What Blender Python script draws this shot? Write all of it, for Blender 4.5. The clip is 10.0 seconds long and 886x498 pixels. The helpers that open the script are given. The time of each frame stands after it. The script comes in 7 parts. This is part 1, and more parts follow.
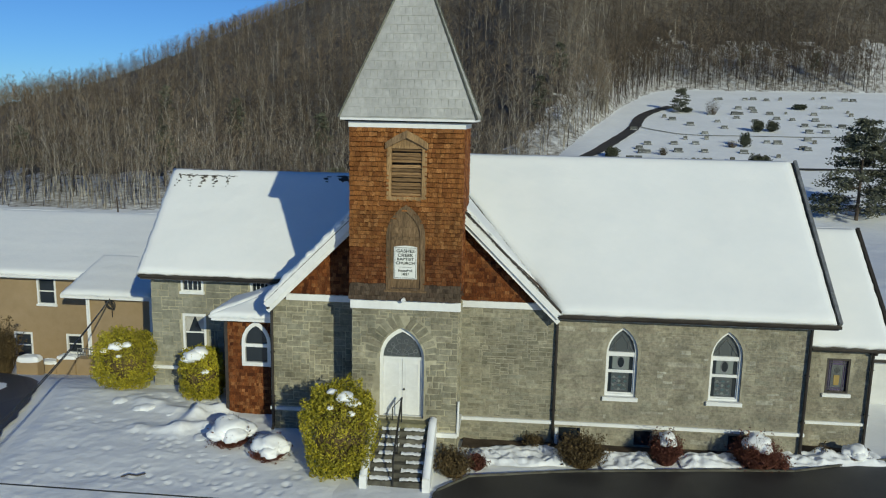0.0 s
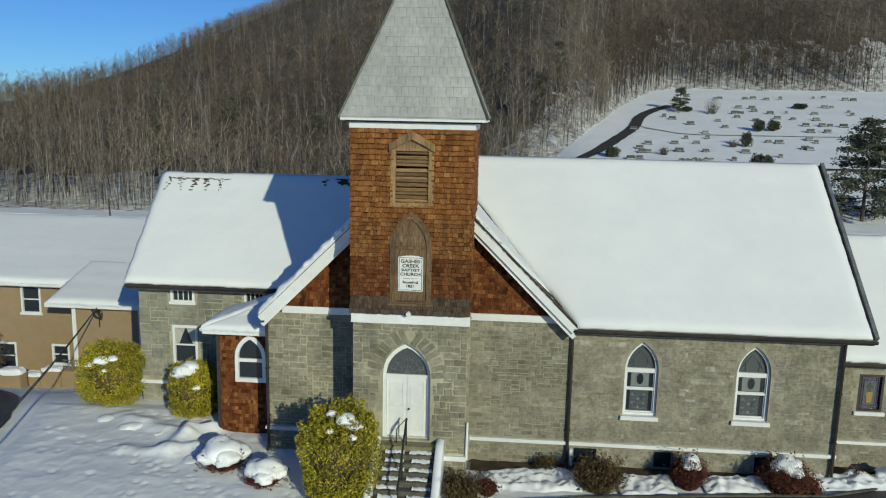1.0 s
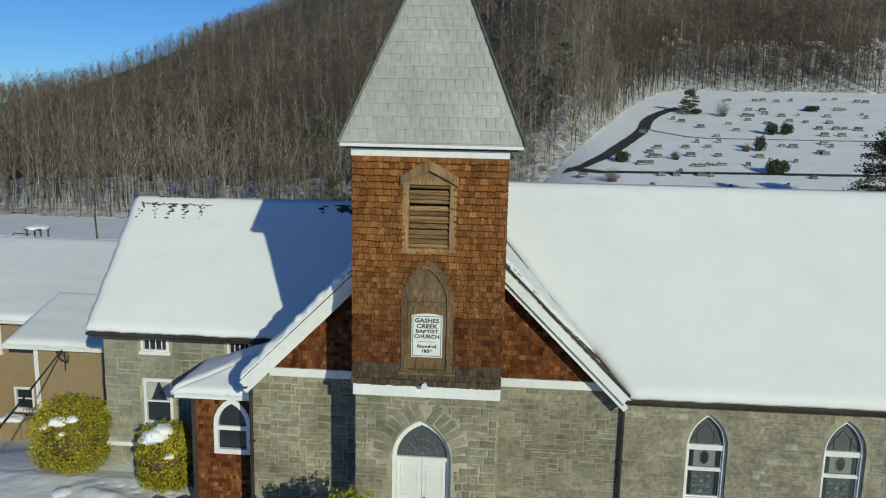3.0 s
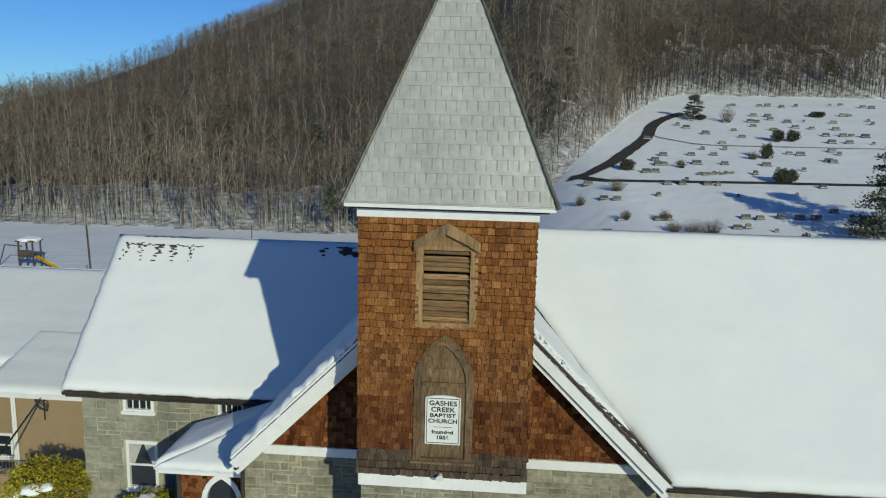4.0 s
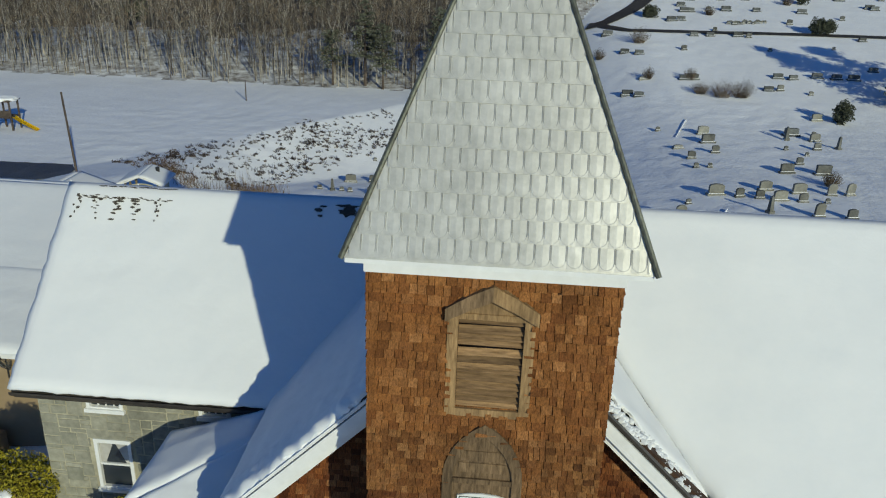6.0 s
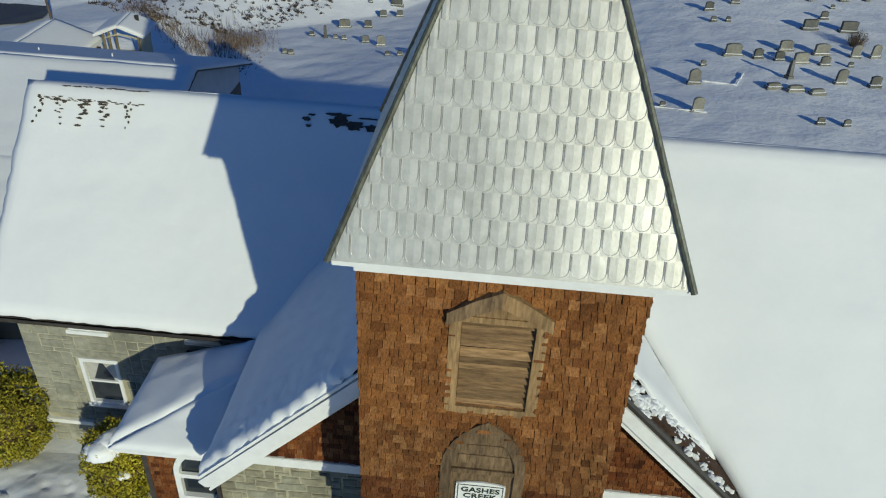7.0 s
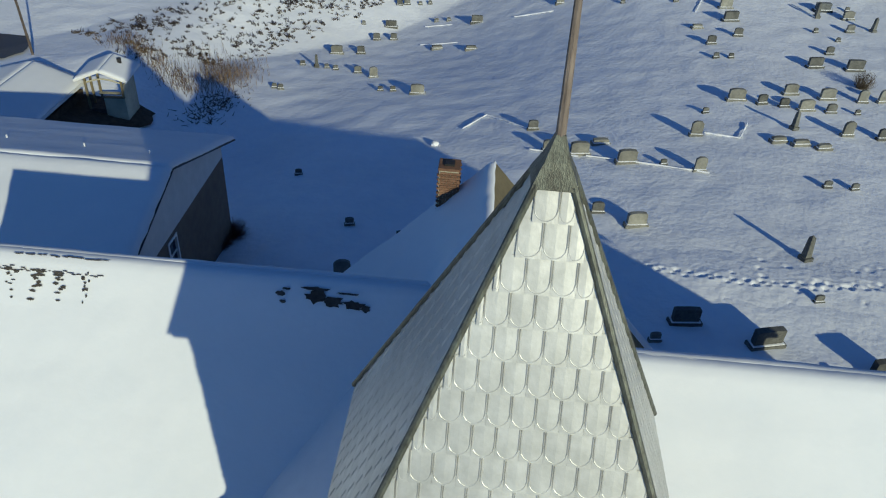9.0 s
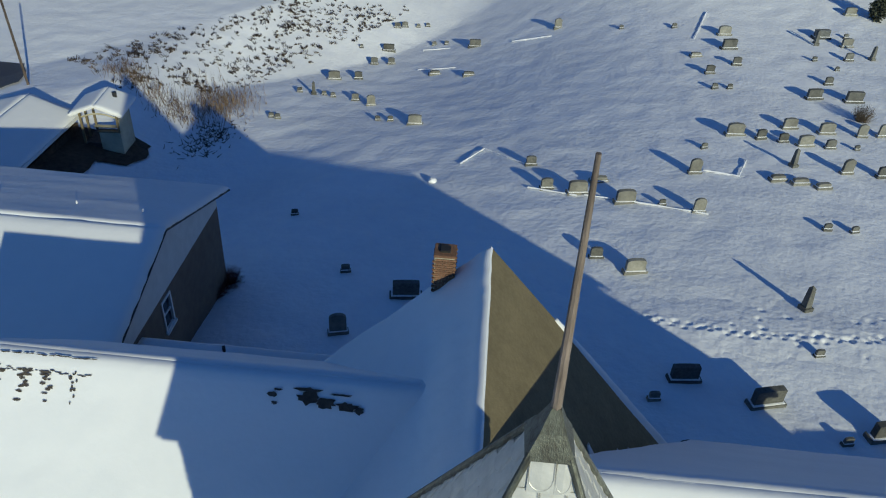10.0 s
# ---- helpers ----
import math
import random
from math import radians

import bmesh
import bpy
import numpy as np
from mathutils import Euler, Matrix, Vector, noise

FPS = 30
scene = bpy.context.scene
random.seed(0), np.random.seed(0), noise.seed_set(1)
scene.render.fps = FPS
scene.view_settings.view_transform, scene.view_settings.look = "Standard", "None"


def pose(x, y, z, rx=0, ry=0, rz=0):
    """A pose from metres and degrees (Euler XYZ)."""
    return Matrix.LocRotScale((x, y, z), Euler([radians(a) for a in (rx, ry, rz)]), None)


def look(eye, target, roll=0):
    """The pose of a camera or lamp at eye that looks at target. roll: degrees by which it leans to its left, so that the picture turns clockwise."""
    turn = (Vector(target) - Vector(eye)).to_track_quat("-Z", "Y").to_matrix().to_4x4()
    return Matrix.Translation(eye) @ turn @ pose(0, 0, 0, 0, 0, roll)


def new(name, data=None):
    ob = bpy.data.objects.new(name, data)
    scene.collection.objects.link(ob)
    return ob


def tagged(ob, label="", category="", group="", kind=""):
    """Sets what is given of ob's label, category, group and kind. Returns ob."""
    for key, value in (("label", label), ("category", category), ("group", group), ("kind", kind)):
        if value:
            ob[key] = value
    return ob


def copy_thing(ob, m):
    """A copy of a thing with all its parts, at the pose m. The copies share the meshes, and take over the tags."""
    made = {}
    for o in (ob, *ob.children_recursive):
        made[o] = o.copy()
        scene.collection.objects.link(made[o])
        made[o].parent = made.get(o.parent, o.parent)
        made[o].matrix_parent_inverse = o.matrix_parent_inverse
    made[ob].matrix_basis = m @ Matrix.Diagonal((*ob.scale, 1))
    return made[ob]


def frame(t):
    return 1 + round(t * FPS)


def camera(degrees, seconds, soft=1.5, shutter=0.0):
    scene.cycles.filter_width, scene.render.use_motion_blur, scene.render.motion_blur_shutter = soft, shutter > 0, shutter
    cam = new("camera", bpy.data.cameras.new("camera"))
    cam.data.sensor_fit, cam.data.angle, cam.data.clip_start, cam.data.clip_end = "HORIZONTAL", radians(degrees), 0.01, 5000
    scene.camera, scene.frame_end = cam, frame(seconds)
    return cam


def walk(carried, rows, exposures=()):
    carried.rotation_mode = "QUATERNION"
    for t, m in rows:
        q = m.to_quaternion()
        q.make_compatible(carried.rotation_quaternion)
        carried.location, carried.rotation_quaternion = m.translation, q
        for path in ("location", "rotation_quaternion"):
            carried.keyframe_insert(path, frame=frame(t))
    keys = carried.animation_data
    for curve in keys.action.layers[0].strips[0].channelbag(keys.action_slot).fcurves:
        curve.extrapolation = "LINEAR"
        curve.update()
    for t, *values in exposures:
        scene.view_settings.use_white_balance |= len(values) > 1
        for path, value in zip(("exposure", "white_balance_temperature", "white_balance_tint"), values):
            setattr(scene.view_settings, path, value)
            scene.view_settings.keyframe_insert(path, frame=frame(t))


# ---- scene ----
cam = camera(60.1, 10.0, soft=1.15)
PATH = [
    (0, (-1.084, -0.655, 12.331), (-1.24, 1.309, 11.991), 1.2),
    (0.5, (-1.358, 0.237, 12.343), (-1.509, 2.202, 12.002), 1.2),
    (1, (-1.612, 1.226, 12.348), (-1.759, 3.191, 12.006), 1.2),
    (1.5, (-1.879, 2.331, 12.36), (-2.025, 4.296, 12.018), 1.2),
    (2, (-2.113, 3.54, 12.428), (-2.259, 5.505, 12.086), 1.2),
    (2.5, (-2.346, 4.825, 12.584), (-2.494, 6.79, 12.242), 1.2),
    (4, (-3.317, 8.825, 14.149), (-3.463, 10.79, 13.807), 1.4),
    (4.5, (-3.665, 10.222, 14.815), (-3.809, 12.183, 14.449), 1.7),
    (5, (-3.942, 11.838, 15.492), (-4.087, 13.771, 14.998), 1.6),
    (5.5, (-4.197, 13.397, 16.167), (-4.342, 15.291, 15.543), 1.6),
    (6, (-4.503, 14.724, 16.746), (-4.633, 16.571, 15.99), 2.0),
    (6.2, (-4.597, 15.196, 16.895), (-4.721, 17.014, 16.07), 2.3),
    (7.3, (-4.927, 18.009, 18.437), (-5.01, 19.625, 17.261), 3.4),
    (7.5, (-4.987, 18.52, 18.633), (-5.068, 20.138, 17.46), 3.4),
    (8, (-5.022, 19.557, 19.409), (-5.103, 21.176, 18.238), 3.4),
    (8.5, (-5.043, 20.502, 20.211), (-5.123, 22.122, 19.041), 3.4),
    (9, (-5.089, 21.36, 21.083), (-5.168, 22.981, 19.914), 3.5),
    (9.5, (-5.121, 22.214, 21.994), (-5.2, 23.836, 20.827), 3.5),
    (10, (-5.227, 22.965, 22.713), (-5.303, 24.592, 21.552), 3.6),
]
walk(cam, [(t, look(eye, target, roll)) for t, eye, target, roll in PATH], [(0, 0.16, 7300, -6), (6, 0.16, 7300, -6), (7.5, 0.2, 7300, -6), (10, 0.36, 7300, -6)])


# ---- light ----
SUN = Vector((0.47, -0.815, 0.0)) + Vector((0, 0, 0.331))
world = bpy.data.worlds.new("winter_sky")
scene.world = world
world.use_nodes = True
wn = world.node_tree
sky = wn.nodes.new("ShaderNodeTexSky")
sky.sky_type, sky.sun_disc = "NISHITA", False
sky.sun_elevation, sky.sun_rotation = radians(19.4), radians(150)
sky.altitude = 1800
sky.air_density, sky.dust_density, sky.ozone_density = 1.0, 0.0, 3.0
wn.nodes["Background"].inputs["Strength"].default_value = 0.104
tint = wn.nodes.new("ShaderNodeMix")
tint.data_type, tint.blend_type = "RGBA", "MULTIPLY"
tint.inputs["Factor"].default_value = 1.0
tint.inputs[7].default_value = (0.275, 0.475, 0.865, 1)
wn.links.new(sky.outputs[0], tint.inputs[6])
wn.links.new(tint.outputs[2], wn.nodes["Background"].inputs[0])
sun = new("sun", bpy.data.lights.new("sun", "SUN"))
sun.data.energy, sun.data.angle, sun.data.color = 2.6, radians(0.53), (0.955, 0.935, 0.85)
sun.matrix_basis = look(SUN * 100, (0, 0, 0))
scene.view_settings.exposure = 0.0


# ---- materials ----
def node(nt, kind, **values):
    n = nt.nodes.new(kind)
    for k, v in values.items():
        n.inputs[k.replace("_", " ")].default_value = v
    return n


def surface(name, a, b, scale=3.0, rough=0.7, bump=0.2, fine=40.0, metal=0.0, per="", spread=0.25, stretch=(1, 1, 1), big=0.35, dist=0.02):
    """A weathered surface: two colours mixed by noise at two scales, brightness varied piece by piece, fine relief."""
    m = bpy.data.materials.new(name)
    m.use_nodes = True
    nt = m.node_tree
    bsdf = nt.nodes["Principled BSDF"]
    geo = nt.nodes.new("ShaderNodeNewGeometry")
    mp = nt.nodes.new("ShaderNodeMapping")
    mp.inputs["Scale"].default_value = stretch
    nt.links.new(geo.outputs["Position"], mp.inputs["Vector"])
    n1 = node(nt, "ShaderNodeTexNoise", Scale=scale, Detail=6.0, Roughness=0.65)
    n2 = node(nt, "ShaderNodeTexNoise", Scale=scale * 0.13, Detail=3.0)
    n3 = node(nt, "ShaderNodeTexNoise", Scale=fine, Detail=4.0)
    for n in (n1, n2, n3):
        nt.links.new(mp.outputs[0], n.inputs["Vector"])
    ramp = nt.nodes.new("ShaderNodeMapRange")
    ramp.inputs["From Min"].default_value, ramp.inputs["From Max"].default_value = 0.32, 0.68
    nt.links.new(n1.outputs["Fac"], ramp.inputs["Value"])
    mix = nt.nodes.new("ShaderNodeMix")
    mix.data_type = "RGBA"
    nt.links.new(ramp.outputs[0], mix.inputs["Factor"])
    mix.inputs[6].default_value, mix.inputs[7].default_value = (*a, 1), (*b, 1)
    value = nt.nodes.new("ShaderNodeMapRange")
    value.inputs["From Min"].default_value, value.inputs["From Max"].default_value = 0.3, 0.7
    value.inputs["To Min"].default_value, value.inputs["To Max"].default_value = 1 - big, 1 + big * 0.6
    nt.links.new(n2.outputs["Fac"], value.inputs["Value"])
    bright = value.outputs[0]
    if per:
        rnd = nt.nodes.new("ShaderNodeObjectInfo").outputs["Random"] if per == "object" else geo.outputs["Random Per Island"]
        vary = nt.nodes.new("ShaderNodeMapRange")
        vary.inputs["To Min"].default_value, vary.inputs["To Max"].default_value = 1 - spread, 1 + spread
        nt.links.new(rnd, vary.inputs["Value"])
        mul = nt.nodes.new("ShaderNodeMath")
        mul.operation = "MULTIPLY"
        nt.links.new(bright, mul.inputs[0])
        nt.links.new(vary.outputs[0], mul.inputs[1])
        bright = mul.outputs[0]
    hsv = nt.nodes.new("ShaderNodeHueSaturation")
    nt.links.new(mix.outputs[2], hsv.inputs["Color"])
    nt.links.new(bright, hsv.inputs["Value"])
    nt.links.new(hsv.outputs[0], bsdf.inputs["Base Color"])
    bsdf.inputs["Roughness"].default_value, bsdf.inputs["Metallic"].default_value = rough, metal
    bsdf.inputs["Specular IOR Level"].default_value = 0.3
    if bump:
        bp = nt.nodes.new("ShaderNodeBump")
        bp.inputs["Strength"].default_value, bp.inputs["Distance"].default_value = bump, dist
        nt.links.new(n3.outputs["Fac"], bp.inputs["Height"])
        nt.links.new(bp.outputs[0], bsdf.inputs["Normal"])
    return m


def pieces(name, stops, per, scale, rough, stretch=(1, 1, 1), grain=(0.6, 1.3), bump=0.6, fine=40.0, dist=0.02):
    """Stones or shingles: each piece takes one of several tones, crossed by a coarse grain of its own."""
    m = surface(name, (0.5, 0.5, 0.5), (0.5, 0.5, 0.5), scale, rough, bump, fine, stretch=stretch, big=0.25, dist=dist)
    nt = m.node_tree
    bsdf = nt.nodes["Principled BSDF"]
    hsv = next(n for n in nt.nodes if n.bl_idname == "ShaderNodeHueSaturation")
    noise_ = next(n for n in nt.nodes if n.bl_idname == "ShaderNodeTexNoise")
    geo = next(n for n in nt.nodes if n.bl_idname == "ShaderNodeNewGeometry")
    tone = nt.nodes.new("ShaderNodeValToRGB")
    tone.color_ramp.interpolation = "LINEAR"
    while len(tone.color_ramp.elements) < len(stops):
        tone.color_ramp.elements.new(0.5)
    for i, c in enumerate(stops):
        tone.color_ramp.elements[i].position = i / (len(stops) - 1)
        tone.color_ramp.elements[i].color = (*c, 1)
    rnd_ = nt.nodes.new("ShaderNodeObjectInfo").outputs["Random"] if per == "object" else geo.outputs["Random Per Island"]
    nt.links.new(rnd_, tone.inputs["Fac"])
    vary = nt.nodes.new("ShaderNodeMapRange")
    vary.inputs["From Min"].default_value, vary.inputs["From Max"].default_value = 0.3, 0.7
    vary.inputs["To Min"].default_value, vary.inputs["To Max"].default_value = grain
    nt.links.new(noise_.outputs["Fac"], vary.inputs["Value"])
    mul = nt.nodes.new("ShaderNodeMix")
    mul.data_type, mul.blend_type = "RGBA", "MULTIPLY"
    mul.inputs["Factor"].default_value = 1.0
    nt.links.new(tone.outputs["Color"], mul.inputs[6])
    nt.links.new(vary.outputs[0], mul.inputs[7])
    nt.links.new(mul.outputs[2], hsv.inputs["Color"])
    if "Diffuse Roughness" in bsdf.inputs:
        bsdf.inputs["Diffuse Roughness"].default_value = 1.0
    bsdf.inputs["Specular IOR Level"].default_value = 0.15
    return m


SNOW = surface("snow", (0.87, 0.88, 0.89), (0.92, 0.92, 0.91), 1.2, 0.75, 0.35, 3.0, big=0.04, dist=0.08)
ROOF_SNOW = surface("roof_snow", (0.8, 0.81, 0.81), (0.84, 0.84, 0.83), 0.8, 0.75, 0.25, 2.6, big=0.04, dist=0.06)
FIELD_SNOW = surface("field_snow", (0.86, 0.87, 0.89), (0.93, 0.93, 0.92), 0.9, 0.75, 0.42, 2.6, big=0.05, dist=0.13)
SNOWY_LITTER = surface("snowy_litter", (0.14, 0.11, 0.08), (0.84, 0.84, 0.84), 0.7, 0.9, 0.6, 3.0, big=0.15, dist=0.2)
LITTER = surface("leaf_litter", (0.06, 0.046, 0.032), (0.17, 0.148, 0.12), 0.55, 0.9, 0.6, 3.0, big=0.3, dist=0.2)
RUBBLE = ((0.209, 0.198, 0.145), (0.308, 0.288, 0.209), (0.248, 0.228, 0.167), (0.358, 0.328, 0.242), (0.286, 0.275, 0.209), (0.231, 0.211, 0.152))
FIELDSTONE = ((0.275, 0.25, 0.185), (0.354, 0.327, 0.244), (0.323, 0.287, 0.22), (0.378, 0.348, 0.262), (0.305, 0.29, 0.222), (0.36, 0.323, 0.244), (0.336, 0.305, 0.232), (0.366, 0.342, 0.256), (0.317, 0.287, 0.22), (0.525, 0.5, 0.409))
ASHLAR = ((0.216, 0.214, 0.173), (0.292, 0.283, 0.229), (0.254, 0.248, 0.2), (0.324, 0.313, 0.254))
STONE = pieces("grey_stone", RUBBLE, "object", 6.0, 0.85, grain=(0.7, 1.25), fine=24.0)
STONE_FAR = pieces("grey_stone_joined", RUBBLE, "island", 6.0, 0.85, grain=(0.7, 1.25), fine=24.0)
STONE_NAVE = pieces("tan_fieldstone", FIELDSTONE, "island", 9.0, 0.88, grain=(0.62, 1.28), fine=24.0)
STONE_WING = pieces("pale_ashlar", ASHLAR, "island", 5.0, 0.85, grain=(0.75, 1.2), fine=24.0)
MORTAR_NAVE = surface("smeared_mortar", (0.26, 0.237, 0.176), (0.38, 0.35, 0.265), 9.0, 0.9, 0.6, 30.0)
MORTAR = surface("mortar", (0.36, 0.328, 0.23), (0.46, 0.423, 0.308), 6.0, 0.9, 0.4, 60.0)
GOLD_TONES = ((0.162, 0.06, 0.019), (0.293, 0.119, 0.037), (0.219, 0.081, 0.026), (0.349, 0.152, 0.05), (0.251, 0.098, 0.03), (0.406, 0.187, 0.069), (0.195, 0.07, 0.022), (0.325, 0.139, 0.046))
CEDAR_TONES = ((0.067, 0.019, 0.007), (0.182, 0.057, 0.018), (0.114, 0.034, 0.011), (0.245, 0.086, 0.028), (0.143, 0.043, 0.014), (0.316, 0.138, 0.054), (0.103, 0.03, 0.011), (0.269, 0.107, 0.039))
DRAB_TONES = ((0.081, 0.027, 0.011), (0.162, 0.058, 0.02), (0.118, 0.039, 0.014), (0.214, 0.086, 0.032), (0.138, 0.051, 0.02), (0.243, 0.11, 0.047))
CEDAR = pieces("cedar_shingle", GOLD_TONES, "object", 16.0, 0.75, (3, 3, 0.3), (0.4, 1.55), 0.7, 60.0)
CEDAR_JOINED = pieces("cedar_shingle_joined", GOLD_TONES, "island", 16.0, 0.75, (3, 3, 0.3), (0.4, 1.55), 0.7, 60.0)
CEDAR_MID = pieces("darkening_cedar", ((0.13, 0.052, 0.019), (0.25, 0.104, 0.034), (0.18, 0.07, 0.024), (0.31, 0.142, 0.05), (0.205, 0.084, 0.03), (0.345, 0.168, 0.066)), "island", 16.0, 0.78, (3, 3, 0.3), (0.4, 1.55), 0.7, 60.0)
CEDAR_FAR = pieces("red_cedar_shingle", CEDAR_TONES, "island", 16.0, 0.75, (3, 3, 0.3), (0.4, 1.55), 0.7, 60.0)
CEDAR_DRAB = pieces("rain_worn_cedar", DRAB_TONES, "island", 16.0, 0.8, (3, 3, 0.3), (0.4, 1.55), 0.7, 60.0)
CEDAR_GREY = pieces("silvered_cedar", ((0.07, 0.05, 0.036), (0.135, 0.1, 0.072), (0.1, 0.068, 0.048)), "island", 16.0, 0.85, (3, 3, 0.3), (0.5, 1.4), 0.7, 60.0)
CEDAR_OLD = surface("weathered_cedar", (0.04, 0.02, 0.012), (0.09, 0.05, 0.03), 7.0, 0.8, 0.5, 50.0, per="island", spread=0.25, stretch=(3, 3, 0.5))
TRIM_WOOD = surface("weathered_trim", (0.19, 0.112, 0.049), (0.43, 0.27, 0.127), 6.0, 0.75, 0.5, 40.0, stretch=(4, 4, 0.6), per="object", spread=0.15)
LOUVRE_WOOD = surface("louvre_wood", (0.15, 0.085, 0.038), (0.4, 0.245, 0.12), 6.0, 0.75, 0.6, 40.0, per="object", spread=0.4, stretch=(0.5, 4, 4))
NICHE_WOOD = surface("rain_and_shade_dark_wood", (0.085, 0.052, 0.026), (0.27, 0.175, 0.095), 6.0, 0.8, 0.6, 40.0, stretch=(4, 4, 0.6), per="object", spread=0.2)
TIN = surface("tin_tile", (0.47, 0.46, 0.415), (0.6, 0.585, 0.535), 5.0, 0.44, 0.08, 25.0, metal=0.35, per="object", spread=0.03, big=0.14)
TIN_FAR = surface("tin_tile_joined", (0.5, 0.49, 0.44), (0.63, 0.615, 0.56), 5.0, 0.4, 0.08, 25.0, metal=0.35, per="island", spread=0.02, big=0.14)
FINIAL = surface("brown_weathered_finial", (0.12, 0.09, 0.07), (0.26, 0.205, 0.165), 6.0, 0.7, 0.4, 30.0, stretch=(3, 3, 0.4))
COPPER = surface("dull_copper", (0.085, 0.08, 0.065), (0.19, 0.2, 0.16), 6.0, 0.5, 0.3, 30.0, metal=0.5, stretch=(3, 3, 0.6))
WHITE = surface("white_paint", (0.74, 0.74, 0.72), (0.82, 0.82, 0.8), 4.0, 0.5, 0.1, 30.0, big=0.08)
GUTTER = surface("brown_gutter", (0.035, 0.03, 0.026), (0.06, 0.05, 0.042), 5.0, 0.45, 0.1, 30.0)
ROOFING = surface("asphalt_shingle", (0.05, 0.042, 0.035), (0.1, 0.085, 0.07), 8.0, 0.9, 0.5, 30.0)
BROWN_ROOF = surface("brown_roofing", (0.165, 0.132, 0.074), (0.215, 0.175, 0.1), 9.0, 0.9, 0.5, 25.0, big=0.15)
SIDING = surface("tan_siding", (0.3, 0.215, 0.12), (0.34, 0.245, 0.145), 2.0, 0.65, 0.1, 20.0, big=0.08)
SIDING_DARK = surface("brown_siding", (0.14, 0.105, 0.08), (0.18, 0.14, 0.105), 2.0, 0.7, 0.1, 20.0, big=0.1)
LEAD = surface("lead_came", (0.16, 0.165, 0.17), (0.26, 0.27, 0.28), 20.0, 0.45, 0.1, 60.0, metal=0.3)
IRON = surface("black_iron", (0.02, 0.02, 0.02), (0.04, 0.038, 0.036), 10.0, 0.5, 0.2, 60.0)
ASPHALT = surface("asphalt", (0.035, 0.033, 0.032), (0.062, 0.058, 0.054), 0.5, 0.42, 0.5, 40.0, big=0.3)
STEP_STONE = surface("dark_wet_step", (0.07, 0.065, 0.05), (0.16, 0.15, 0.12), 3.0, 0.8, 0.3, 40.0)
CONCRETE = surface("concrete", (0.3, 0.29, 0.25), (0.4, 0.39, 0.34), 3.0, 0.85, 0.3, 40.0)
MOSSY = surface("stained_step", (0.16, 0.15, 0.08), (0.27, 0.25, 0.16), 3.0, 0.85, 0.4, 40.0)
SOIL = surface("bare_earth", (0.05, 0.035, 0.024), (0.11, 0.08, 0.055), 3.0, 0.95, 0.7, 20.0)
PALE_SIDING = surface("pale_siding", (0.6, 0.6, 0.58), (0.68, 0.68, 0.66), 2.0, 0.7, 0.1, 20.0, big=0.08)
GRANITE = surface("grey_granite", (0.085, 0.085, 0.077), (0.17, 0.167, 0.145), 8.0, 0.7, 0.3, 50.0, per="object", spread=0.3)
MARBLE = surface("pale_headstone", (0.168, 0.163, 0.138), (0.258, 0.25, 0.212), 5.0, 0.7, 0.3, 40.0, per="object", spread=0.2)
GREY_STONE = surface("blue_grey_granite", (0.06, 0.064, 0.062), (0.15, 0.155, 0.15), 6.0, 0.7, 0.3, 40.0, per="object", spread=0.45)
BRICK = surface("red_brick", (0.19, 0.1, 0.06), (0.3, 0.165, 0.1), 9.0, 0.85, 0.5, 50.0, per="object", spread=0.25)
BARK = surface("grey_bark", (0.075, 0.055, 0.038), (0.25, 0.195, 0.14), 0.2, 0.9, 0.0, 10.0, per="island", spread=0.5, big=0.5)
PALE_BARK = surface("pale_bark", (0.2, 0.175, 0.14), (0.5, 0.45, 0.375), 0.15, 0.9, 0.0, 10.0, per="island", spread=0.3)
DARK_BARK = surface("dark_grey_bark", (0.05, 0.04, 0.033), (0.13, 0.105, 0.085), 0.2, 0.9, 0.0, 10.0, per="island", spread=0.3)
TRUNK = surface("dark_bark", (0.06, 0.045, 0.035), (0.13, 0.1, 0.08), 4.0, 0.9, 0.6, 20.0)
TWIG = surface("red_brown_twig", (0.075, 0.026, 0.018), (0.16, 0.055, 0.036), 6.0, 0.85, 0.0, 10.0, per="island", spread=0.4)
STRAW = surface("dry_grass", (0.2, 0.13, 0.075), (0.34, 0.24, 0.15), 3.0, 0.9, 0.0, 10.0, per="island", spread=0.35)
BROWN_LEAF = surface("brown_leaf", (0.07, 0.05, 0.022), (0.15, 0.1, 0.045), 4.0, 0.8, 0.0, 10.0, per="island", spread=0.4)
GOLD_LEAF = surface("golden_leaf", (0.155, 0.15, 0.018), (0.5, 0.415, 0.038), 3.0, 0.6, 0.0, 10.0, per="island", spread=0.35)
PINE_LEAF = surface("pine_needles", (0.075, 0.08, 0.055), (0.16, 0.165, 0.115), 1.5, 0.8, 0.0, 10.0, per="island", spread=0.4)
DARK_LEAF = surface("dark_evergreen", (0.035, 0.04, 0.028), (0.1, 0.108, 0.068), 1.5, 0.8, 0.0, 10.0, per="island", spread=0.4)
CREAM = surface("cream_boards", (0.5, 0.45, 0.3), (0.58, 0.53, 0.38), 3.0, 0.7, 0.2, 20.0)
YELLOW = surface("yellow_plastic", (0.75, 0.5, 0.02), (0.8, 0.55, 0.03), 2.0, 0.4, 0.0, 10.0)
SIGN_PAINT = surface("sign_board", (0.7, 0.7, 0.66), (0.78, 0.78, 0.74), 3.0, 0.5, 0.05, 20.0, big=0.05)
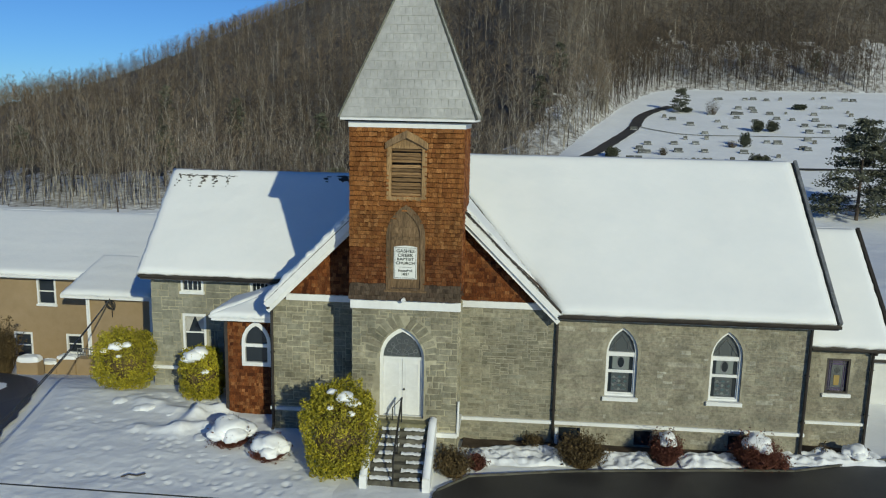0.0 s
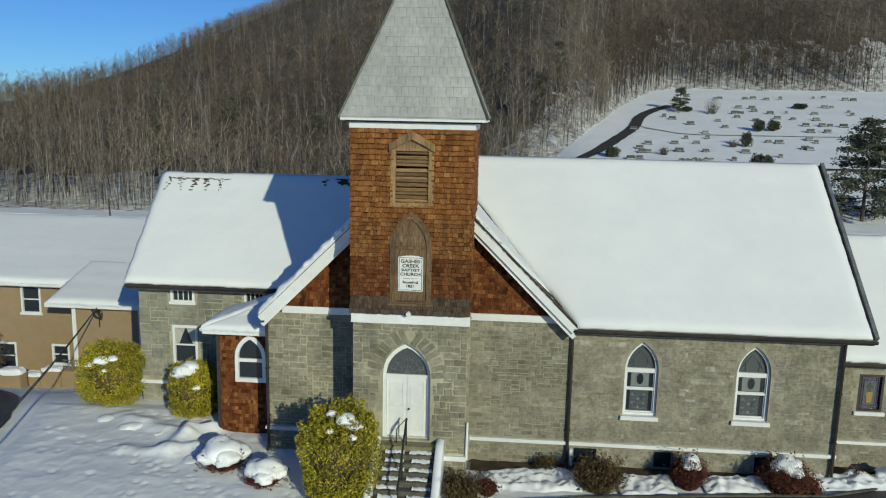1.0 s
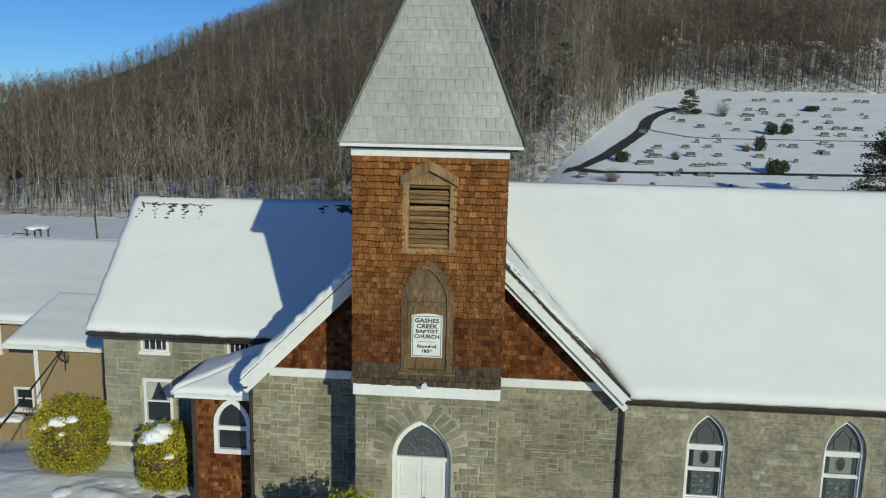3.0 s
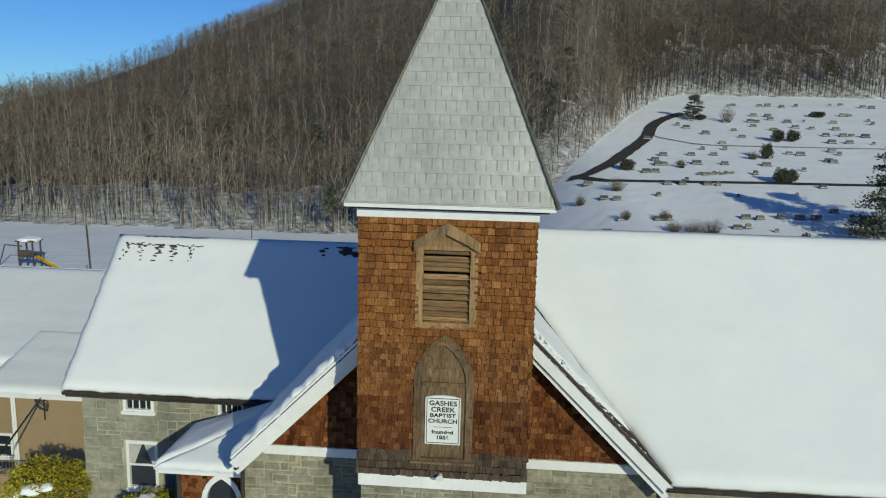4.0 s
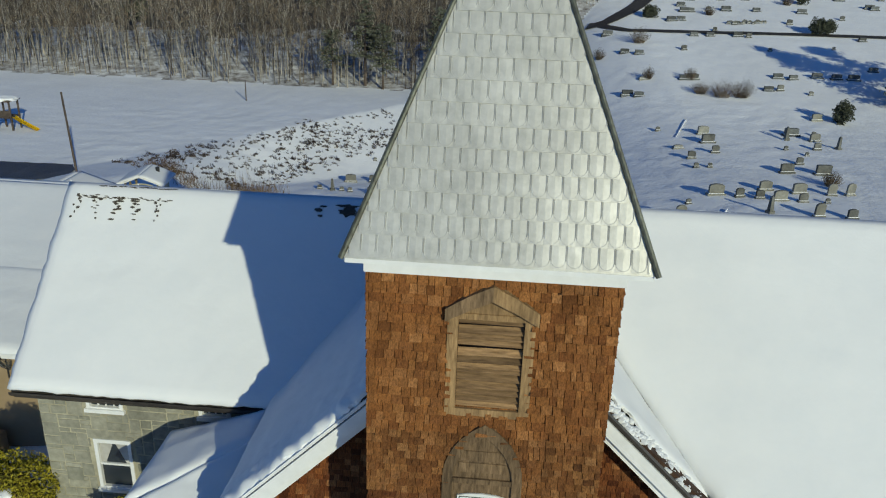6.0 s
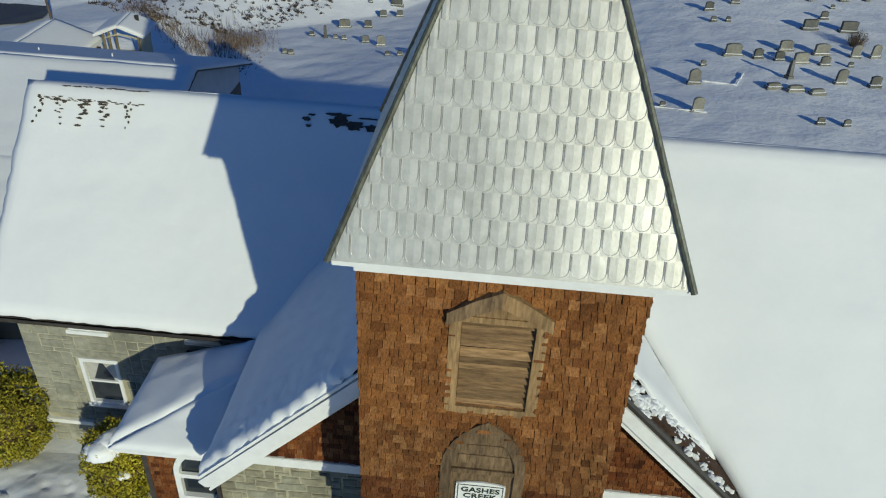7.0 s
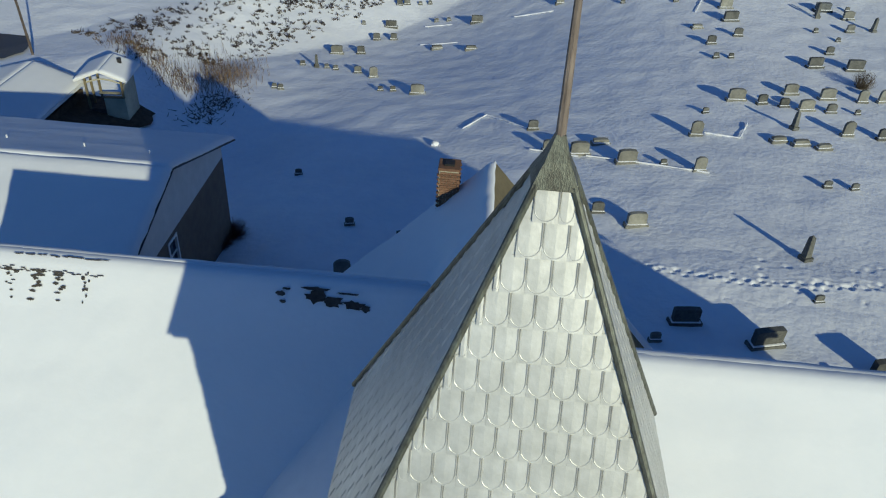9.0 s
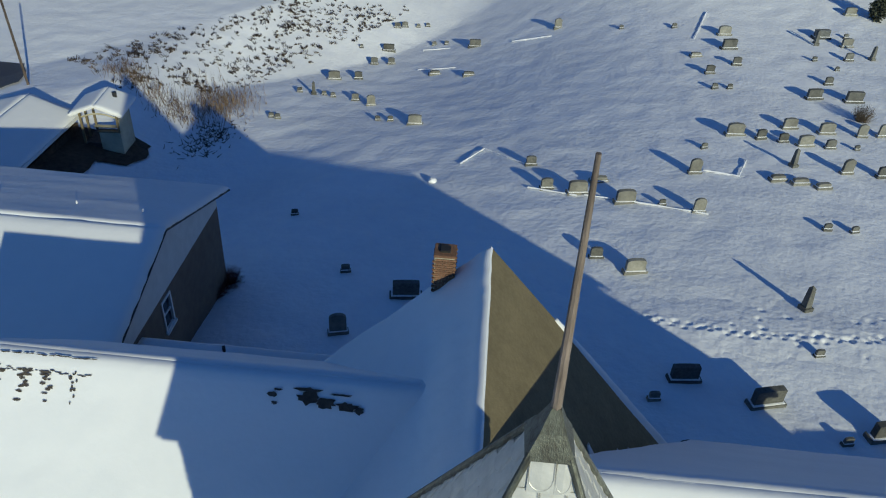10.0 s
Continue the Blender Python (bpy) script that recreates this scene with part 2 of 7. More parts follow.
INK = surface("dark_green_letters", (0.02, 0.03, 0.025), (0.03, 0.04, 0.03), 3.0, 0.6, 0.0, 20.0)


def glass(name, colour, rough=0.08):
    m = bpy.data.materials.new(name)
    m.use_nodes = True
    b = m.node_tree.nodes["Principled BSDF"]
    b.inputs["Base Color"].default_value, b.inputs["Roughness"].default_value = (*colour, 1), rough
    b.inputs["Specular IOR Level"].default_value = 0.6
    return m


GLASS = glass("dark_window_glass", (0.02, 0.026, 0.032))
STAINED = glass("stained_glass", (0.075, 0.085, 0.088), 0.3)
PALE_GLASS = glass("pale_leaded_glass", (0.2, 0.225, 0.215), 0.35)
TEAL_GLASS = glass("teal_leaded_glass", (0.07, 0.12, 0.13), 0.3)
PURPLE = glass("purple_glass", (0.06, 0.04, 0.1), 0.2)
AMBER = glass("amber_glass", (0.3, 0.2, 0.05), 0.2)
CURTAIN = surface("pale_curtain", (0.42, 0.4, 0.36), (0.55, 0.53, 0.48), 4.0, 0.9, 0.1, 30.0)


# ---- mesh helpers ----
def part(name, bm, material, parent=None, label=""):
    """Links a bmesh as one mesh object under a thing or a part."""
    me = bpy.data.meshes.new(name)
    bmesh.ops.recalc_face_normals(bm, faces=bm.faces)
    bm.to_mesh(me)
    bm.free()
    me.materials.append(material)
    ob = new(name, me)
    if parent:
        ob.parent = parent
        if parent.type == "EMPTY":
            ob.matrix_parent_inverse = parent.matrix_basis.inverted()
    if label:
        ob["label"] = label
    return ob


def thing(name, loc, label, category, group="", kind=""):
    ob = new(name)
    ob.matrix_basis = Matrix.Translation(loc)
    return tagged(ob, label, category, group, kind)


def box(bm, x0, x1, y0, y1, z0, z1, M=None, bevel=0.0):
    vs = [bm.verts.new(Vector((x, y, z))) for x in (x0, x1) for y in (y0, y1) for z in (z0, z1)]
    if M:
        for v in vs:
            v.co = M @ v.co
    fs = [bm.faces.new([vs[i] for i in f]) for f in ((0, 1, 3, 2), (4, 6, 7, 5), (0, 4, 5, 1), (2, 3, 7, 6), (0, 2, 6, 4), (1, 5, 7, 3))]
    if bevel:
        bmesh.ops.bevel(bm, geom=list({e for f in fs for e in f.edges}), offset=bevel, segments=2, affect="EDGES")
    return bm


def tube(bm, a, b, r0, r1, n=6):
    a, b = Vector(a), Vector(b)
    q = (b - a).to_track_quat("Z", "Y").to_matrix()
    rings = []
    for c, r in ((a, r0), (b, r1)):
        rings.append([bm.verts.new(c + q @ Vector((r * math.cos(6.28319 * i / n), r * math.sin(6.28319 * i / n), 0))) for i in range(n)])
    for i in range(n):
        bm.faces.new((rings[0][i], rings[0][(i + 1) % n], rings[1][(i + 1) % n], rings[1][i]))
    bm.faces.new(rings[0][::-1])
    bm.faces.new(rings[1])
    return bm


def rope(points, r, n=5):
    """A cable: one unbroken tube through the points."""
    bm, prev = bmesh.new(), None
    for i, p in enumerate(points):
        d = (points[min(i + 1, len(points) - 1)] - points[max(i - 1, 0)]).to_track_quat("Z", "Y").to_matrix()
        now = [bm.verts.new(p + d @ Vector((r * math.cos(6.28319 * k / n), r * math.sin(6.28319 * k / n), 0))) for k in range(n)]
        for k in range(n if prev else 0):
            bm.faces.new((prev[k], prev[(k + 1) % n], now[(k + 1) % n], now[k]))
        prev = now
    return bm


def slab(outer, holes, depth, M, front=0.0):
    """A wall: a polygon in (u, v) with holes, from its front face inwards. M takes (u, out, v) to the world."""
    bm = bmesh.new()
    edges = []
    for loop in (outer, *holes):
        vs = [bm.verts.new(M @ Vector((u, front, v))) for u, v in loop]
        edges += [bm.edges.new((vs[i], vs[(i + 1) % len(vs)])) for i in range(len(vs))]
    bmesh.ops.triangle_fill(bm, edges=edges, use_beauty=True)
    got = bmesh.ops.extrude_face_region(bm, geom=bm.faces[:])
    push = (M.to_3x3() @ Vector((0, -depth, 0)))
    bmesh.ops.translate(bm, vec=push, verts=[g for g in got["geom"] if isinstance(g, bmesh.types.BMVert)])
    return bm


def rect(u0, u1, v0, v1):
    return [(u0, v0), (u1, v0), (u1, v1), (u0, v1)]


def arch(cu, v0, vs, va, w, n=8):
    """Outline of a pointed opening: sill v0, spring line vs, apex va, width w."""
    a, h = w / 2, va - vs
    c = (h * h - a * a) / (2 * a)
    R = a + c
    end = math.acos(max(-1, min(1, c / R)))
    right = [(cu - c + R * math.cos(end * i / n), vs + R * math.sin(end * i / n)) for i in range(n + 1)]
    left = [(2 * cu - u, v) for u, v in reversed(right[:-1])]
    return [(cu - a, v0), (cu + a, v0)] + right + left


def ring(outer, inner, depth, M, front=0.0):
    """A frame between two outlines with the same number of points."""
    bm = bmesh.new()
    loops = [[bm.verts.new(M @ Vector((u, front - d, v))) for u, v in loop] for loop, d in ((outer, 0), (inner, 0), (inner, depth), (outer, depth))]
    k = len(outer)
    for a in range(4):
        for i in range(k):
            bm.faces.new((loops[a][i], loops[a][(i + 1) % k], loops[(a + 1) % 4][(i + 1) % k], loops[(a + 1) % 4][i]))
    return bm


def facade(x, y, facing="front"):
    """Takes (u, out, v) to the world: front looks to -y, right to +x, left to -x, back to +y."""
    cols = {"front": ((1, 0, 0), (0, -1, 0)), "right": ((0, 1, 0), (1, 0, 0)), "left": ((0, -1, 0), (-1, 0, 0)), "back": ((-1, 0, 0), (0, 1, 0))}[facing]
    m = Matrix((cols[0], cols[1], (0, 0, 1))).transposed().to_4x4()
    m.translation = (x, y, 0)
    return m


def inside(u, v, loop):
    odd = False
    for i in range(len(loop)):
        (a, b), (c, d) = loop[i], loop[i - 1]
        if (b > v) != (d > v) and u < (c - a) * (v - b) / (d - b) + a:
            odd = not odd
    return odd


def mesh_from(name, verts, faces_flat, per, material, kind_parent=None):
    """One mesh object out of arrays: all its faces have the same number of corners."""
    me = bpy.data.meshes.new(name)
    n = len(faces_flat) // per
    me.vertices.add(len(verts))
    me.vertices.foreach_set("co", np.asarray(verts, dtype=np.float32).ravel())
    me.loops.add(len(faces_flat))
    me.loops.foreach_set("vertex_index", np.asarray(faces_flat, dtype=np.int32))
    me.polygons.add(n)
    me.polygons.foreach_set("loop_start", np.arange(0, n * per, per, dtype=np.int32))
    me.update(calc_edges=True)
    me.validate()
    me.materials.append(material)
    ob = new(name, me)
    if kind_parent:
        ob.parent = kind_parent
        if kind_parent.type == "EMPTY":
            ob.matrix_parent_inverse = kind_parent.matrix_basis.inverted()
    return ob


def snow_sheet(corners, thick, name, parent, nu=40, nv=30, lump=0.03, seed=0, label="", material=None, ragged=0.05, coarse=0.0):
    """A blanket of snow on a roof plane: corners run along the eave, then along the ridge above it; rounded at the rim."""
    a, b, c, d = [Vector(p) for p in corners]
    nor = (c - a).cross(d - b).normalized()
    bm = bmesh.new()
    grid = []
    for j in range(nv + 1):
        row = []
        for i in range(nu + 1):
            s, t = i / nu, j / nv
            p = (a * (1 - s) + b * s) * (1 - t) + (d * (1 - s) + c * s) * t
            wu, wv = ((b - a) * (1 - t) + (c - d) * t).length, (d - a).length
            rim = min(s * wu, (1 - s) * wu, t * wv, (1 - t) * wv)
            k = min(1.0, rim / 0.3)
            h = thick * (0.35 + 0.65 * math.sqrt(max(0, 1 - (1 - k) ** 2)))
            q = p * 0.45 + Vector((seed, 0, 0))
            h += coarse * max(0.0, 1 - s * wu / 1.6 if coarse < 0 else 1 - (1 - s) * wu / 1.6) * abs(noise.noise(p * 3.2)) * (1 if coarse > 0 else -1) + lump * noise.noise(q) + lump * 0.4 * noise.noise(p * 2.1 + Vector((0, seed, 0))) + lump * 0.6 * noise.noise(Vector((s * wu * 0.16, t * wv * 1.3, seed)))
            shift = Vector((0, 0, 0))
            if rim < 0.01 and j < nv:
                w = ragged * (noise.noise(p * 1.7) + 0.8 * noise.noise(p * 6))
                out = (p - (a + b + c + d) / 4)
                out -= nor * out.dot(nor)
                shift = out.normalized() * w
            row.append(bm.verts.new(p + nor * max(0.02, h) + shift))
        grid.append(row)
    for j in range(nv):
        for i in range(nu):
            f = bm.faces.new((grid[j][i], grid[j][i + 1], grid[j + 1][i + 1], grid[j + 1][i]))
            f.smooth = True
    rim = [grid[0][i] for i in range(nu + 1)] + [grid[j][nu] for j in range(1, nv + 1)] + [grid[nv][i] for i in range(nu - 1, -1, -1)] + [grid[j][0] for j in range(nv - 1, 0, -1)]
    low = [bm.verts.new(v.co - nor * (thick * 0.35 + 0.01)) for v in rim]
    for i in range(len(rim)):
        bm.faces.new((rim[i], low[i], low[(i + 1) % len(rim)], rim[(i + 1) % len(rim)]))
    return part(name, bm, material or ROOF_SNOW, parent, label)


# ---- ground ----
def ss(v):
    v = min(1.0, max(0.0, v))
    return v * v * (3 - 2 * v)


def ground_z(x, y):
    """Height of the snow-covered land: level at the church, a hollow behind it, a bank up to a playing field, a rising cemetery and a wooded hill."""
    z = -0.4 * ss((y - 34) / 12)
    soft = lambda v: math.log1p(math.exp(v / 4)) * 4 if v < 100 else v
    west = 0.22 + 0.78 * ss((18 - x) / 36)
    z -= 0.178 * (soft(y - 47) - soft(y - 98)) * west * (1 - 0.45 * ss((-28 - x) / 10))
    z -= 1.6 * ss((y - 30) / 8) * ss((-14 - x) / 9) * (1 - ss((y - 60) / 30))
    d = (-(x + 42) * 32 + (y - 84) * 28) / 42.5
    crest = 3.3 + 0.09 * max(0.0, min(45.0, ((x + 42) * 28 + (y - 84) * 32) / 42.5))
    k = min(1.0, max(0.0, (d + 6.8) / (crest + 6.8)))
    z += (-5.5 - z) * k * ss((x + 130) / 40) * (1 - ss((x + 12) / 22))
    up = math.log1p(math.exp((y - 104) / 8)) * 8 if y < 300 else y - 104
    z += 0.168 * up * ss((x + 22) / 36)
    foot = 132 + 118 * ss((x + 8) / 60)
    if y > foot:
        rise = 16 + 113 * ss((x + 330) / 420) + 7 * ss((x + 190) / 36)
        z += rise * min(1.0, (y - foot) / (440 - foot)) ** 1.25
    return z


def spaced(fine0, fine1, step, far0, far1, grow=1.04):
    mid = list(np.arange(fine0, fine1 + 1e-6, step))
    lo, hi, s = [fine0], [fine1], step
    while lo[-1] > far0 or hi[-1] < far1:
        s *= grow
        s = min(s, 90)
        if lo[-1] > far0:
            lo.append(max(far0, lo[-1] - s))
        if hi[-1] < far1:
            hi.append(min(far1, hi[-1] + s))
    return lo[:0:-1] + mid + hi[1:]


def wood_edge(x):
    return 132 + 118 * ss((x + 8) / 60)


xs = [x for x in spaced(-50, 34, 0.42, -2600, 2600) if not (-150 < x < -50 or 34 < x < 120)]
xs = sorted(xs + list(np.arange(-149, -50, 1.3)) + list(np.arange(34.8, 120, 0.85)))
ys = [y for y in spaced(18, 112, 0.42, -1500, 3200) if not 112 < y < 330]
ys = sorted(ys + list(np.arange(112.9, 275, 0.95)) + list(np.arange(275.5, 330, 1.9)))
gv, gf = [], []
for y in ys:
    for x in xs:
        z = ground_z(x, y)
        if -80 < x < 90 and 10 < y < 200:
            lump = 0.05 * noise.noise(Vector((x * 0.5, y * 0.5, 0))) + 0.025 * noise.noise(Vector((x * 1.7, y * 1.7, 3)))
            if y > 44:
                lump = lump * 1.5 + 0.03 * noise.noise(Vector((x * 0.9, y * 1.3, 7)))
            d2 = ((x - 11 - 0.35 * (y - 84)) / 3.2) ** 2 + ((y - 84) / 9) ** 2
            if d2 < 4:
                lump += math.exp(-d2) * (0.09 * noise.noise(Vector((x * 1.5, y * 0.8, 11))) + 0.05 * noise.noise(Vector((x * 3.1, y * 2.2, 13))))
            z += lump
        gv.append((x, y, z))
nx = len(xs)
for j in range(len(ys) - 1):
    for i in range(nx - 1):
        k = j * nx + i
        gf += [k, k + 1, k + 1 + nx, k + nx]
ground = mesh_from("ground", gv, gf, 4, FIELD_SNOW)
ground.data.materials.append(LITTER)
ground.data.materials.append(SNOWY_LITTER)
ground.data.materials.append(SNOW)
slots = []
for j in range(len(ys) - 1):
    for i in range(nx - 1):
        past = ys[j] - wood_edge(xs[i]) - 1.5 * noise.noise(Vector((xs[i] * 0.2, ys[j] * 0.2, 0)))
        deep = 26 + 5 * noise.noise(Vector((xs[i] * 0.08, ys[j] * 0.08, 2))) + 9 * noise.noise(Vector((xs[i] * 0.3, ys[j] * 0.3, 6)))
        slots.append(0 if past < 0 and ys[j] > 42 else 3 if past < 0 else 2 if past < deep else 1)
ground.data.polygons.foreach_set("material_index", np.array(slots, dtype=np.int32))
ground.data.polygons.foreach_set("use_smooth", np.ones(len(slots), dtype=bool))
tagged(ground, "snow-covered land rising to a wooded hillside", "ground", kind="structure")


def strip(name, line, width, lift, material, label, kind="structure", n=6, step=1.2):
    """A road or path laid on the land along a line of points."""
    pts = [Vector((x, y, 0)) for x, y in line]
    fine = []
    for i in range(len(pts) - 1):
        p0, p1, p2, p3 = pts[max(0, i - 1)], pts[i], pts[i + 1], pts[min(len(pts) - 1, i + 2)]
        k = max(2, int((p2 - p1).length / step))
        for s in range(k):
            t = s / k
            fine.append(0.5 * ((2 * p1) + (p2 - p0) * t + (2 * p0 - 5 * p1 + 4 * p2 - p3) * t * t + (3 * p1 - p0 - 3 * p2 + p3) * t ** 3))
    fine.append(pts[-1])
    bm = bmesh.new()
    rows = []
    for i, p in enumerate(fine):
        d = (fine[min(i + 1, len(fine) - 1)] - fine[max(i - 1, 0)]).normalized()
        side = Vector((-d.y, d.x, 0))
        row = []
        for j in range(n + 1):
            w = width * (1 + 0.18 * noise.noise(p * 0.4 + side * (9 if j == n else 0))) if j in (0, n) else width
            q = p + side * (j / n - 0.5) * w
            row.append(bm.verts.new((q.x, q.y, ground_z(q.x, q.y) + lift)))
        rows.append(row)
    for a, b in zip(rows, rows[1:]):
        for j in range(n):
            bm.faces.new((a[j], a[j + 1], b[j + 1], b[j])).smooth = True
    return tagged(part(name, bm, material), label, "road", kind=kind)


strip("road", [(8.8, 148.2), (12.0, 148.0), (16.8, 154.7), (22.2, 167.0), (27.6, 180.2), (31.7, 195.4), (36.6, 206.0), (43.1, 215.3)], 2.7, 0.16, ASPHALT, "cleared dark cemetery lane winding up beside the woods")
strip("road", [(28.5, 187), (30.2, 182.5), (33.5, 178.5), (39.4, 174.6), (55, 174.5), (75, 175), (115, 178)], 0.6, 0.13, CONCRETE, "narrow snow-dusted cemetery lane between rows of stones")
strip("road", [(10.5, 147.2), (13.5, 143.0), (18, 141.6), (39.2, 142.8), (56, 143.3), (95, 145)], 1.4, 0.16, ASPHALT, "narrow cleared lane across the cemetery")


def patch(name, outline, z, material, label, category, kind="structure", rough=0.25, follow=0.0, step=0.6):
    """A flat sheet with an uneven rim: asphalt, bare earth."""
    bm = bmesh.new()
    vs = []
    for i in range(len(outline)):
        a, b = Vector((*outline[i], 0)), Vector((*outline[(i + 1) % len(outline)], 0))
        k = max(1, int((b - a).length / step))
        for s in range(k):
            p = a.lerp(b, s / k)
            p += Vector((noise.noise(p * 1.3), noise.noise(p * 1.3 + Vector((7, 0, 0))), 0)) * rough
            vs.append(bm.verts.new((p.x, p.y, (ground_z(p.x, p.y) + follow) if follow else z)))
    bm.faces.new(vs)
    bmesh.ops.triangulate(bm, faces=bm.faces[:])
    return tagged(part(name, bm, material), label, category, kind=kind)


patch("pavement", [(-3.1, 22.9), (-2.0, 24.1), (1.4, 24.9), (7.5, 25.75), (9.6, 25.95), (13.7, 27.5), (34, 33), (36, 6), (-3.6, 6)], 0.075, ASPHALT, "dark wet asphalt parking area cleared of snow", "pavement", rough=0.06)
patch("pavement", [(-44.6, 77.9), (-43.9, 79.8), (-45.0, 82.6), (-46.4, 84.8), (-55, 84.6), (-63, 81), (-56, 75.5), (-50, 77)], 0, ASPHALT, "dark asphalt lot showing through the snow", "pavement", follow=0.14)
patch("pavement", [(-21.2, 29.8), (-22.5, 31.7), (-25.2, 33.4), (-36, 36), (-36, 20), (-18.6, 20), (-19.7, 25)], 0, ASPHALT, "dark wet driveway beside the snowy lawn", "pavement", follow=0.17)


# ---- pieces: stones, shingles, tiles ----
def block_unit(seed):
    """A rough-faced stone in a unit cell: width 1 (u), height 1 (v), standing 1 out of the wall."""
    r = random.Random(seed)
    j = lambda a: r.uniform(-a, a)
    back = [(-0.5, -0.2, -0.5), (0.5, -0.2, -0.5), (0.5, -0.2, 0.5), (-0.5, -0.2, 0.5)]
    rim = [(x + j(0.05), 0.5, z + j(0.07)) for x, _, z in back]
    face = [(x * 0.84 + j(0.05), 1.0 + j(0.35), z * 0.76 + j(0.07)) for x, _, z in back]
    v = back + rim + face
    f = []
    for a in (0, 4):
        for i in range(4):
            f.append((a + i, a + (i + 1) % 4, a + 4 + (i + 1) % 4, a + 4 + i))
    f.append((8, 9, 10, 11))
    return np.array(v, dtype=float), f


def shingle_unit(seed):
    """A wooden shingle: thick at its lower edge, tapering upwards, slightly skewed."""
    r = random.Random(seed)
    j = lambda a: r.uniform(-a, a)
    z0, z1 = -0.5 + j(0.03), -0.5 + j(0.03)
    o0, o1 = 1 + j(0.15), 1 + j(0.15)
    v = [(-0.49, 0, -0.5), (0.49, 0, -0.5), (0.5, 0, 0.62), (-0.5, 0, 0.62), (-0.49, o0 * 0.85, z0), (0.49, o1 * 0.85, z1),
         (0.5, 0.05, 0.62), (-0.5, 0.05, 0.62), (-0.48, o0, z0 + 0.06), (0.48, o1, z1 + 0.06)]
    return np.array(v, dtype=float), [(8, 9, 6, 7), (4, 5, 9, 8), (0, 1, 5, 4), (1, 2, 6, 9, 5), (0, 4, 8, 7, 3)]


def tile_unit():
    """A pressed tin tile: a panel folded softly along its middle, with a straight lower lip and a raised bead in the shape of a U."""
    v, f = [], []
    for u, o in ((-0.5, 0.42), (0.0, 0.62), (0.5, 0.42)):
        v += [(u, -0.3, -0.5), (u, o + 0.25, -0.5), (u, o, 0.56)]
    for i in (0, 3):
        f += [(i, i + 3, i + 4, i + 1), (i + 1, i + 4, i + 5, i + 2)]
    line = [(-0.465, 0.52, 1, 0)] + [(-0.465 * math.cos(math.pi * i / 7), -0.12 - 0.335 * math.sin(math.pi * i / 7), math.cos(math.pi * i / 7), math.sin(math.pi * i / 7)) for i in range(8)] + [(0.465, 0.52, -1, 0)]
    k = len(v)
    for u, w, a, b in line:
        o = 0.66 - 0.4 * abs(u)
        v += [(u + a * 0.055, o, w + b * 0.038), (u, o + 0.35 + 0.4 * (w > -0.2), w), (u - a * 0.035, o, w - b * 0.03)]
    for i in range(len(line) - 1):
        p = k + 3 * i
        f += [(p, p + 3, p + 4, p + 1), (p + 1, p + 4, p + 5, p + 2)]
    return np.array(v, dtype=float), f


def unit_mesh(name, unit, material):
    me = bpy.data.meshes.new(name)
    me.from_pydata([tuple(p) for p in unit[0]], [], unit[1])
    me.materials.append(material)
    return me


def lay(name, meshes, mats, parent):
    """Single pieces, each an object of its own on shared mesh data."""
    for i, m in enumerate(mats):
        ob = new(name, meshes[i % len(meshes)])
        ob.parent = parent
        if parent.type == "EMPTY":
            ob.matrix_parent_inverse = parent.matrix_basis.inverted()
        ob.matrix_basis = m


def lay_joined(name, units, mats, material, parent):
    """Many pieces joined into one mesh."""
    verts, faces, k = [], [], 0
    for i, m in enumerate(mats):
        v, f = units[i % len(units)]
        a = np.array(m)
        verts.append(v @ a[:3, :3].T + a[:3, 3])
        faces += [tuple(x + k for x in q) for q in f]
        k += len(v)
    if not verts:
        return None
    me = bpy.data.meshes.new(name)
    me.from_pydata(np.concatenate(verts).tolist(), [], faces)
    me.materials.append(material)
    ob = new(name, me)
    ob.parent = parent
    if parent.type == "EMPTY":
        ob.matrix_parent_inverse = parent.matrix_basis.inverted()
    return tagged(ob, kind="stuff")


STONES = [block_unit(i) for i in range(14)]
SHINGLES = [shingle_unit(i) for i in range(6)]
TILE = tile_unit()


def fitted(a, b, v, h, blocked, depth=0):
    """A stone, or what is left of it when it is cut to fit round an opening."""
    if b - a < 0.06 or h < 0.05:
        return []
    hit = [loop for loop in blocked if any(inside(x, y, loop) for x in (a + 0.01, (a + b) / 2, b - 0.01) for y in (v + 0.01, v + h / 2, v + h - 0.01))]
    if not hit:
        return [(a, b, v, h)]
    if depth > 3:
        return []
    if depth % 2:
        return fitted(a, b, v, h / 2, hit, depth + 1) + fitted(a, b, v + h / 2, h / 2, hit, depth + 1)
    cuts = [fitted(a + (b - a) * k / 4, a + (b - a) * (k + 1) / 4, v, h, hit, depth + 1) for k in range(4)]
    out = []
    for c in cuts:
        for q in c:
            if out and abs(out[-1][1] - q[0]) < 1e-6 and out[-1][2:] == q[2:]:
                out[-1] = (out[-1][0], q[1], q[2], q[3])
            else:
                out.append(q)
    return out


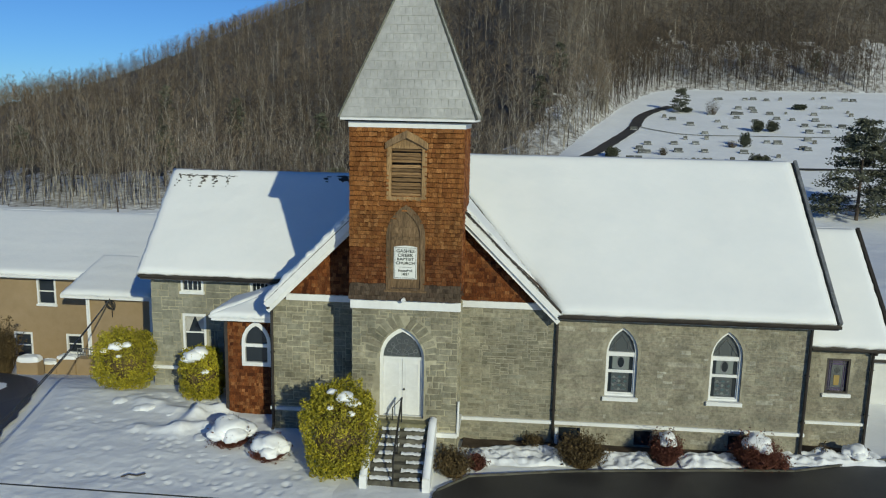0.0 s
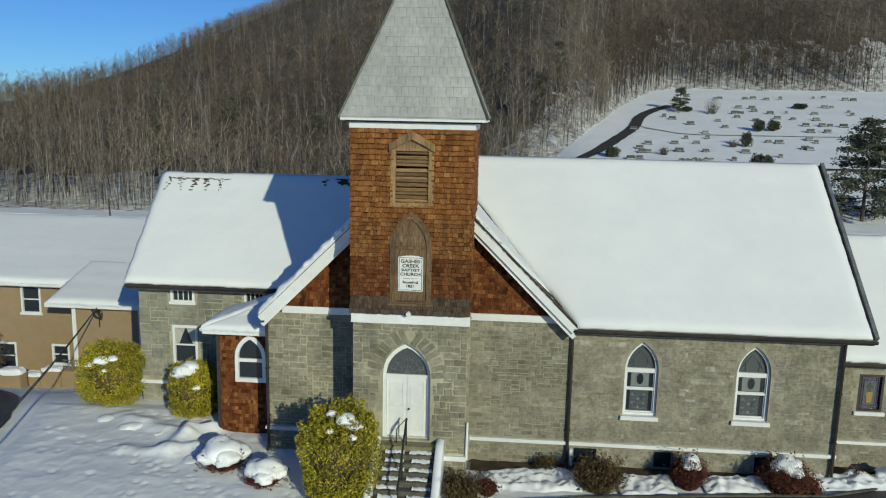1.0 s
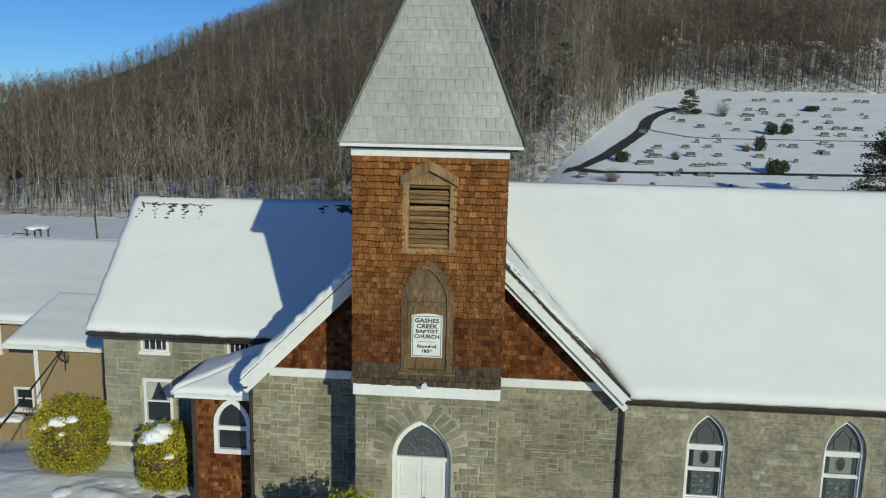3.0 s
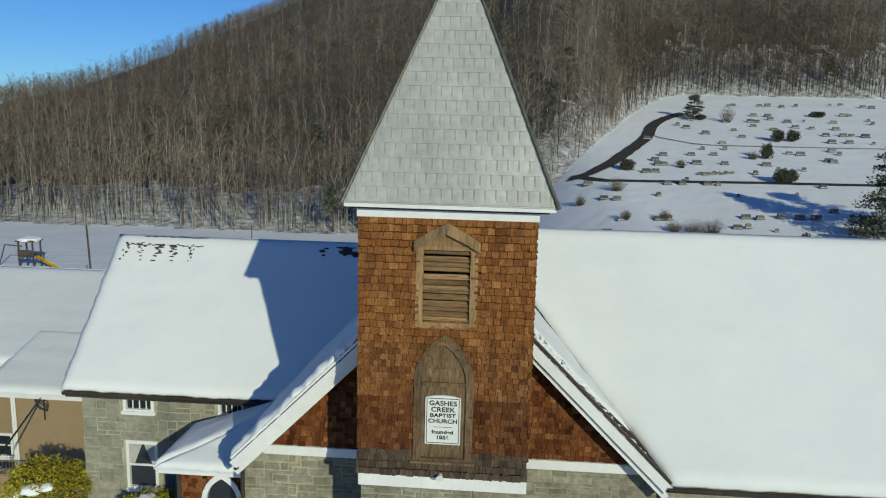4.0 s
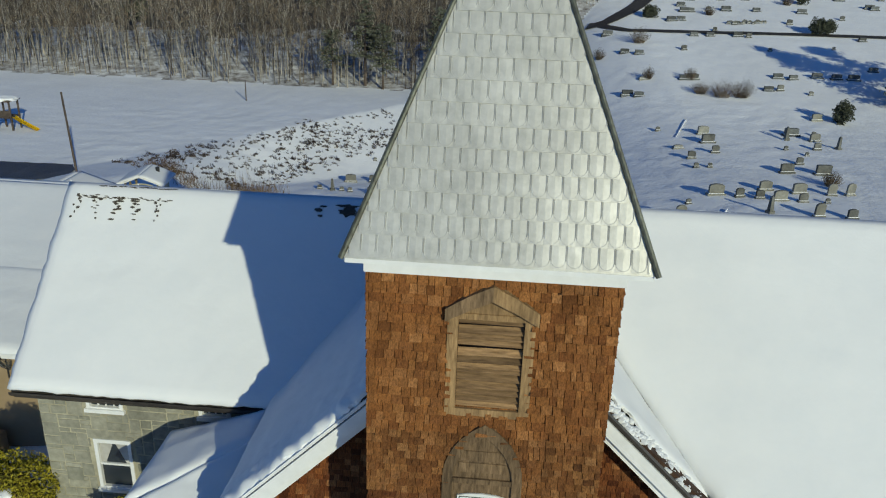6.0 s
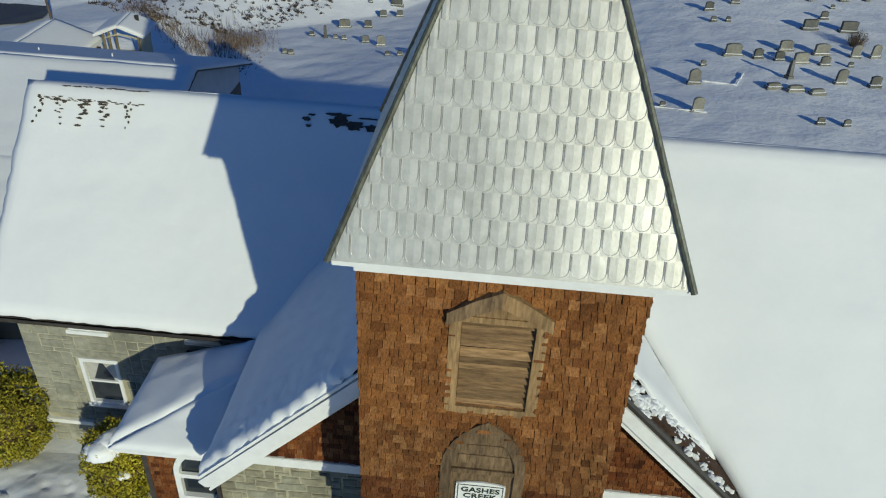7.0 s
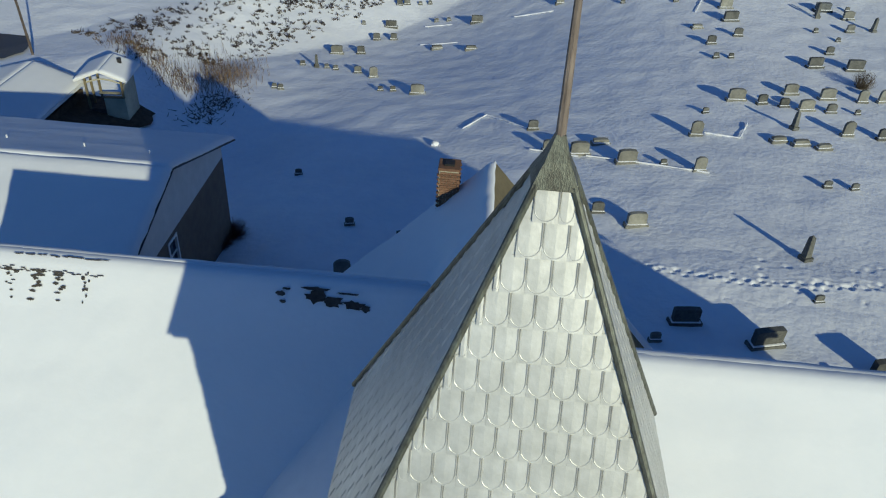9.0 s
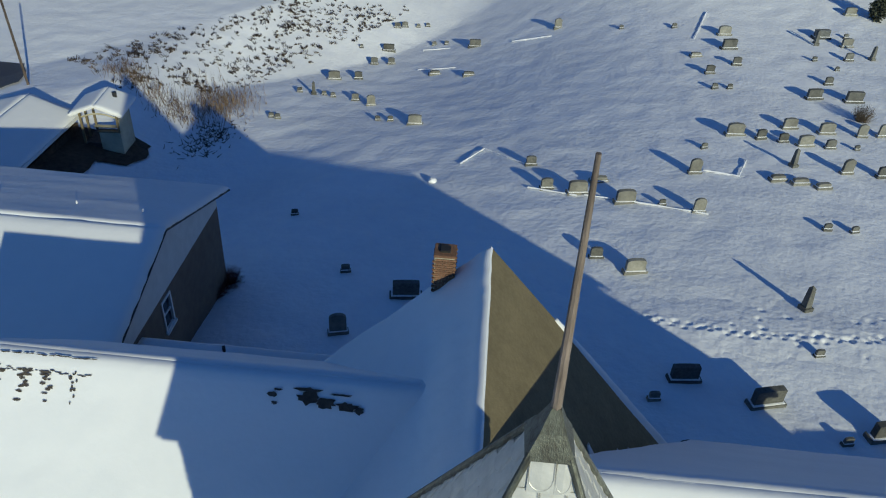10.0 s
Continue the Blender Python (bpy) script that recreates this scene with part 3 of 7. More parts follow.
def ashlar(u0, u1, v0, v1, M, blocked, rnd, mu=0.11, mv=0.115, wide=(2, 3, 4, 4, 5, 6), high=(1, 2, 2, 2), out=0.03, gap=0.036, skew=4.2):
    """Random rubble: squared stones of several heights, packed together without running courses."""
    nu, nv = max(1, round((u1 - u0) / mu)), max(1, round((v1 - v0) / mv))
    mu, mv = (u1 - u0) / nu, (v1 - v0) / nv
    taken = [[False] * nu for _ in range(nv)]
    mats = []
    for j in range(nv):
        for i in range(nu):
            if taken[j][i]:
                continue
            w, h = rnd.choice(wide), rnd.choice(high)
            free = 1
            while free < w and i + free < nu and not taken[j][i + free]:
                free += 1
            if i + free < nu and i + free + 1 >= nu and free < w + 1 and not taken[j][nu - 1]:
                free = nu - i
            h = min(h, nv - j)
            for b in range(j, j + h):
                for a in range(i, i + free):
                    taken[b][a] = True
            a, b = u0 + i * mu + rnd.uniform(-0.012, 0.012), u0 + (i + free) * mu + rnd.uniform(-0.012, 0.012)
            c, d = v0 + j * mv + rnd.uniform(-0.01, 0.01), v0 + (j + h) * mv + rnd.uniform(-0.01, 0.01)
            for qa, qb, qv, qh in fitted(max(a, u0), min(b, u1), c, d - c, blocked):
                mats.append(M @ Matrix.Translation(((qa + qb) / 2, 0, qv + qh / 2)) @ Matrix.Rotation(radians(rnd.uniform(-skew, skew)), 4, "Y") @ Matrix.Diagonal((max(0.03, qb - qa - gap), out * rnd.uniform(0.5, 1.4), max(0.03, qh - gap), 1)))
    return mats


def voussoirs(loop, M, depth, rnd, out=0.035, n=11):
    """Arch stones standing round the head of a pointed opening."""
    mats = []
    head = loop[2:]
    us = [p[0] for p in head]
    cu = (min(us) + max(us)) / 2
    total = len(head) - 1
    for i in range(n):
        s = (i + 0.5) / n * total
        k = min(int(s), total - 1)
        (a, b), (c, d) = head[k], head[k + 1]
        t = s - k
        u, v = a + (c - a) * t, b + (d - b) * t
        nu, nv = (d - b), -(c - a)
        ln = math.hypot(nu, nv)
        nu, nv = nu / ln, nv / ln
        size = sum(math.hypot(head[q + 1][0] - head[q][0], head[q + 1][1] - head[q][1]) for q in range(total)) / n
        ang = math.atan2(nu, nv)
        mats.append(M @ Matrix.Translation((u + nu * (depth / 2 + 0.05), 0, v + nv * (depth / 2 + 0.05))) @ Matrix.Rotation(ang, 4, "Y") @ Matrix.Diagonal((size * 0.98, out * rnd.uniform(0.8, 1.2), depth * rnd.uniform(0.8, 1.15), 1)))
    return mats


def shingle_rows(u0, u1, v0, v1, M, keep, rnd, exposure=0.14, out=0.042, flare=None, wmin=0.11, wmax=0.33):
    mats = []
    v = v0
    while v < v1:
        u = u0 + rnd.uniform(-0.15, 0)
        while u < u1:
            w = rnd.uniform(wmin, wmax)
            a, b = max(u, u0), min(u + w, u1)
            if b - a > 0.03 and keep((a + b) / 2, v + exposure / 2):
                push, tilt = (flare(v) if flare else (0.0, 0.0))
                mats.append(M @ Matrix.Translation(((a + b) / 2, push, v + exposure / 2 + rnd.uniform(-0.013, 0.013))) @ Matrix.Rotation(tilt, 4, "X") @ Matrix.Diagonal((b - a - 0.007, out * rnd.uniform(0.8, 1.2), exposure, 1)))
            u += w
        v += exposure
    return mats


rnd = random.Random(11)

# ---- church ----
CX, RIDGE, EAVE = -4.42, 10.72, 5.3
church = thing("church", (CX, 33, 0), "grey stone church with cedar-shingled bell tower and snowy roofs", "church")
F25, F27, F28, F31 = facade(0, 25.45), facade(0, 27.4), facade(0, 28.5), facade(0, 31.8)

DOOR_C = -4.56
door_hole = arch(DOOR_C, 1.55, 3.75, 4.92, 1.62)
W1, W2 = arch(3.5, 2.02, 3.72, 4.74, 1.16), arch(7.33, 2.02, 3.72, 4.74, 1.16)
TX0, TX1 = -6.35, -2.55
part("wall", slab(rect(TX0, TX1, -0.4, 5.6), [door_hole], 0.45, F25), MORTAR, church, "tower wall of grey squared rubble")
for side, x in (("left", TX0), ("right", TX1)):
    bm = bmesh.new()
    box(bm, min(x, x + (0.4 if side == "left" else -0.4)), max(x, x + (0.4 if side == "left" else -0.4)), 25.91, 27.6, -0.4, 5.6)
    part("wall", bm, MORTAR, church)
part("wall", slab(rect(-9.95, TX0 + 0.1, -0.4, 5.3), [], 0.4, F27), MORTAR, church, "front gable wall of grey squared rubble")
CELLAR = [rect(1.25, 2.1, 0.05, 0.72), rect(4.1, 4.8, 0.05, 0.72), rect(7.6, 8.3, 0.05, 0.72)]
part("wall", slab(rect(TX1 - 0.1, 10.3, -0.4, 5.3), [W1, W2, *CELLAR], 0.4, F27), MORTAR_NAVE, church, "long nave wall of grey squared rubble")
for x0, x1, y0, y1, z1 in ((-9.95, -9.55, 27.81, 39.75, 5.3), (9.9, 10.3, 27.81, 38.2, 5.3), (2.2, 9.89, 37.8, 38.2, 5.3), (-16.8, -16.4, 32.21, 40.0, 5.2), (-16.39, -9.96, 39.6, 40.0, 5.2)):
    bm = bmesh.new()
    box(bm, x0, x1, y0, y1, -0.9, z1)
    part("wall", bm, MORTAR, church)
square = rect(11.37, 12.25, 2.2, 3.58)
part("wall", slab(rect(10.31, 13.05, -0.4, 4.15), [square], 0.4, F28), MORTAR_NAVE, church, "low end wall of grey rubble")
bm = bmesh.new()
box(bm, 12.65, 13.05, 28.91, 36.5, -0.5, 4.1)
part("wall", bm, MORTAR, church)
LW_UP, LW_UP2, LW = rect(-15.33, -14.43, 4.42, 4.93), rect(-12.15, -11.4, 4.42, 4.93), rect(-15.3, -14.36, 1.72, 3.28)
part("wall", slab(rect(-16.8, -9.96, -0.6, 5.2), [LW_UP, LW_UP2, LW], 0.4, F31), MORTAR, church, "two-storey side wing of grey ashlar")

# gable ends
def gable(name, pts, M, depth, material, label=""):
    return part(name, slab(pts, [], depth, M), material, church, label)


gable("gable", [(-9.85, 5.56), (1.0, 5.56), (CX, 10.55)], F27, 0.3, CEDAR_OLD, "gable sheathed in cedar shingles")
gable("gable", [(26.95, 5.3), (38.5, 5.3), (32.72, 10.4)], facade(10.6, 0, "right"), 0.3, CEDAR_OLD)
gable("gable", [(-40.2, 5.2), (-31.4, 5.2), (-35.8, 9.3)], facade(-16.75, 0, "left"), 0.3, MORTAR)
gable("gable", [(28.4, 4.1), (36.4, 4.1), (32.4, 7.9)], facade(13.05, 0, "right"), 0.3, MORTAR)

# white bands, water tables
def trim(name, x0, x1, y0, y1, z0, z1, material=WHITE, label="", bevel=0.012):
    bm = bmesh.new()
    box(bm, x0, x1, y0, y1, z0, z1, bevel=bevel)
    return part(name, bm, material, church, label)


trim("band", -9.3, TX0 - 0.02, 27.32, 27.45, 5.3, 5.55, label="white frieze board")
trim("band", TX1 + 0.02, 0.5, 27.32, 27.45, 5.3, 5.55)
trim("band", TX0 - 0.06, TX1 + 0.06, 25.36, 25.55, 5.6, 5.92, label="white frieze board under the shingled belfry")
trim("water_table", -9.98, TX0, 27.3, 27.42, 0.86, 0.99)
trim("water_table", TX1, 10.34, 27.3, 27.42, 0.84, 0.97)
trim("water_table", 10.35, 13.1, 28.4, 28.52, 0.95, 1.06)
trim("water_table", TX0 - 0.03, DOOR_C - 1.0, 25.33, 25.47, 0.92, 1.08)
trim("water_table", DOOR_C + 1.2, TX1 + 0.05, 25.33, 25.47, 0.92, 1.08)
trim("water_table", TX1 - 0.02, TX1 + 0.1, 25.48, 27.3, 0.92, 1.08)
trim("water_table", -16.85, -15.45, 31.7, 31.82, 0.75, 0.9)
bm = tube(bmesh.new(), (TX1 + 0.05, 25.4, 1.1), (TX1 + 0.07, 25.38, 2.3), 0.045, 0.04, 8)
part("downspout", bm, WHITE, church)

# ---- belfry ----
BX0, BX1, BY0, BY1 = CX - 1.99, CX + 1.91, 25.42, 29.42
FB = facade(0, BY0)
part("belfry_wall", slab(rect(BX0, BX1, 5.95, 11.98), [rect(-4.98, -3.92, 9.6, 11.28)], 0.3, FB), CEDAR_OLD, church, "belfry sheathed in cedar shingles")
for x0, x1, y0, y1 in ((BX0, BX0 + 0.25, BY0 + 0.31, BY1), (BX1 - 0.25, BX1, BY0 + 0.31, BY1), (BX0 + 0.26, BX1 - 0.26, BY1 - 0.25, BY1)):
    bm = bmesh.new()
    box(bm, x0, x1, y0, y1, 5.95, 11.98)
    part("belfry_wall", bm, CEDAR_OLD, church)
# dark plate behind the louvres, its colour standing in for the unlit chamber
bm = bmesh.new()
box(bm, -5.1, -3.8, BY0 + 0.5, BY0 + 0.55, 9.4, 11.5)
part("backing", bm, GUTTER, church)
# louvre: boards, frame, pointed hood
louvre = part("louvre", ring(rect(-5.14, -3.76, 9.46, 11.34), rect(-4.97, -3.93, 9.6, 11.24), 0.1, FB, 0.07), TRIM_WOOD, church, "weathered wooden belfry louvre with a pointed hood")
for i in range(13):
    bm = bmesh.new()
    box(bm, -4.965, -3.935, -0.068, 0.068, -0.013, 0.013, pose(0, BY0 + 0.02 + rnd.uniform(-0.006, 0.006), 9.65 + i * 0.127, 44 + rnd.uniform(-2, 2), rnd.uniform(-0.5, 0.5), 0))
    part("slat", bm, LOUVRE_WOOD, louvre)
for s in (-1, 1):
    bm = slab([(-4.45, 11.6), (-4.45, 11.86), (-4.45 + s * 0.36, 11.68), (-4.45 + s * 0.73, 11.44), (-4.45 + s * 0.73, 11.22), (-4.45 + s * 0.36, 11.43)][::s], [], 0.2, FB, 0.16)
    # left board takes the darker wood, so its shade is in the colour
    part("hood", bm, TRIM_WOOD if s > 0 else NICHE_WOOD, louvre)
part("panel", slab([(-4.97, 11.3), (-3.93, 11.3), (-4.1, 11.5), (-4.45, 11.64), (-4.8, 11.5)], [], 0.05, FB, 0.05), TRIM_WOOD, louvre)
# sign niche
sign_niche = part("niche_frame", ring(arch(-4.45, 6.3, 8.2, 9.32, 1.36), arch(-4.45, 6.36, 8.15, 9.08, 1.02), 0.14, FB, 0.09), NICHE_WOOD, church, "weathered pointed wooden niche holding the name board")
part("panel", slab(arch(-4.45, 6.36, 8.15, 9.08, 1.02), [], 0.03, FB, 0.035), NICHE_WOOD, sign_niche)
bm = bmesh.new()
box(bm, -4.95, -3.95, BY0 - 0.075, BY0 - 0.03, 8.1, 8.2)
part("rail", bm, NICHE_WOOD, sign_niche)
for v in (8.42, 8.66):
    part("board", box(bmesh.new(), -4.86, -4.04, -0.05, -0.038, v - 0.1, v + 0.1, Matrix.Translation((0, BY0, 0)), 0.004), NICHE_WOOD, sign_niche)
board_top = [(-4.86, 6.72), (-4.05, 6.72), (-4.05, 7.84), (-4.2, 7.88), (-4.45, 7.9), (-4.7, 7.88), (-4.86, 7.84)]
board = part("sign_board", slab(board_top, [], 0.03, FB, 0.075), SIGN_PAINT, sign_niche, "white name board with dark green letters")


def lettering(text, size, u, v, y, stretch=1.0, bold=0.0):
    cu = bpy.data.curves.new("lettering", "FONT")
    cu.body, cu.size, cu.align_x, cu.extrude, cu.offset, cu.space_character = text, size, "CENTER", 0.003, bold, 1.05
    tmp = bpy.data.objects.new("tmp", cu)
    scene.collection.objects.link(tmp)
    bpy.context.view_layer.update()
    me = bpy.data.meshes.new_from_object(tmp.evaluated_get(bpy.context.evaluated_depsgraph_get()))
    bpy.data.objects.remove(tmp)
    ob = new("lettering", me)
    me.materials.clear()
    me.materials.append(INK)
    ob.parent = board
    ob.matrix_basis = Matrix.Translation((u, y, v)) @ Matrix.Rotation(radians(90), 4, "X") @ Matrix.Diagonal((stretch, 1, 1, 1))
    return ob


for k, (text, size, v, st) in enumerate((("GASHES", 0.155, 7.66, 1.12), ("CREEK", 0.155, 7.51, 1.15), ("BAPTIST", 0.125, 7.38, 1.25), ("CHURCH", 0.135, 7.24, 1.15), ("founded", 0.12, 6.98, 1.2), ("1856", 0.12, 6.85, 1.2))):
    lettering(text, size, -4.455, v, BY0 - 0.08, st, 0.004)
bm = bmesh.new()
box(bm, -4.68, -4.23, BY0 - 0.083, BY0 - 0.078, 7.135, 7.145)
part("rule", bm, INK, board)
part("border", ring(rect(-4.83, -4.08, 6.75, 7.83), rect(-4.815, -4.095, 6.765, 7.815), 0.004, FB, 0.08), INK, board)
# sill skirt and flood lamp under the sign
part("sill", box(bmesh.new(), -5.2, -3.7, BY0 - 0.14, BY0, 6.24, 6.31, bevel=0.01), NICHE_WOOD, church)
lamp = part("flood_lamp", tube(bmesh.new(), (-4.47, 25.16, 6.06), (-4.47, 25.05, 6.02), 0.05, 0.085, 12), WHITE, church, "small white flood lamp")
part("bracket", tube(bmesh.new(), (-4.47, 25.35, 6.0), (-4.47, 25.16, 6.06), 0.02, 0.02, 6), IRON, lamp)

# cornice and spire
EH, ZE, ZT, TR = 2.31, 12.26, 17.7, 0.12
SC = Vector((CX, 27.42))
for k, (h, z0, z1, m) in enumerate(((2.05, 11.93, 12.12, WHITE), (2.16, 12.12, 12.17, GUTTER), (2.29, 12.17, 12.255, WHITE))):
    bm = bmesh.new()
    box(bm, SC.x - h, SC.x + h - (0.09 if k == 0 else 0), SC.y - h, SC.y + h, z0, z1, bevel=0.008)
    part("cornice", bm, m, church)
spire = bmesh.new()
low = [spire.verts.new((SC.x + sx * EH, SC.y + sy * EH, ZE)) for sx, sy in ((-1, -1), (1, -1), (1, 1), (-1, 1))]
top = [spire.verts.new((SC.x + sx * TR, SC.y + sy * TR, ZT)) for sx, sy in ((-1, -1), (1, -1), (1, 1), (-1, 1))]
for i in range(4):
    spire.faces.new((low[i], low[(i + 1) % 4], top[(i + 1) % 4], top[i]))
spire.faces.new(low[::-1])
spire.faces.new(top)
spire = part("spire", spire, TIN, church, "steep pyramidal spire clad in pressed tin tiles")
for sx, sy in ((-1, -1), (1, -1), (1, 1), (-1, 1)):
    bm = bmesh.new()
    d = Vector((sx, sy, 0)) * 0.02
    tube(bm, Vector((SC.x + sx * (EH + 0.01), SC.y + sy * (EH + 0.01), ZE)) + d, Vector((SC.x + sx * 0.15, SC.y + sy * 0.15, 17.63)) + d, 0.045, 0.036, 8)
    part("hip_cap", bm, COPPER, spire)
bm = bmesh.new()
prev = None
for z, r in ((17.6, 0.215), (17.68, 0.182), (17.83, 0.115), (18.06, 0.042)):
    ringv = [bm.verts.new((SC.x + r * sx, SC.y + r * sy, z)) for sx, sy in ((-1, -1), (1, -1), (1, 1), (-1, 1))]
    if prev:
        for i in range(4):
            bm.faces.new((prev[i], prev[(i + 1) % 4], ringv[(i + 1) % 4], ringv[i]))
    else:
        bm.faces.new(ringv)
    prev = ringv
bm.faces.new(prev)
part("cap", bm, COPPER, spire, "dull copper spire cap")
part("finial", tube(bmesh.new(), (SC.x, SC.y, 17.98), (SC.x - 0.05, SC.y, 20.4), 0.048, 0.02, 8), FINIAL, spire, "tapering brown finial")

# ---- roofs ----
def deck(name, pts, material=ROOFING, down=0.16, label=""):
    bm = bmesh.new()
    a = [bm.verts.new(p) for p in pts]
    b = [bm.verts.new(Vector(p) - Vector((0, 0, down))) for p in pts]
    n = len(pts)
    bm.faces.new(a)
    bm.faces.new(b[::-1])
    for i in range(n):
        bm.faces.new((a[i], b[i], b[(i + 1) % n], a[(i + 1) % n]))
    return part(name, bm, material, church, label)


EX, WX, FY, RY = 1.1, -9.95, 26.85, 32.72
VX = CX + 7.0
RX, BY = CX - 0.3, 40.05
TIP = Vector((2.15, 40.0, 2.9))
deck("roof", [(EX, FY, EAVE), (10.95, FY, EAVE), (10.95, RY, RIDGE), (CX, RY, RIDGE)])
deck("roof", [(10.95, 38.6, EAVE), (VX - 1.2, 38.6, EAVE), (CX, RY, RIDGE), (10.95, RY, RIDGE)])
deck("roof", [(EX, FY, EAVE), (CX, RY, RIDGE), (RX, FY, RIDGE)])
deck("roof", [(RX, RY - 1.5, RIDGE + 0.02), (CX, RY, RIDGE + 0.02), TIP], BROWN_ROOF, 0.05)
deck("roof", [(RX, RY - 1.5, RIDGE + 0.02), TIP, (RX, BY, RIDGE + 0.02)], BROWN_ROOF, 0.05, label="bare brown rear roof slope with a jagged snow edge")
deck("roof", [(WX, BY, EAVE), (WX, FY, EAVE), (RX, FY, RIDGE), (RX, BY, RIDGE)])
deck("roof", [(-16.98, 31.15, 5.26), (WX + 0.4, 31.15, 5.26), (-5.5, 35.8, 9.5), (-17.2, 35.8, 9.5)])
deck("roof", [(WX + 0.4, 40.4, 5.26), (-16.98, 40.4, 5.26), (-17.2, 35.8, 9.5), (-5.5, 35.8, 9.5)])
deck("roof", [(10.4, 28.15, 4.12), (13.6, 28.15, 4.12), (13.6, 32.3, 8.05), (10.4, 32.3, 8.05)])
deck("roof", [(13.6, 36.6, 4.12), (10.4, 36.6, 4.12), (10.4, 32.3, 8.05), (13.6, 32.3, 8.05)])
gable("gable", [(1.6, 3.3), (WX + 0.3, 3.3), (WX + 0.3, 5.4), (RX, 10.5)][::-1], Matrix.Translation((0, 39.8, 0)) @ Matrix.Diagonal((1, -1, 1, 1)), 0.3, CEDAR_OLD)
bm = bmesh.new()
box(bm, WX + 0.3, 1.6, 39.5, 39.8, -0.9, 3.4)
part("wall", bm, MORTAR, church)
snow_sheet([(EX + 0.05, FY - 0.03, EAVE), (10.85, FY - 0.03, EAVE), (10.8, RY + 0.05, RIDGE + 0.03), (CX + 0.3, RY + 0.05, RIDGE + 0.03)], 0.17, "snow", church, 60, 40, 0.02, 1, "smooth snow blanket on the nave roof", ragged=0.02)
snow_sheet([(10.8, 38.55, EAVE), (VX - 1.0, 38.6, EAVE), (CX + 0.35, RY - 0.03, RIDGE + 0.02), (10.8, RY - 0.03, RIDGE + 0.02)], 0.17, "snow", church, 40, 30, 0.03, 2)
snow_sheet([(EX - 0.5, FY + 1.0, EAVE + 0.48), (EX - 0.05, FY + 0.55, EAVE + 0.05), (CX + 0.1, RY, RIDGE), (CX + 0.05, FY + 1.15, RIDGE)], 0.1, "snow", church, 60, 160, 0.03, 3, ragged=0.24)
crumbs = bmesh.new()
cr = random.Random(77)
for _ in range(460):
    t = cr.uniform(0.02, 0.62)
    c = Vector((EX - 0.05, FY, EAVE)).lerp(Vector((CX, FY, RIDGE)), t) + Vector((0, min(1.25, max(0.3, cr.gauss(0.78, 0.15) + 0.35 * noise.noise(Vector((t * 9, 0, 0))))), 0.03))
    r0 = cr.uniform(0.015, 0.085)
    got = bmesh.ops.create_icosphere(crumbs, subdivisions=1, radius=r0)
    for v in got["verts"]:
        v.co = Vector((v.co.x * 1.3, v.co.y * cr.uniform(0.8, 1.6), v.co.z * 0.8)) + c
tagged(part("loose_snow", crumbs, ROOF_SNOW, church), kind="stuff")
snow_sheet([(WX, BY, EAVE), (WX, FY + 0.03, EAVE), (RX + 0.04, FY + 0.03, RIDGE), (RX + 0.04, BY, RIDGE)], 0.17, "snow", church, 130, 110, 0.06, 4, ragged=0.1, coarse=0.13)
snow_sheet([(-17.08, 31.1, 5.26), (WX + 0.5, 31.1, 5.26), (-5.6, 35.83, 9.53), (-17.3, 35.83, 9.53)], 0.16, "snow", church, 50, 34, 0.03, 5, "snow blanket on the side wing, worn thin near its ridge")
snow_sheet([(WX + 0.5, 40.4, 5.26), (-17.08, 40.4, 5.26), (-17.3, 35.78, 9.53), (-5.6, 35.78, 9.53)], 0.16, "snow", church, 40, 24, 0.03, 6)
snow_sheet([(10.5, 28.12, 4.12), (13.5, 28.12, 4.12), (13.5, 32.3, 8.05), (10.5, 32.3, 8.05)], 0.17, "snow", church, 24, 30, 0.02, 7)
snow_sheet([(13.5, 36.6, 4.12), (10.5, 36.6, 4.12), (10.5, 32.3, 8.05), (13.5, 32.3, 8.05)], 0.17, "snow", church, 24, 24, 0.02, 8)

back = [Vector((RX, BY, RIDGE + 0.02)), TIP]
snow_sheet([back[1] + Vector((-0.35, -0.55, 0.2)), back[1] + Vector((0.05, 0.1, 0)), back[0].lerp(back[1], 0.3) + Vector((0.03, 0.1, 0)), back[0].lerp(back[1], 0.3) + Vector((-0.02, -0.06, 0.02))], 0.07, "snow", church, 10, 80, 0.02, 9, ragged=0.14)
jag = random.Random(3)
for k in range(26):
    t = jag.uniform(0.3, 0.97)
    p = Vector((CX, RY, RIDGE)).lerp(TIP, t)
    w, h = jag.uniform(0.08, 0.2), jag.uniform(0.12, 0.5)
    bm = bmesh.new()
    side = Vector((0.65, 0.76, -0.7)).normalized()
    upw = Vector((-0.35, 0.9, 0.4)).normalized()
    vs = [bm.verts.new(p + d + Vector((0, 0, z))) for z in (0.02, 0.09) for d in (-side * w, side * w, upw * h + side * jag.uniform(-0.1, 0.1))]
    for f in ((2, 1, 0), (3, 4, 5), (0, 1, 4, 3), (1, 2, 5, 4), (2, 0, 3, 5)):
        bm.faces.new([vs[i] for i in f])
    part("snow_tooth", bm, ROOF_SNOW, church)

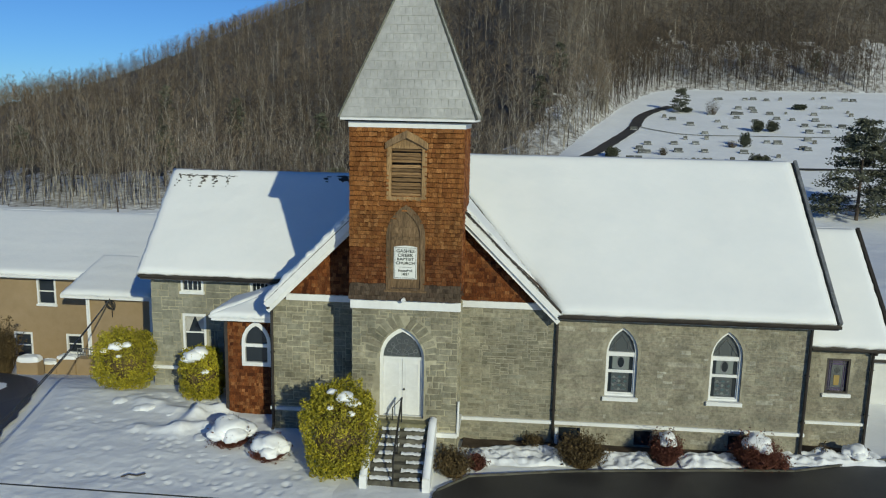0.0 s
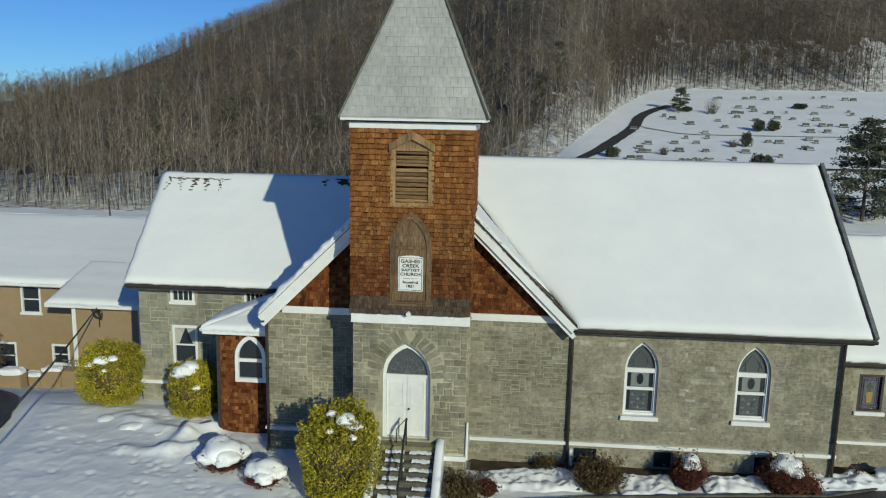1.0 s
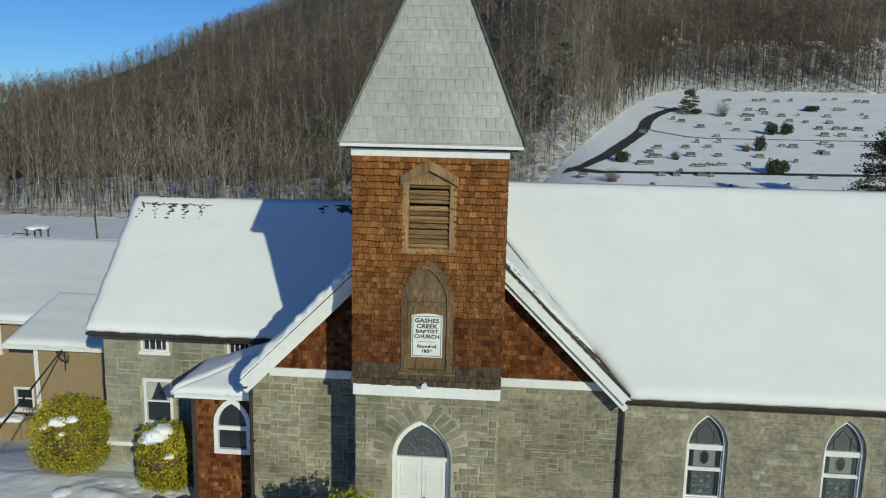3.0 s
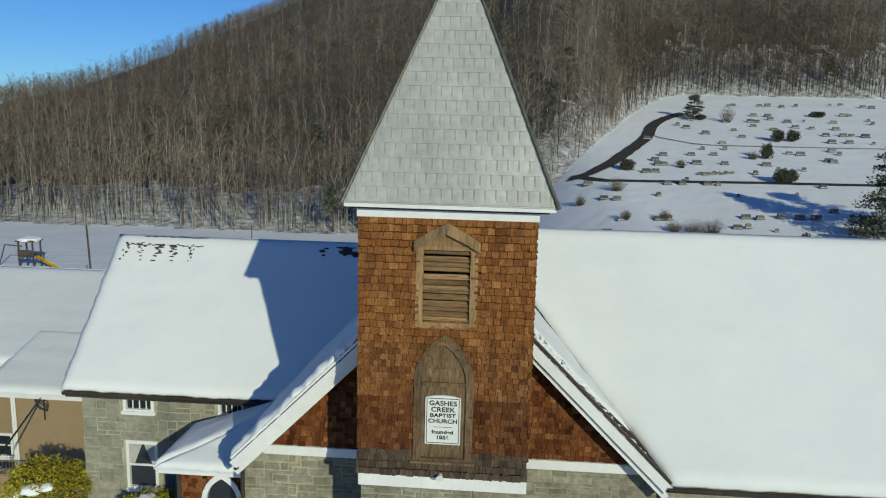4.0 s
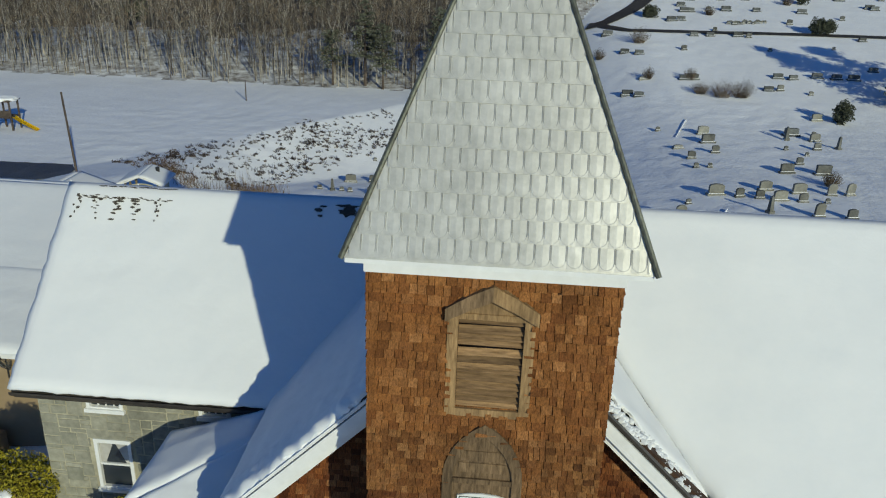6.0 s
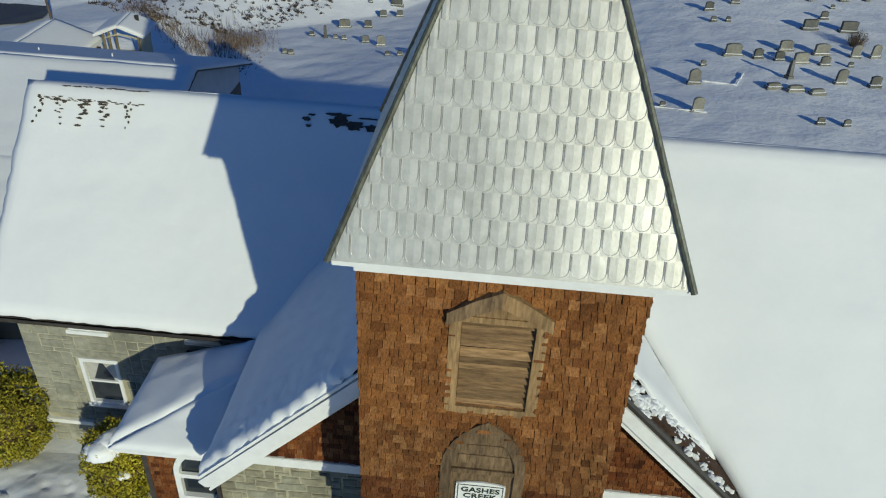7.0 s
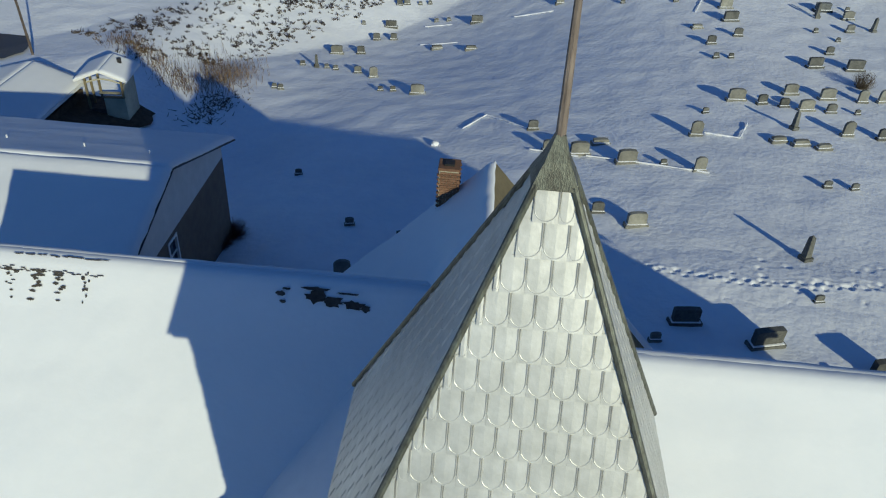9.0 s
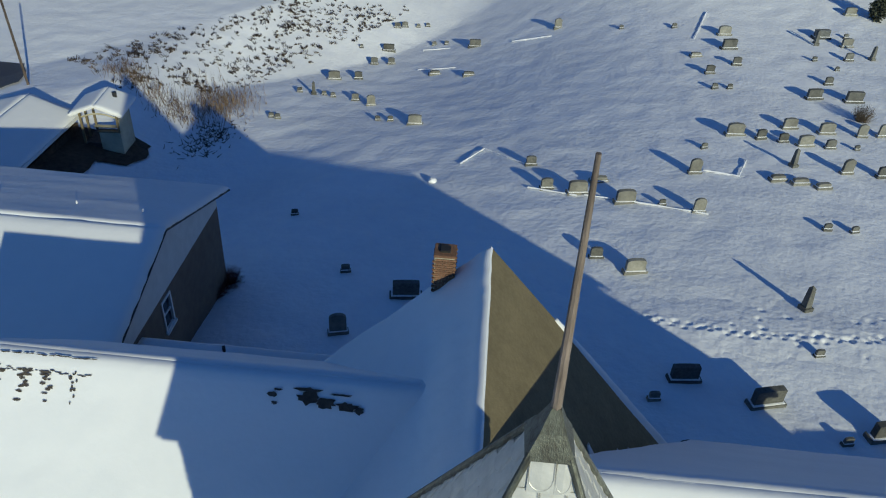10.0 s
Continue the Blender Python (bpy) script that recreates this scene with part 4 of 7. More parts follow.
# rakes, gutters, downspouts
def rake(a, b, w, h, material, push=0.0):
    a, b = Vector(a), Vector(b)
    d = (b - a).normalized()
    side = Vector((0, 1, 0)) if abs(d.y) < 0.3 else Vector((1, 0, 0))
    upv = side.cross(d) if side.cross(d).z > 0 else d.cross(side)
    bm = bmesh.new()
    vs = [bm.verts.new(p + side * s * w / 2 + upv * (push - (h if t else 0))) for p in (a, b) for s in (-1, 1) for t in (0, 1)]
    for f in ((0, 1, 3, 2), (4, 6, 7, 5), (0, 4, 5, 1), (2, 3, 7, 6), (0, 2, 6, 4), (1, 5, 7, 3)):
        bm.faces.new([vs[i] for i in f])
    return part("rake_board", bm, material, church)


for x, s in ((EX + 0.05, 1), (WX - 0.05, -1)):
    rake((x, FY - 0.04, EAVE - 0.05), (CX + s * 0.01, FY - 0.04, RIDGE + 0.03), 0.07, 0.24, WHITE, 0.02)
    rake((x - s * 0.05, FY + 0.13, EAVE - 0.3), (CX + s * 0.01, FY + 0.13, RIDGE - 0.22), 0.2, 0.16, WHITE, 0.0)
    rake((x - s * 0.02, FY + 0.02, EAVE + 0.07), (CX + s * 0.01, FY + 0.02, RIDGE + 0.15), 0.14, 0.06, GUTTER if s > 0 else WHITE, 0.03)
rake((10.98, FY - 0.05, EAVE + 0.05), (10.98, RY, RIDGE + 0.08), 0.12, 0.2, LEAD, 0.06)
rake((13.62, 28.1, 4.15), (13.62, 32.3, 8.1), 0.12, 0.22, GUTTER, 0.06)
rake((-17.05, 31.1, 5.28), (-17.27, 35.8, 9.55), 0.06, 0.2, WHITE, -0.04)


def gutter(x0, x1, y, z):
    bm = bmesh.new()
    prof = [(0.0, 0.0), (-0.02, -0.1), (-0.1, -0.12), (-0.14, -0.07), (-0.15, 0.01), (-0.13, 0.01), (-0.11, -0.07), (-0.03, -0.07), (-0.02, 0.0)]
    rows = [[bm.verts.new((x, y + a, z + b)) for a, b in prof] for x in (x0, x1)]
    k = len(prof)
    for i in range(k):
        bm.faces.new((rows[0][i], rows[0][(i + 1) % k], rows[1][(i + 1) % k], rows[1][i]))
    bm.faces.new(rows[0])
    bm.faces.new(rows[1][::-1])
    return part("gutter", bm, GUTTER, church)


gutter(EX - 0.05, 11.0, FY, EAVE - 0.02)
gutter(10.6, 13.65, 28.15, 4.1)
gutter(-17.0, WX - 0.1, 31.14, 5.24)
part("fascia", box(bmesh.new(), EX, 10.95, FY + 0.01, FY + 0.05, EAVE - 0.2, EAVE - 0.02), GUTTER, church)
part("soffit", box(bmesh.new(), EX, 10.95, FY + 0.06, 27.39, EAVE - 0.22, EAVE - 0.18), WHITE, church)
part("fascia", box(bmesh.new(), -16.95, WX - 0.05, 31.11, 31.15, 5.04, 5.24), GUTTER, church)
part("soffit", box(bmesh.new(), -16.95, WX - 0.05, 31.16, 31.79, 5.02, 5.06), WHITE, church)
part("fascia", box(bmesh.new(), 10.42, 13.6, 28.16, 28.2, 3.95, 4.1), GUTTER, church)


def downspout(x, y, z1, z0=0.1):
    bm = bmesh.new()
    tube(bm, (x, y, z1 - 0.22), (x, y, z0 + 0.12), 0.055, 0.055, 8)
    tube(bm, (x, y, z0 + 0.14), (x, y - 0.16, z0 + 0.02), 0.055, 0.055, 8)
    tube(bm, (x, FY - 0.08 if y < 28 else y - 0.25, z1 - 0.08), (x, y, z1 - 0.25), 0.055, 0.055, 8)
    box(bm, x - 0.11, x + 0.11, y - 0.1, y + 0.08, z1 - 0.24, z1 - 0.1)
    for z in (1.4, 3.2):
        box(bm, x - 0.08, x + 0.08, y - 0.03, y + 0.1, z, z + 0.04)
    return part("downspout", bm, GUTTER, church)


for x, y, z in ((1.04, 27.28, 5.28), (10.22, 27.28, 5.28), (12.98, 28.38, 4.05), (-9.85, 27.28, 5.2)):
    downspout(x, y, z)


# ---- windows and doors of the church ----
def gothic_window(cu, M, v0, vs, va, w, parent, label):
    """A tall pointed sash window with leaded glass, white frame and sill."""
    flush, M = M, M @ Matrix.Translation((0, -0.14, 0))
    win = part("window", ring(arch(cu, v0, vs, va, w), arch(cu, v0 + 0.1, vs + 0.01, va - 0.12, w - 0.17), 0.16, M, 0.03), WHITE, parent, label)
    bm = bmesh.new()
    box(bm, cu - w / 2 - 0.08, cu + w / 2 + 0.08, -0.24, 0.11, v0 - 0.13, v0 + 0.02, flush, 0.01)
    part("window_sill", bm, WHITE, win)
    part("pane", slab(arch(cu, v0 + 0.08, vs + 0.01, va - 0.12, w - 0.17), [], 0.015, M, -0.09), STAINED, win, "leaded glass")
    a = (w - 0.17) / 2
    mid = v0 + 0.08 + (vs - v0) * 0.52
    for z0, z1 in ((vs - 0.12, vs + 0.03), (mid - 0.035, mid + 0.035)):
        bm = bmesh.new()
        box(bm, cu - a, cu + a, -0.08, 0.0, z0, z1, M)
        part("meeting_rail", bm, WHITE, win)
    for s0, s1 in ((v0 + 0.08, mid), (mid, vs - 0.1)):
        part("sash", ring(rect(cu - a, cu + a, s0, s1), rect(cu - a + 0.04, cu + a - 0.04, s0 + 0.06, s1 - 0.04), 0.05, M, -0.03), WHITE, win)
        for b0 in (cu - a + 0.055, cu + a - 0.17):
            part("border_glass", box(bmesh.new(), b0, b0 + 0.115, -0.088, -0.08, s0 + 0.06, s1 - 0.05, M), GLASS, win)
    # oval medallion above, scrollwork below
    oz = (mid + vs) / 2 - 0.02
    med = [(cu + 0.12 * math.cos(i * math.pi / 8), oz + 0.2 * math.sin(i * math.pi / 8)) for i in range(16)]
    part("field", slab(rect(cu - a + 0.19, cu + a - 0.19, mid + 0.08, vs - 0.16), [], 0.006, M, -0.082), PALE_GLASS, win)
    part("medallion", slab(med, [], 0.008, M, -0.07), GLASS, win)
    part("came", ring([(cu + (u - cu) * 1.25, oz + (v - oz) * 1.18) for u, v in med], med, 0.012, M, -0.07), LEAD, win)
    for k in range(12):
        r, c = divmod(k, 3)
        g0, h0 = cu - a + 0.2 + c * 0.2, v0 + 0.2 + r * 0.155
        w0 = 0.13 if (r + c) % 2 else 0.17
        part("quarry", slab([(g0, h0 + 0.06), (g0 + w0 * 0.5, h0), (g0 + w0, h0 + 0.06), (g0 + w0 * 0.5, h0 + 0.125)], [], 0.006, M, -0.08), PALE_GLASS if (r + c) % 2 else TEAL_GLASS, win)
    bm = bmesh.new()
    oz = (v0 + mid) / 2 + 0.02
    for k in range(4):
        for sgn in (-1, 1):
            pts = [(cu + sgn * (0.03 + 0.2 * abs(math.sin(t * 2.2 + k))), oz - 0.3 + k * 0.14 + 0.14 * t) for t in (0, 0.35, 0.7, 1.0)]
            for (a0, b0), (a1, b1) in zip(pts, pts[1:]):
                tube(bm, M @ Vector((a0, -0.07, b0)), M @ Vector((a1, -0.07, b1)), 0.014, 0.014, 4)
    for k in range(3):
        z = oz - 0.28 + k * 0.24
        tube(bm, M @ Vector((cu - a + 0.18, -0.07, z)), M @ Vector((cu + a - 0.18, -0.07, z)), 0.01, 0.01, 4)
    part("scrollwork", bm, LEAD, win)
    bm = bmesh.new()
    for s in (-1, 1):
        tube(bm, M @ Vector((cu + s * a * 0.9, -0.07, vs + 0.05)), M @ Vector((cu, -0.07, va - 0.35)), 0.013, 0.013, 4)
        tube(bm, M @ Vector((cu + s * a * 0.45, -0.07, vs + 0.05)), M @ Vector((cu + s * a * 0.5, -0.07, vs + 0.45)), 0.013, 0.013, 4)
    part("tracery", bm, LEAD, win)
    return win


gothic_window(3.5, F27, 2.02, 3.72, 4.74, 1.16, church, "white pointed sash window with leaded glass")
gothic_window(7.33, F27, 2.02, 3.72, 4.74, 1.16, church, "white pointed sash window with leaded glass")


def sash_window(u0, u1, v0, v1, M, parent, label, curtain=False, back=0.1, bars=0, sill=True):
    win = part("window", ring(rect(u0 - 0.07, u1 + 0.07, v0 - 0.03, v1 + 0.09), rect(u0 + 0.03, u1 - 0.03, v0 + 0.03, v1 - 0.03), 0.14, M, 0.035), WHITE, parent, label)
    part("pane", slab(rect(u0, u1, v0, v1), [], 0.012, M, -back + 0.02), GLASS, win)
    if bars:
        for i in range(1, bars + 1):
            u = u0 + (u1 - u0) * i / (bars + 1)
            part("glazing_bar", box(bmesh.new(), u - 0.015, u + 0.015, -back + 0.022, -back + 0.05, v0, v1, M), WHITE, win)
    else:
        m = (v0 + v1) / 2
        part("meeting_rail", box(bmesh.new(), u0 + 0.03, u1 - 0.03, -back + 0.022, -0.02, m - 0.03, m + 0.03, M), WHITE, win)
    if sill:
        part("window_sill", box(bmesh.new(), u0 - 0.12, u1 + 0.12, -0.02, 0.1, v0 - 0.14, v0 - 0.02, M, 0.01), WHITE, win)
    if curtain:
        for s in (-1, 1):
            pts = [(u0 + 0.04 if s < 0 else u1 - 0.04, v1 - 0.05), ((u0 + u1) / 2 + s * 0.02, v1 - 0.05), ((u0 + u1) / 2 + s * 0.3, (v0 + v1) / 2 + 0.04), (u0 + 0.04 if s < 0 else u1 - 0.04, (v0 + v1) / 2 + 0.04)]
            part("curtain", slab(pts if s > 0 else pts[::-1], [], 0.006, M, -back + 0.034), CURTAIN, win, "pale tied-back curtain")
    return win


sash_window(-15.3, -14.36, 1.72, 3.28, F31, church, "white sash window with tied-back curtains", True)
sash_window(-15.33, -14.43, 4.42, 4.93, F31, church, "small white window under the eave", bars=3)
sash_window(-12.15, -11.4, 4.42, 4.93, F31, church, "small white window under the eave", bars=3)
for x0, x1, *_ in ((1.25, 2.1), (4.1, 4.8), (7.6, 8.3)):
    w = part("window", slab(rect(x0, x1, 0.05, 0.72), [], 0.02, F27, -0.18), GLASS, church, "dark cellar window")
    part("window_frame", ring(rect(x0, x1, 0.05, 0.72), rect(x0 + 0.05, x1 - 0.05, 0.09, 0.68), 0.06, F27, -0.1), CONCRETE, w)
part("post", box(bmesh.new(), 1.12, 1.24, 27.26, 27.38, 0.05, 0.72, bevel=0.01), WHITE, church)
# square stained window in the low end wall
sq = part("window", ring(rect(11.37, 12.25, 2.2, 3.58), rect(11.45, 12.17, 2.28, 3.5), 0.12, F28, 0.0), GUTTER, church, "square stained-glass window with an amber panel")
part("window_sill", box(bmesh.new(), 11.28, 12.34, -0.02, 0.1, 2.06, 2.2, F28, 0.01), WHITE, sq)
part("pane", slab(rect(11.45, 12.17, 2.28, 3.5), [], 0.01, F28, -0.1), PURPLE, sq)
part("panel", slab(rect(11.6, 12.02, 2.42, 3.3), [], 0.008, F28, -0.085), STAINED, sq)
part("diamond", slab([(11.81, 2.95), (11.93, 3.1), (11.81, 3.25), (11.69, 3.1)], [], 0.006, F28, -0.07), GLASS, sq)
part("diamond", slab([(11.72, 2.5), (11.9, 2.5), (11.92, 2.9), (11.7, 2.9)], [], 0.006, F28, -0.07), AMBER, sq)
bm = bmesh.new()
for u in (11.53, 11.6, 12.02, 12.09):
    tube(bm, F28 @ Vector((u, -0.08, 2.28)), F28 @ Vector((u, -0.08, 3.5)), 0.01, 0.01, 4)
for v in (2.36, 2.42, 3.3, 3.4):
    tube(bm, F28 @ Vector((11.45, -0.08, v)), F28 @ Vector((12.17, -0.08, v)), 0.01, 0.01, 4)
part("came", bm, LEAD, sq)

# front door, set back in its arch
FD = F25 @ Matrix.Translation((0, -0.16, 0))
door = part("door", ring(arch(DOOR_C, 1.55, 3.75, 4.92, 1.62), arch(DOOR_C, 1.56, 3.74, 4.72, 1.4), 0.2, FD, -0.02), WHITE, church, "white double door under a pointed leaded transom")
for s in (-1, 1):
    c = DOOR_C + s * 0.35
    leaf = part("door_leaf", slab(rect(c - 0.345, c + 0.345, 1.58, 3.68), [], 0.05, FD, -0.12), WHITE, door)
    for z0, z1 in ((1.75, 2.5), (2.62, 3.52)):
        part("door_panel", ring(rect(c - 0.24, c + 0.24, z0, z1), rect(c - 0.2, c + 0.2, z0 + 0.04, z1 - 0.04), 0.02, FD, -0.105), WHITE, leaf)
    if s > 0:
        part("door_handle", tube(bmesh.new(), FD @ Vector((DOOR_C + 0.07, -0.12, 2.55)), FD @ Vector((DOOR_C + 0.07, -0.05, 2.55)), 0.035, 0.03, 10), IRON, leaf)
part("transom_bar", box(bmesh.new(), DOOR_C - 0.7, DOOR_C + 0.7, -0.15, -0.04, 3.68, 3.78, FD, 0.008), WHITE, door)
head = [(u, v) for u, v in arch(DOOR_C, 3.78, 3.79, 4.72, 1.4)]
part("pane", slab(head, [], 0.012, FD, -0.12), STAINED, door, "leaded transom glass")
bm = bmesh.new()
hub = Vector((DOOR_C, 0, 3.82))
for i in range(1, 8):
    a = math.pi * i / 8
    tip = Vector((DOOR_C + 0.62 * math.cos(a), 0, 3.82 + (0.36 + 0.42 * math.sin(a) ** 2) * math.sin(a)))
    tube(bm, FD @ Vector((hub.x, -0.1, hub.z)), FD @ Vector((tip.x, -0.1, tip.z)), 0.014, 0.01, 4)
for r in (0.22, 0.42):
    pts = [(DOOR_C + r * math.cos(math.pi * i / 12), 3.82 + r * 1.1 * math.sin(math.pi * i / 12)) for i in range(13)]
    for (a0, b0), (a1, b1) in zip(pts, pts[1:]):
        tube(bm, FD @ Vector((a0, -0.1, b0)), FD @ Vector((a1, -0.1, b1)), 0.013, 0.013, 4)
for i in range(6):
    cx, cz = DOOR_C + 0.5 * math.cos(math.pi * (i + 0.5) / 6), 3.86 + 0.52 * math.sin(math.pi * (i + 0.5) / 6)
    pts = [(cx + 0.07 * math.cos(j * 0.785), cz + 0.07 * math.sin(j * 0.785)) for j in range(9)]
    for (a0, b0), (a1, b1) in zip(pts, pts[1:]):
        tube(bm, FD @ Vector((a0, -0.1, b0)), FD @ Vector((a1, -0.1, b1)), 0.012, 0.012, 4)
part("tracery", bm, LEAD, door)

# ---- front steps ----
steps = thing("steps", (-4.55, 24.3, 0), "concrete front steps patched with trodden snow", "steps")
N = 8
for i in range(N):
    z1 = 1.5 - i * 0.185
    y0 = 25.05 - i * 0.265
    bm = bmesh.new()
    box(bm, -5.36, -3.52, y0 - (0.0 if i else 0.0), y0 + (0.4 if i == 0 else 0.265), -0.1, z1, bevel=0.012)
    part("step", bm, MOSSY if i == 0 else STEP_STONE, steps)
    for k in range(2 if i else 0):
        a = -5.34 + k * 0.95 + rnd.uniform(0, 0.25)
        b = a + rnd.uniform(0.55, 0.85)
        bm = bmesh.new()
        n = 10
        up = [bm.verts.new((a + (min(b, -3.55) - a) * j / n, y0 + 0.02 + rnd.uniform(0, 0.1), z1 + 0.012)) for j in range(n + 1)]
        mid = [bm.verts.new((v.co.x, y0 + 0.15, z1 + 0.035 + rnd.uniform(0, 0.03))) for v in up]
        back = [bm.verts.new((v.co.x, y0 + 0.264, z1 + 0.02 + rnd.uniform(0, 0.05))) for v in up]
        for r0, r1 in ((up, mid), (mid, back)):
            for j in range(n):
                bm.faces.new((r0[j], r0[j + 1], r1[j + 1], r1[j])).smooth = True
        part("snow", bm, SNOW, steps)
for x0, x1 in ((-3.5, -3.24), (-5.62, -5.38)):
    bm = bmesh.new()
    pts = [(25.4, -0.1), (25.4, 1.62), (25.0, 1.6), (23.0, 0.42), (22.95, -0.1)]
    a = [bm.verts.new((x0, y, z)) for y, z in pts]
    b = [bm.verts.new((x1, y, z)) for y, z in pts]
    bm.faces.new(a)
    bm.faces.new(b[::-1])
    for i in range(5):
        bm.faces.new((a[i], b[i], b[(i + 1) % 5], a[(i + 1) % 5]))
    part("cheek_wall", bm, WHITE, steps, "white-painted cheek wall")
    bm = bmesh.new()
    rows = []
    for i in range(13):
        t = i / 12
        y = 25.38 - 2.4 * t
        z = 1.61 if t < 0.16 else 1.61 - 1.18 * (t - 0.16) / 0.84
        rows.append([bm.verts.new((x0 + (x1 - x0) * s, y, z + h + (0.025 * noise.noise(Vector((y * 3, s * 5, x0))) if h else 0.003))) for s, h in ((0, 0), (0.1, 0.05), (0.5, 0.075), (0.9, 0.05), (1, 0))])
    for r0, r1 in zip(rows, rows[1:]):
        for j in range(4):
            bm.faces.new((r0[j], r0[j + 1], r1[j + 1], r1[j])).smooth = True
    part("snow", bm, SNOW, steps)
rail = part("handrail", tube(bmesh.new(), (-4.5, 25.2, 2.42), (-4.5, 23.1, 0.98), 0.035, 0.035, 8), IRON, steps, "black iron handrail down the middle")
for y in (25.15, 24.1, 23.12):
    top = 2.42 - (25.2 - y) * 0.686
    part("post", tube(bmesh.new(), (-4.5, y, top), (-4.5, y, max(0.0, 1.5 - (25.05 - y) * 0.7) - 0.05), 0.025, 0.025, 6), IRON, rail)
part("post", tube(bmesh.new(), (-4.5, 25.2, 2.42), (-4.85, 25.3, 1.98), 0.016, 0.016, 6), IRON, rail)
part("post", tube(bmesh.new(), (-4.85, 25.3, 2.0), (-4.85, 25.3, 1.5), 0.02, 0.02, 6), IRON, rail)

# ---- cedar porch in the corner ----
PX0, PX1, PY = -12.2, -10.0, 28.6
FP = facade(0, PY)
pw = arch(-10.92, 2.25, 3.15, 3.96, 1.12)
porch = part("porch", slab(rect(PX0, PX1 - 0.3, 0.0, 4.12), [pw], 0.2, FP), CEDAR_OLD, church, "small cedar-shingled porch with a pointed window")
part("wall", box(bmesh.new(), PX0, PX0 + 0.2, PY + 0.21, 31.7, 0.0, 4.1), CEDAR_OLD, porch)
part("corner_board", box(bmesh.new(), PX0 - 0.04, PX0 + 0.09, PY - 0.03, PY + 0.09, 0.0, 4.12), GUTTER, porch)
# wide dark strip filling the gap by the church wall, painting its shadow
part("corner_board", box(bmesh.new(), PX1 - 0.33, PX1 - 0.05, PY - 0.03, PY + 0.09, 0.0, 4.12), GUTTER, porch)
part("window_frame", ring(arch(-10.92, 2.17, 3.15, 4.04, 1.2), arch(-10.92, 2.33, 3.14, 3.86, 0.92), 0.16, FP, 0.05), WHITE, porch, "white pointed window frame")
part("pane", slab(arch(-10.92, 2.33, 3.14, 3.86, 0.92), [], 0.012, FP, -0.08), GLASS, porch)
part("meeting_rail", box(bmesh.new(), -11.4, -10.44, -0.06, 0.03, 2.97, 3.1, FP), WHITE, porch)
for pts in ([(-12.65, 31.1, 4.24), (-12.65, 28.25, 4.24), (-9.98, 29.9, 5.1), (-9.98, 31.2, 5.1)], [(-12.65, 28.25, 4.24), (-9.98, 28.25, 4.24), (-9.98, 29.9, 5.1)]):
    bm = bmesh.new()
    a = [bm.verts.new(p) for p in pts]
    b = [bm.verts.new(Vector(p) - Vector((0, 0, 0.12))) for p in pts]
    bm.faces.new(a)
    bm.faces.new(b[::-1])
    for i in range(len(pts)):
        bm.faces.new((a[i], b[i], b[(i + 1) % len(pts)], a[(i + 1) % len(pts)]))
    part("roof", bm, GUTTER, porch)
part("fascia", box(bmesh.new(), -12.62, -10.0, 28.2, 28.25, 4.12, 4.24), WHITE, porch)
snow_sheet([(-12.7, 31.1, 4.24), (-12.7, 28.2, 4.24), (-9.98, 29.85, 5.12), (-9.98, 31.15, 5.12)], 0.22, "snow", porch, 36, 36, 0.05, 12, ragged=0.04)
snow_sheet([(-12.7, 28.18, 4.24), (-10.0, 28.18, 4.24), (-9.98, 29.95, 5.16), (-10.1, 29.9, 5.12)], 0.2, "snow", porch, 40, 30, 0.05, 13, ragged=0.05)

# ---- chimney ----
bm = bmesh.new()
box(bm, -6.21, -5.67, 39.53, 40.07, 8.6, 10.62)
chimney = part("chimney", bm, MORTAR, church, "red brick chimney")
part("flue_cap", box(bmesh.new(), -6.24, -5.64, 39.5, 40.1, 10.6, 10.68, bevel=0.012), BRICK, chimney)
part("flue", box(bmesh.new(), -6.08, -5.8, 39.66, 39.94, 10.66, 10.74, bevel=0.01), IRON, chimney)
part("flashing", box(bmesh.new(), -6.3, -5.58, 39.44, 40.16, 8.7, 9.15), GUTTER, chimney)

# worn snow near the ridge of the side wing, showing dark roofing
def bare(u, v, w, h, seed):
    """An irregular patch where the roofing shows through the snow of the side wing."""
    r = random.Random(seed)
    e, d = Vector((-16.93, 31.13, 5.26)), Vector((-17.12, 35.83, 9.53))
    up = (d - e).normalized()
    nor = Vector((1, 0, 0)).cross(up).normalized()
    c = Vector((0, 31.13, 5.26)) + up * v + Vector((u, 0, 0))
    bm = bmesh.new()
    n = 18
    vs = []
    for i in range(n):
        a = 6.2832 * i / n
        k = r.uniform(0.55, 1.15)
        vs.append(bm.verts.new(c + Vector((1, 0, 0)) * math.cos(a) * w * k + up * math.sin(a) * h * k + nor * 0.19))
    top = bm.faces.new(vs)
    got = bmesh.ops.extrude_face_region(bm, geom=[top])
    bmesh.ops.translate(bm, vec=nor * 0.012, verts=[g for g in got["geom"] if isinstance(g, bmesh.types.BMVert)])
    part("bare_patch", bm, ROOFING, church)


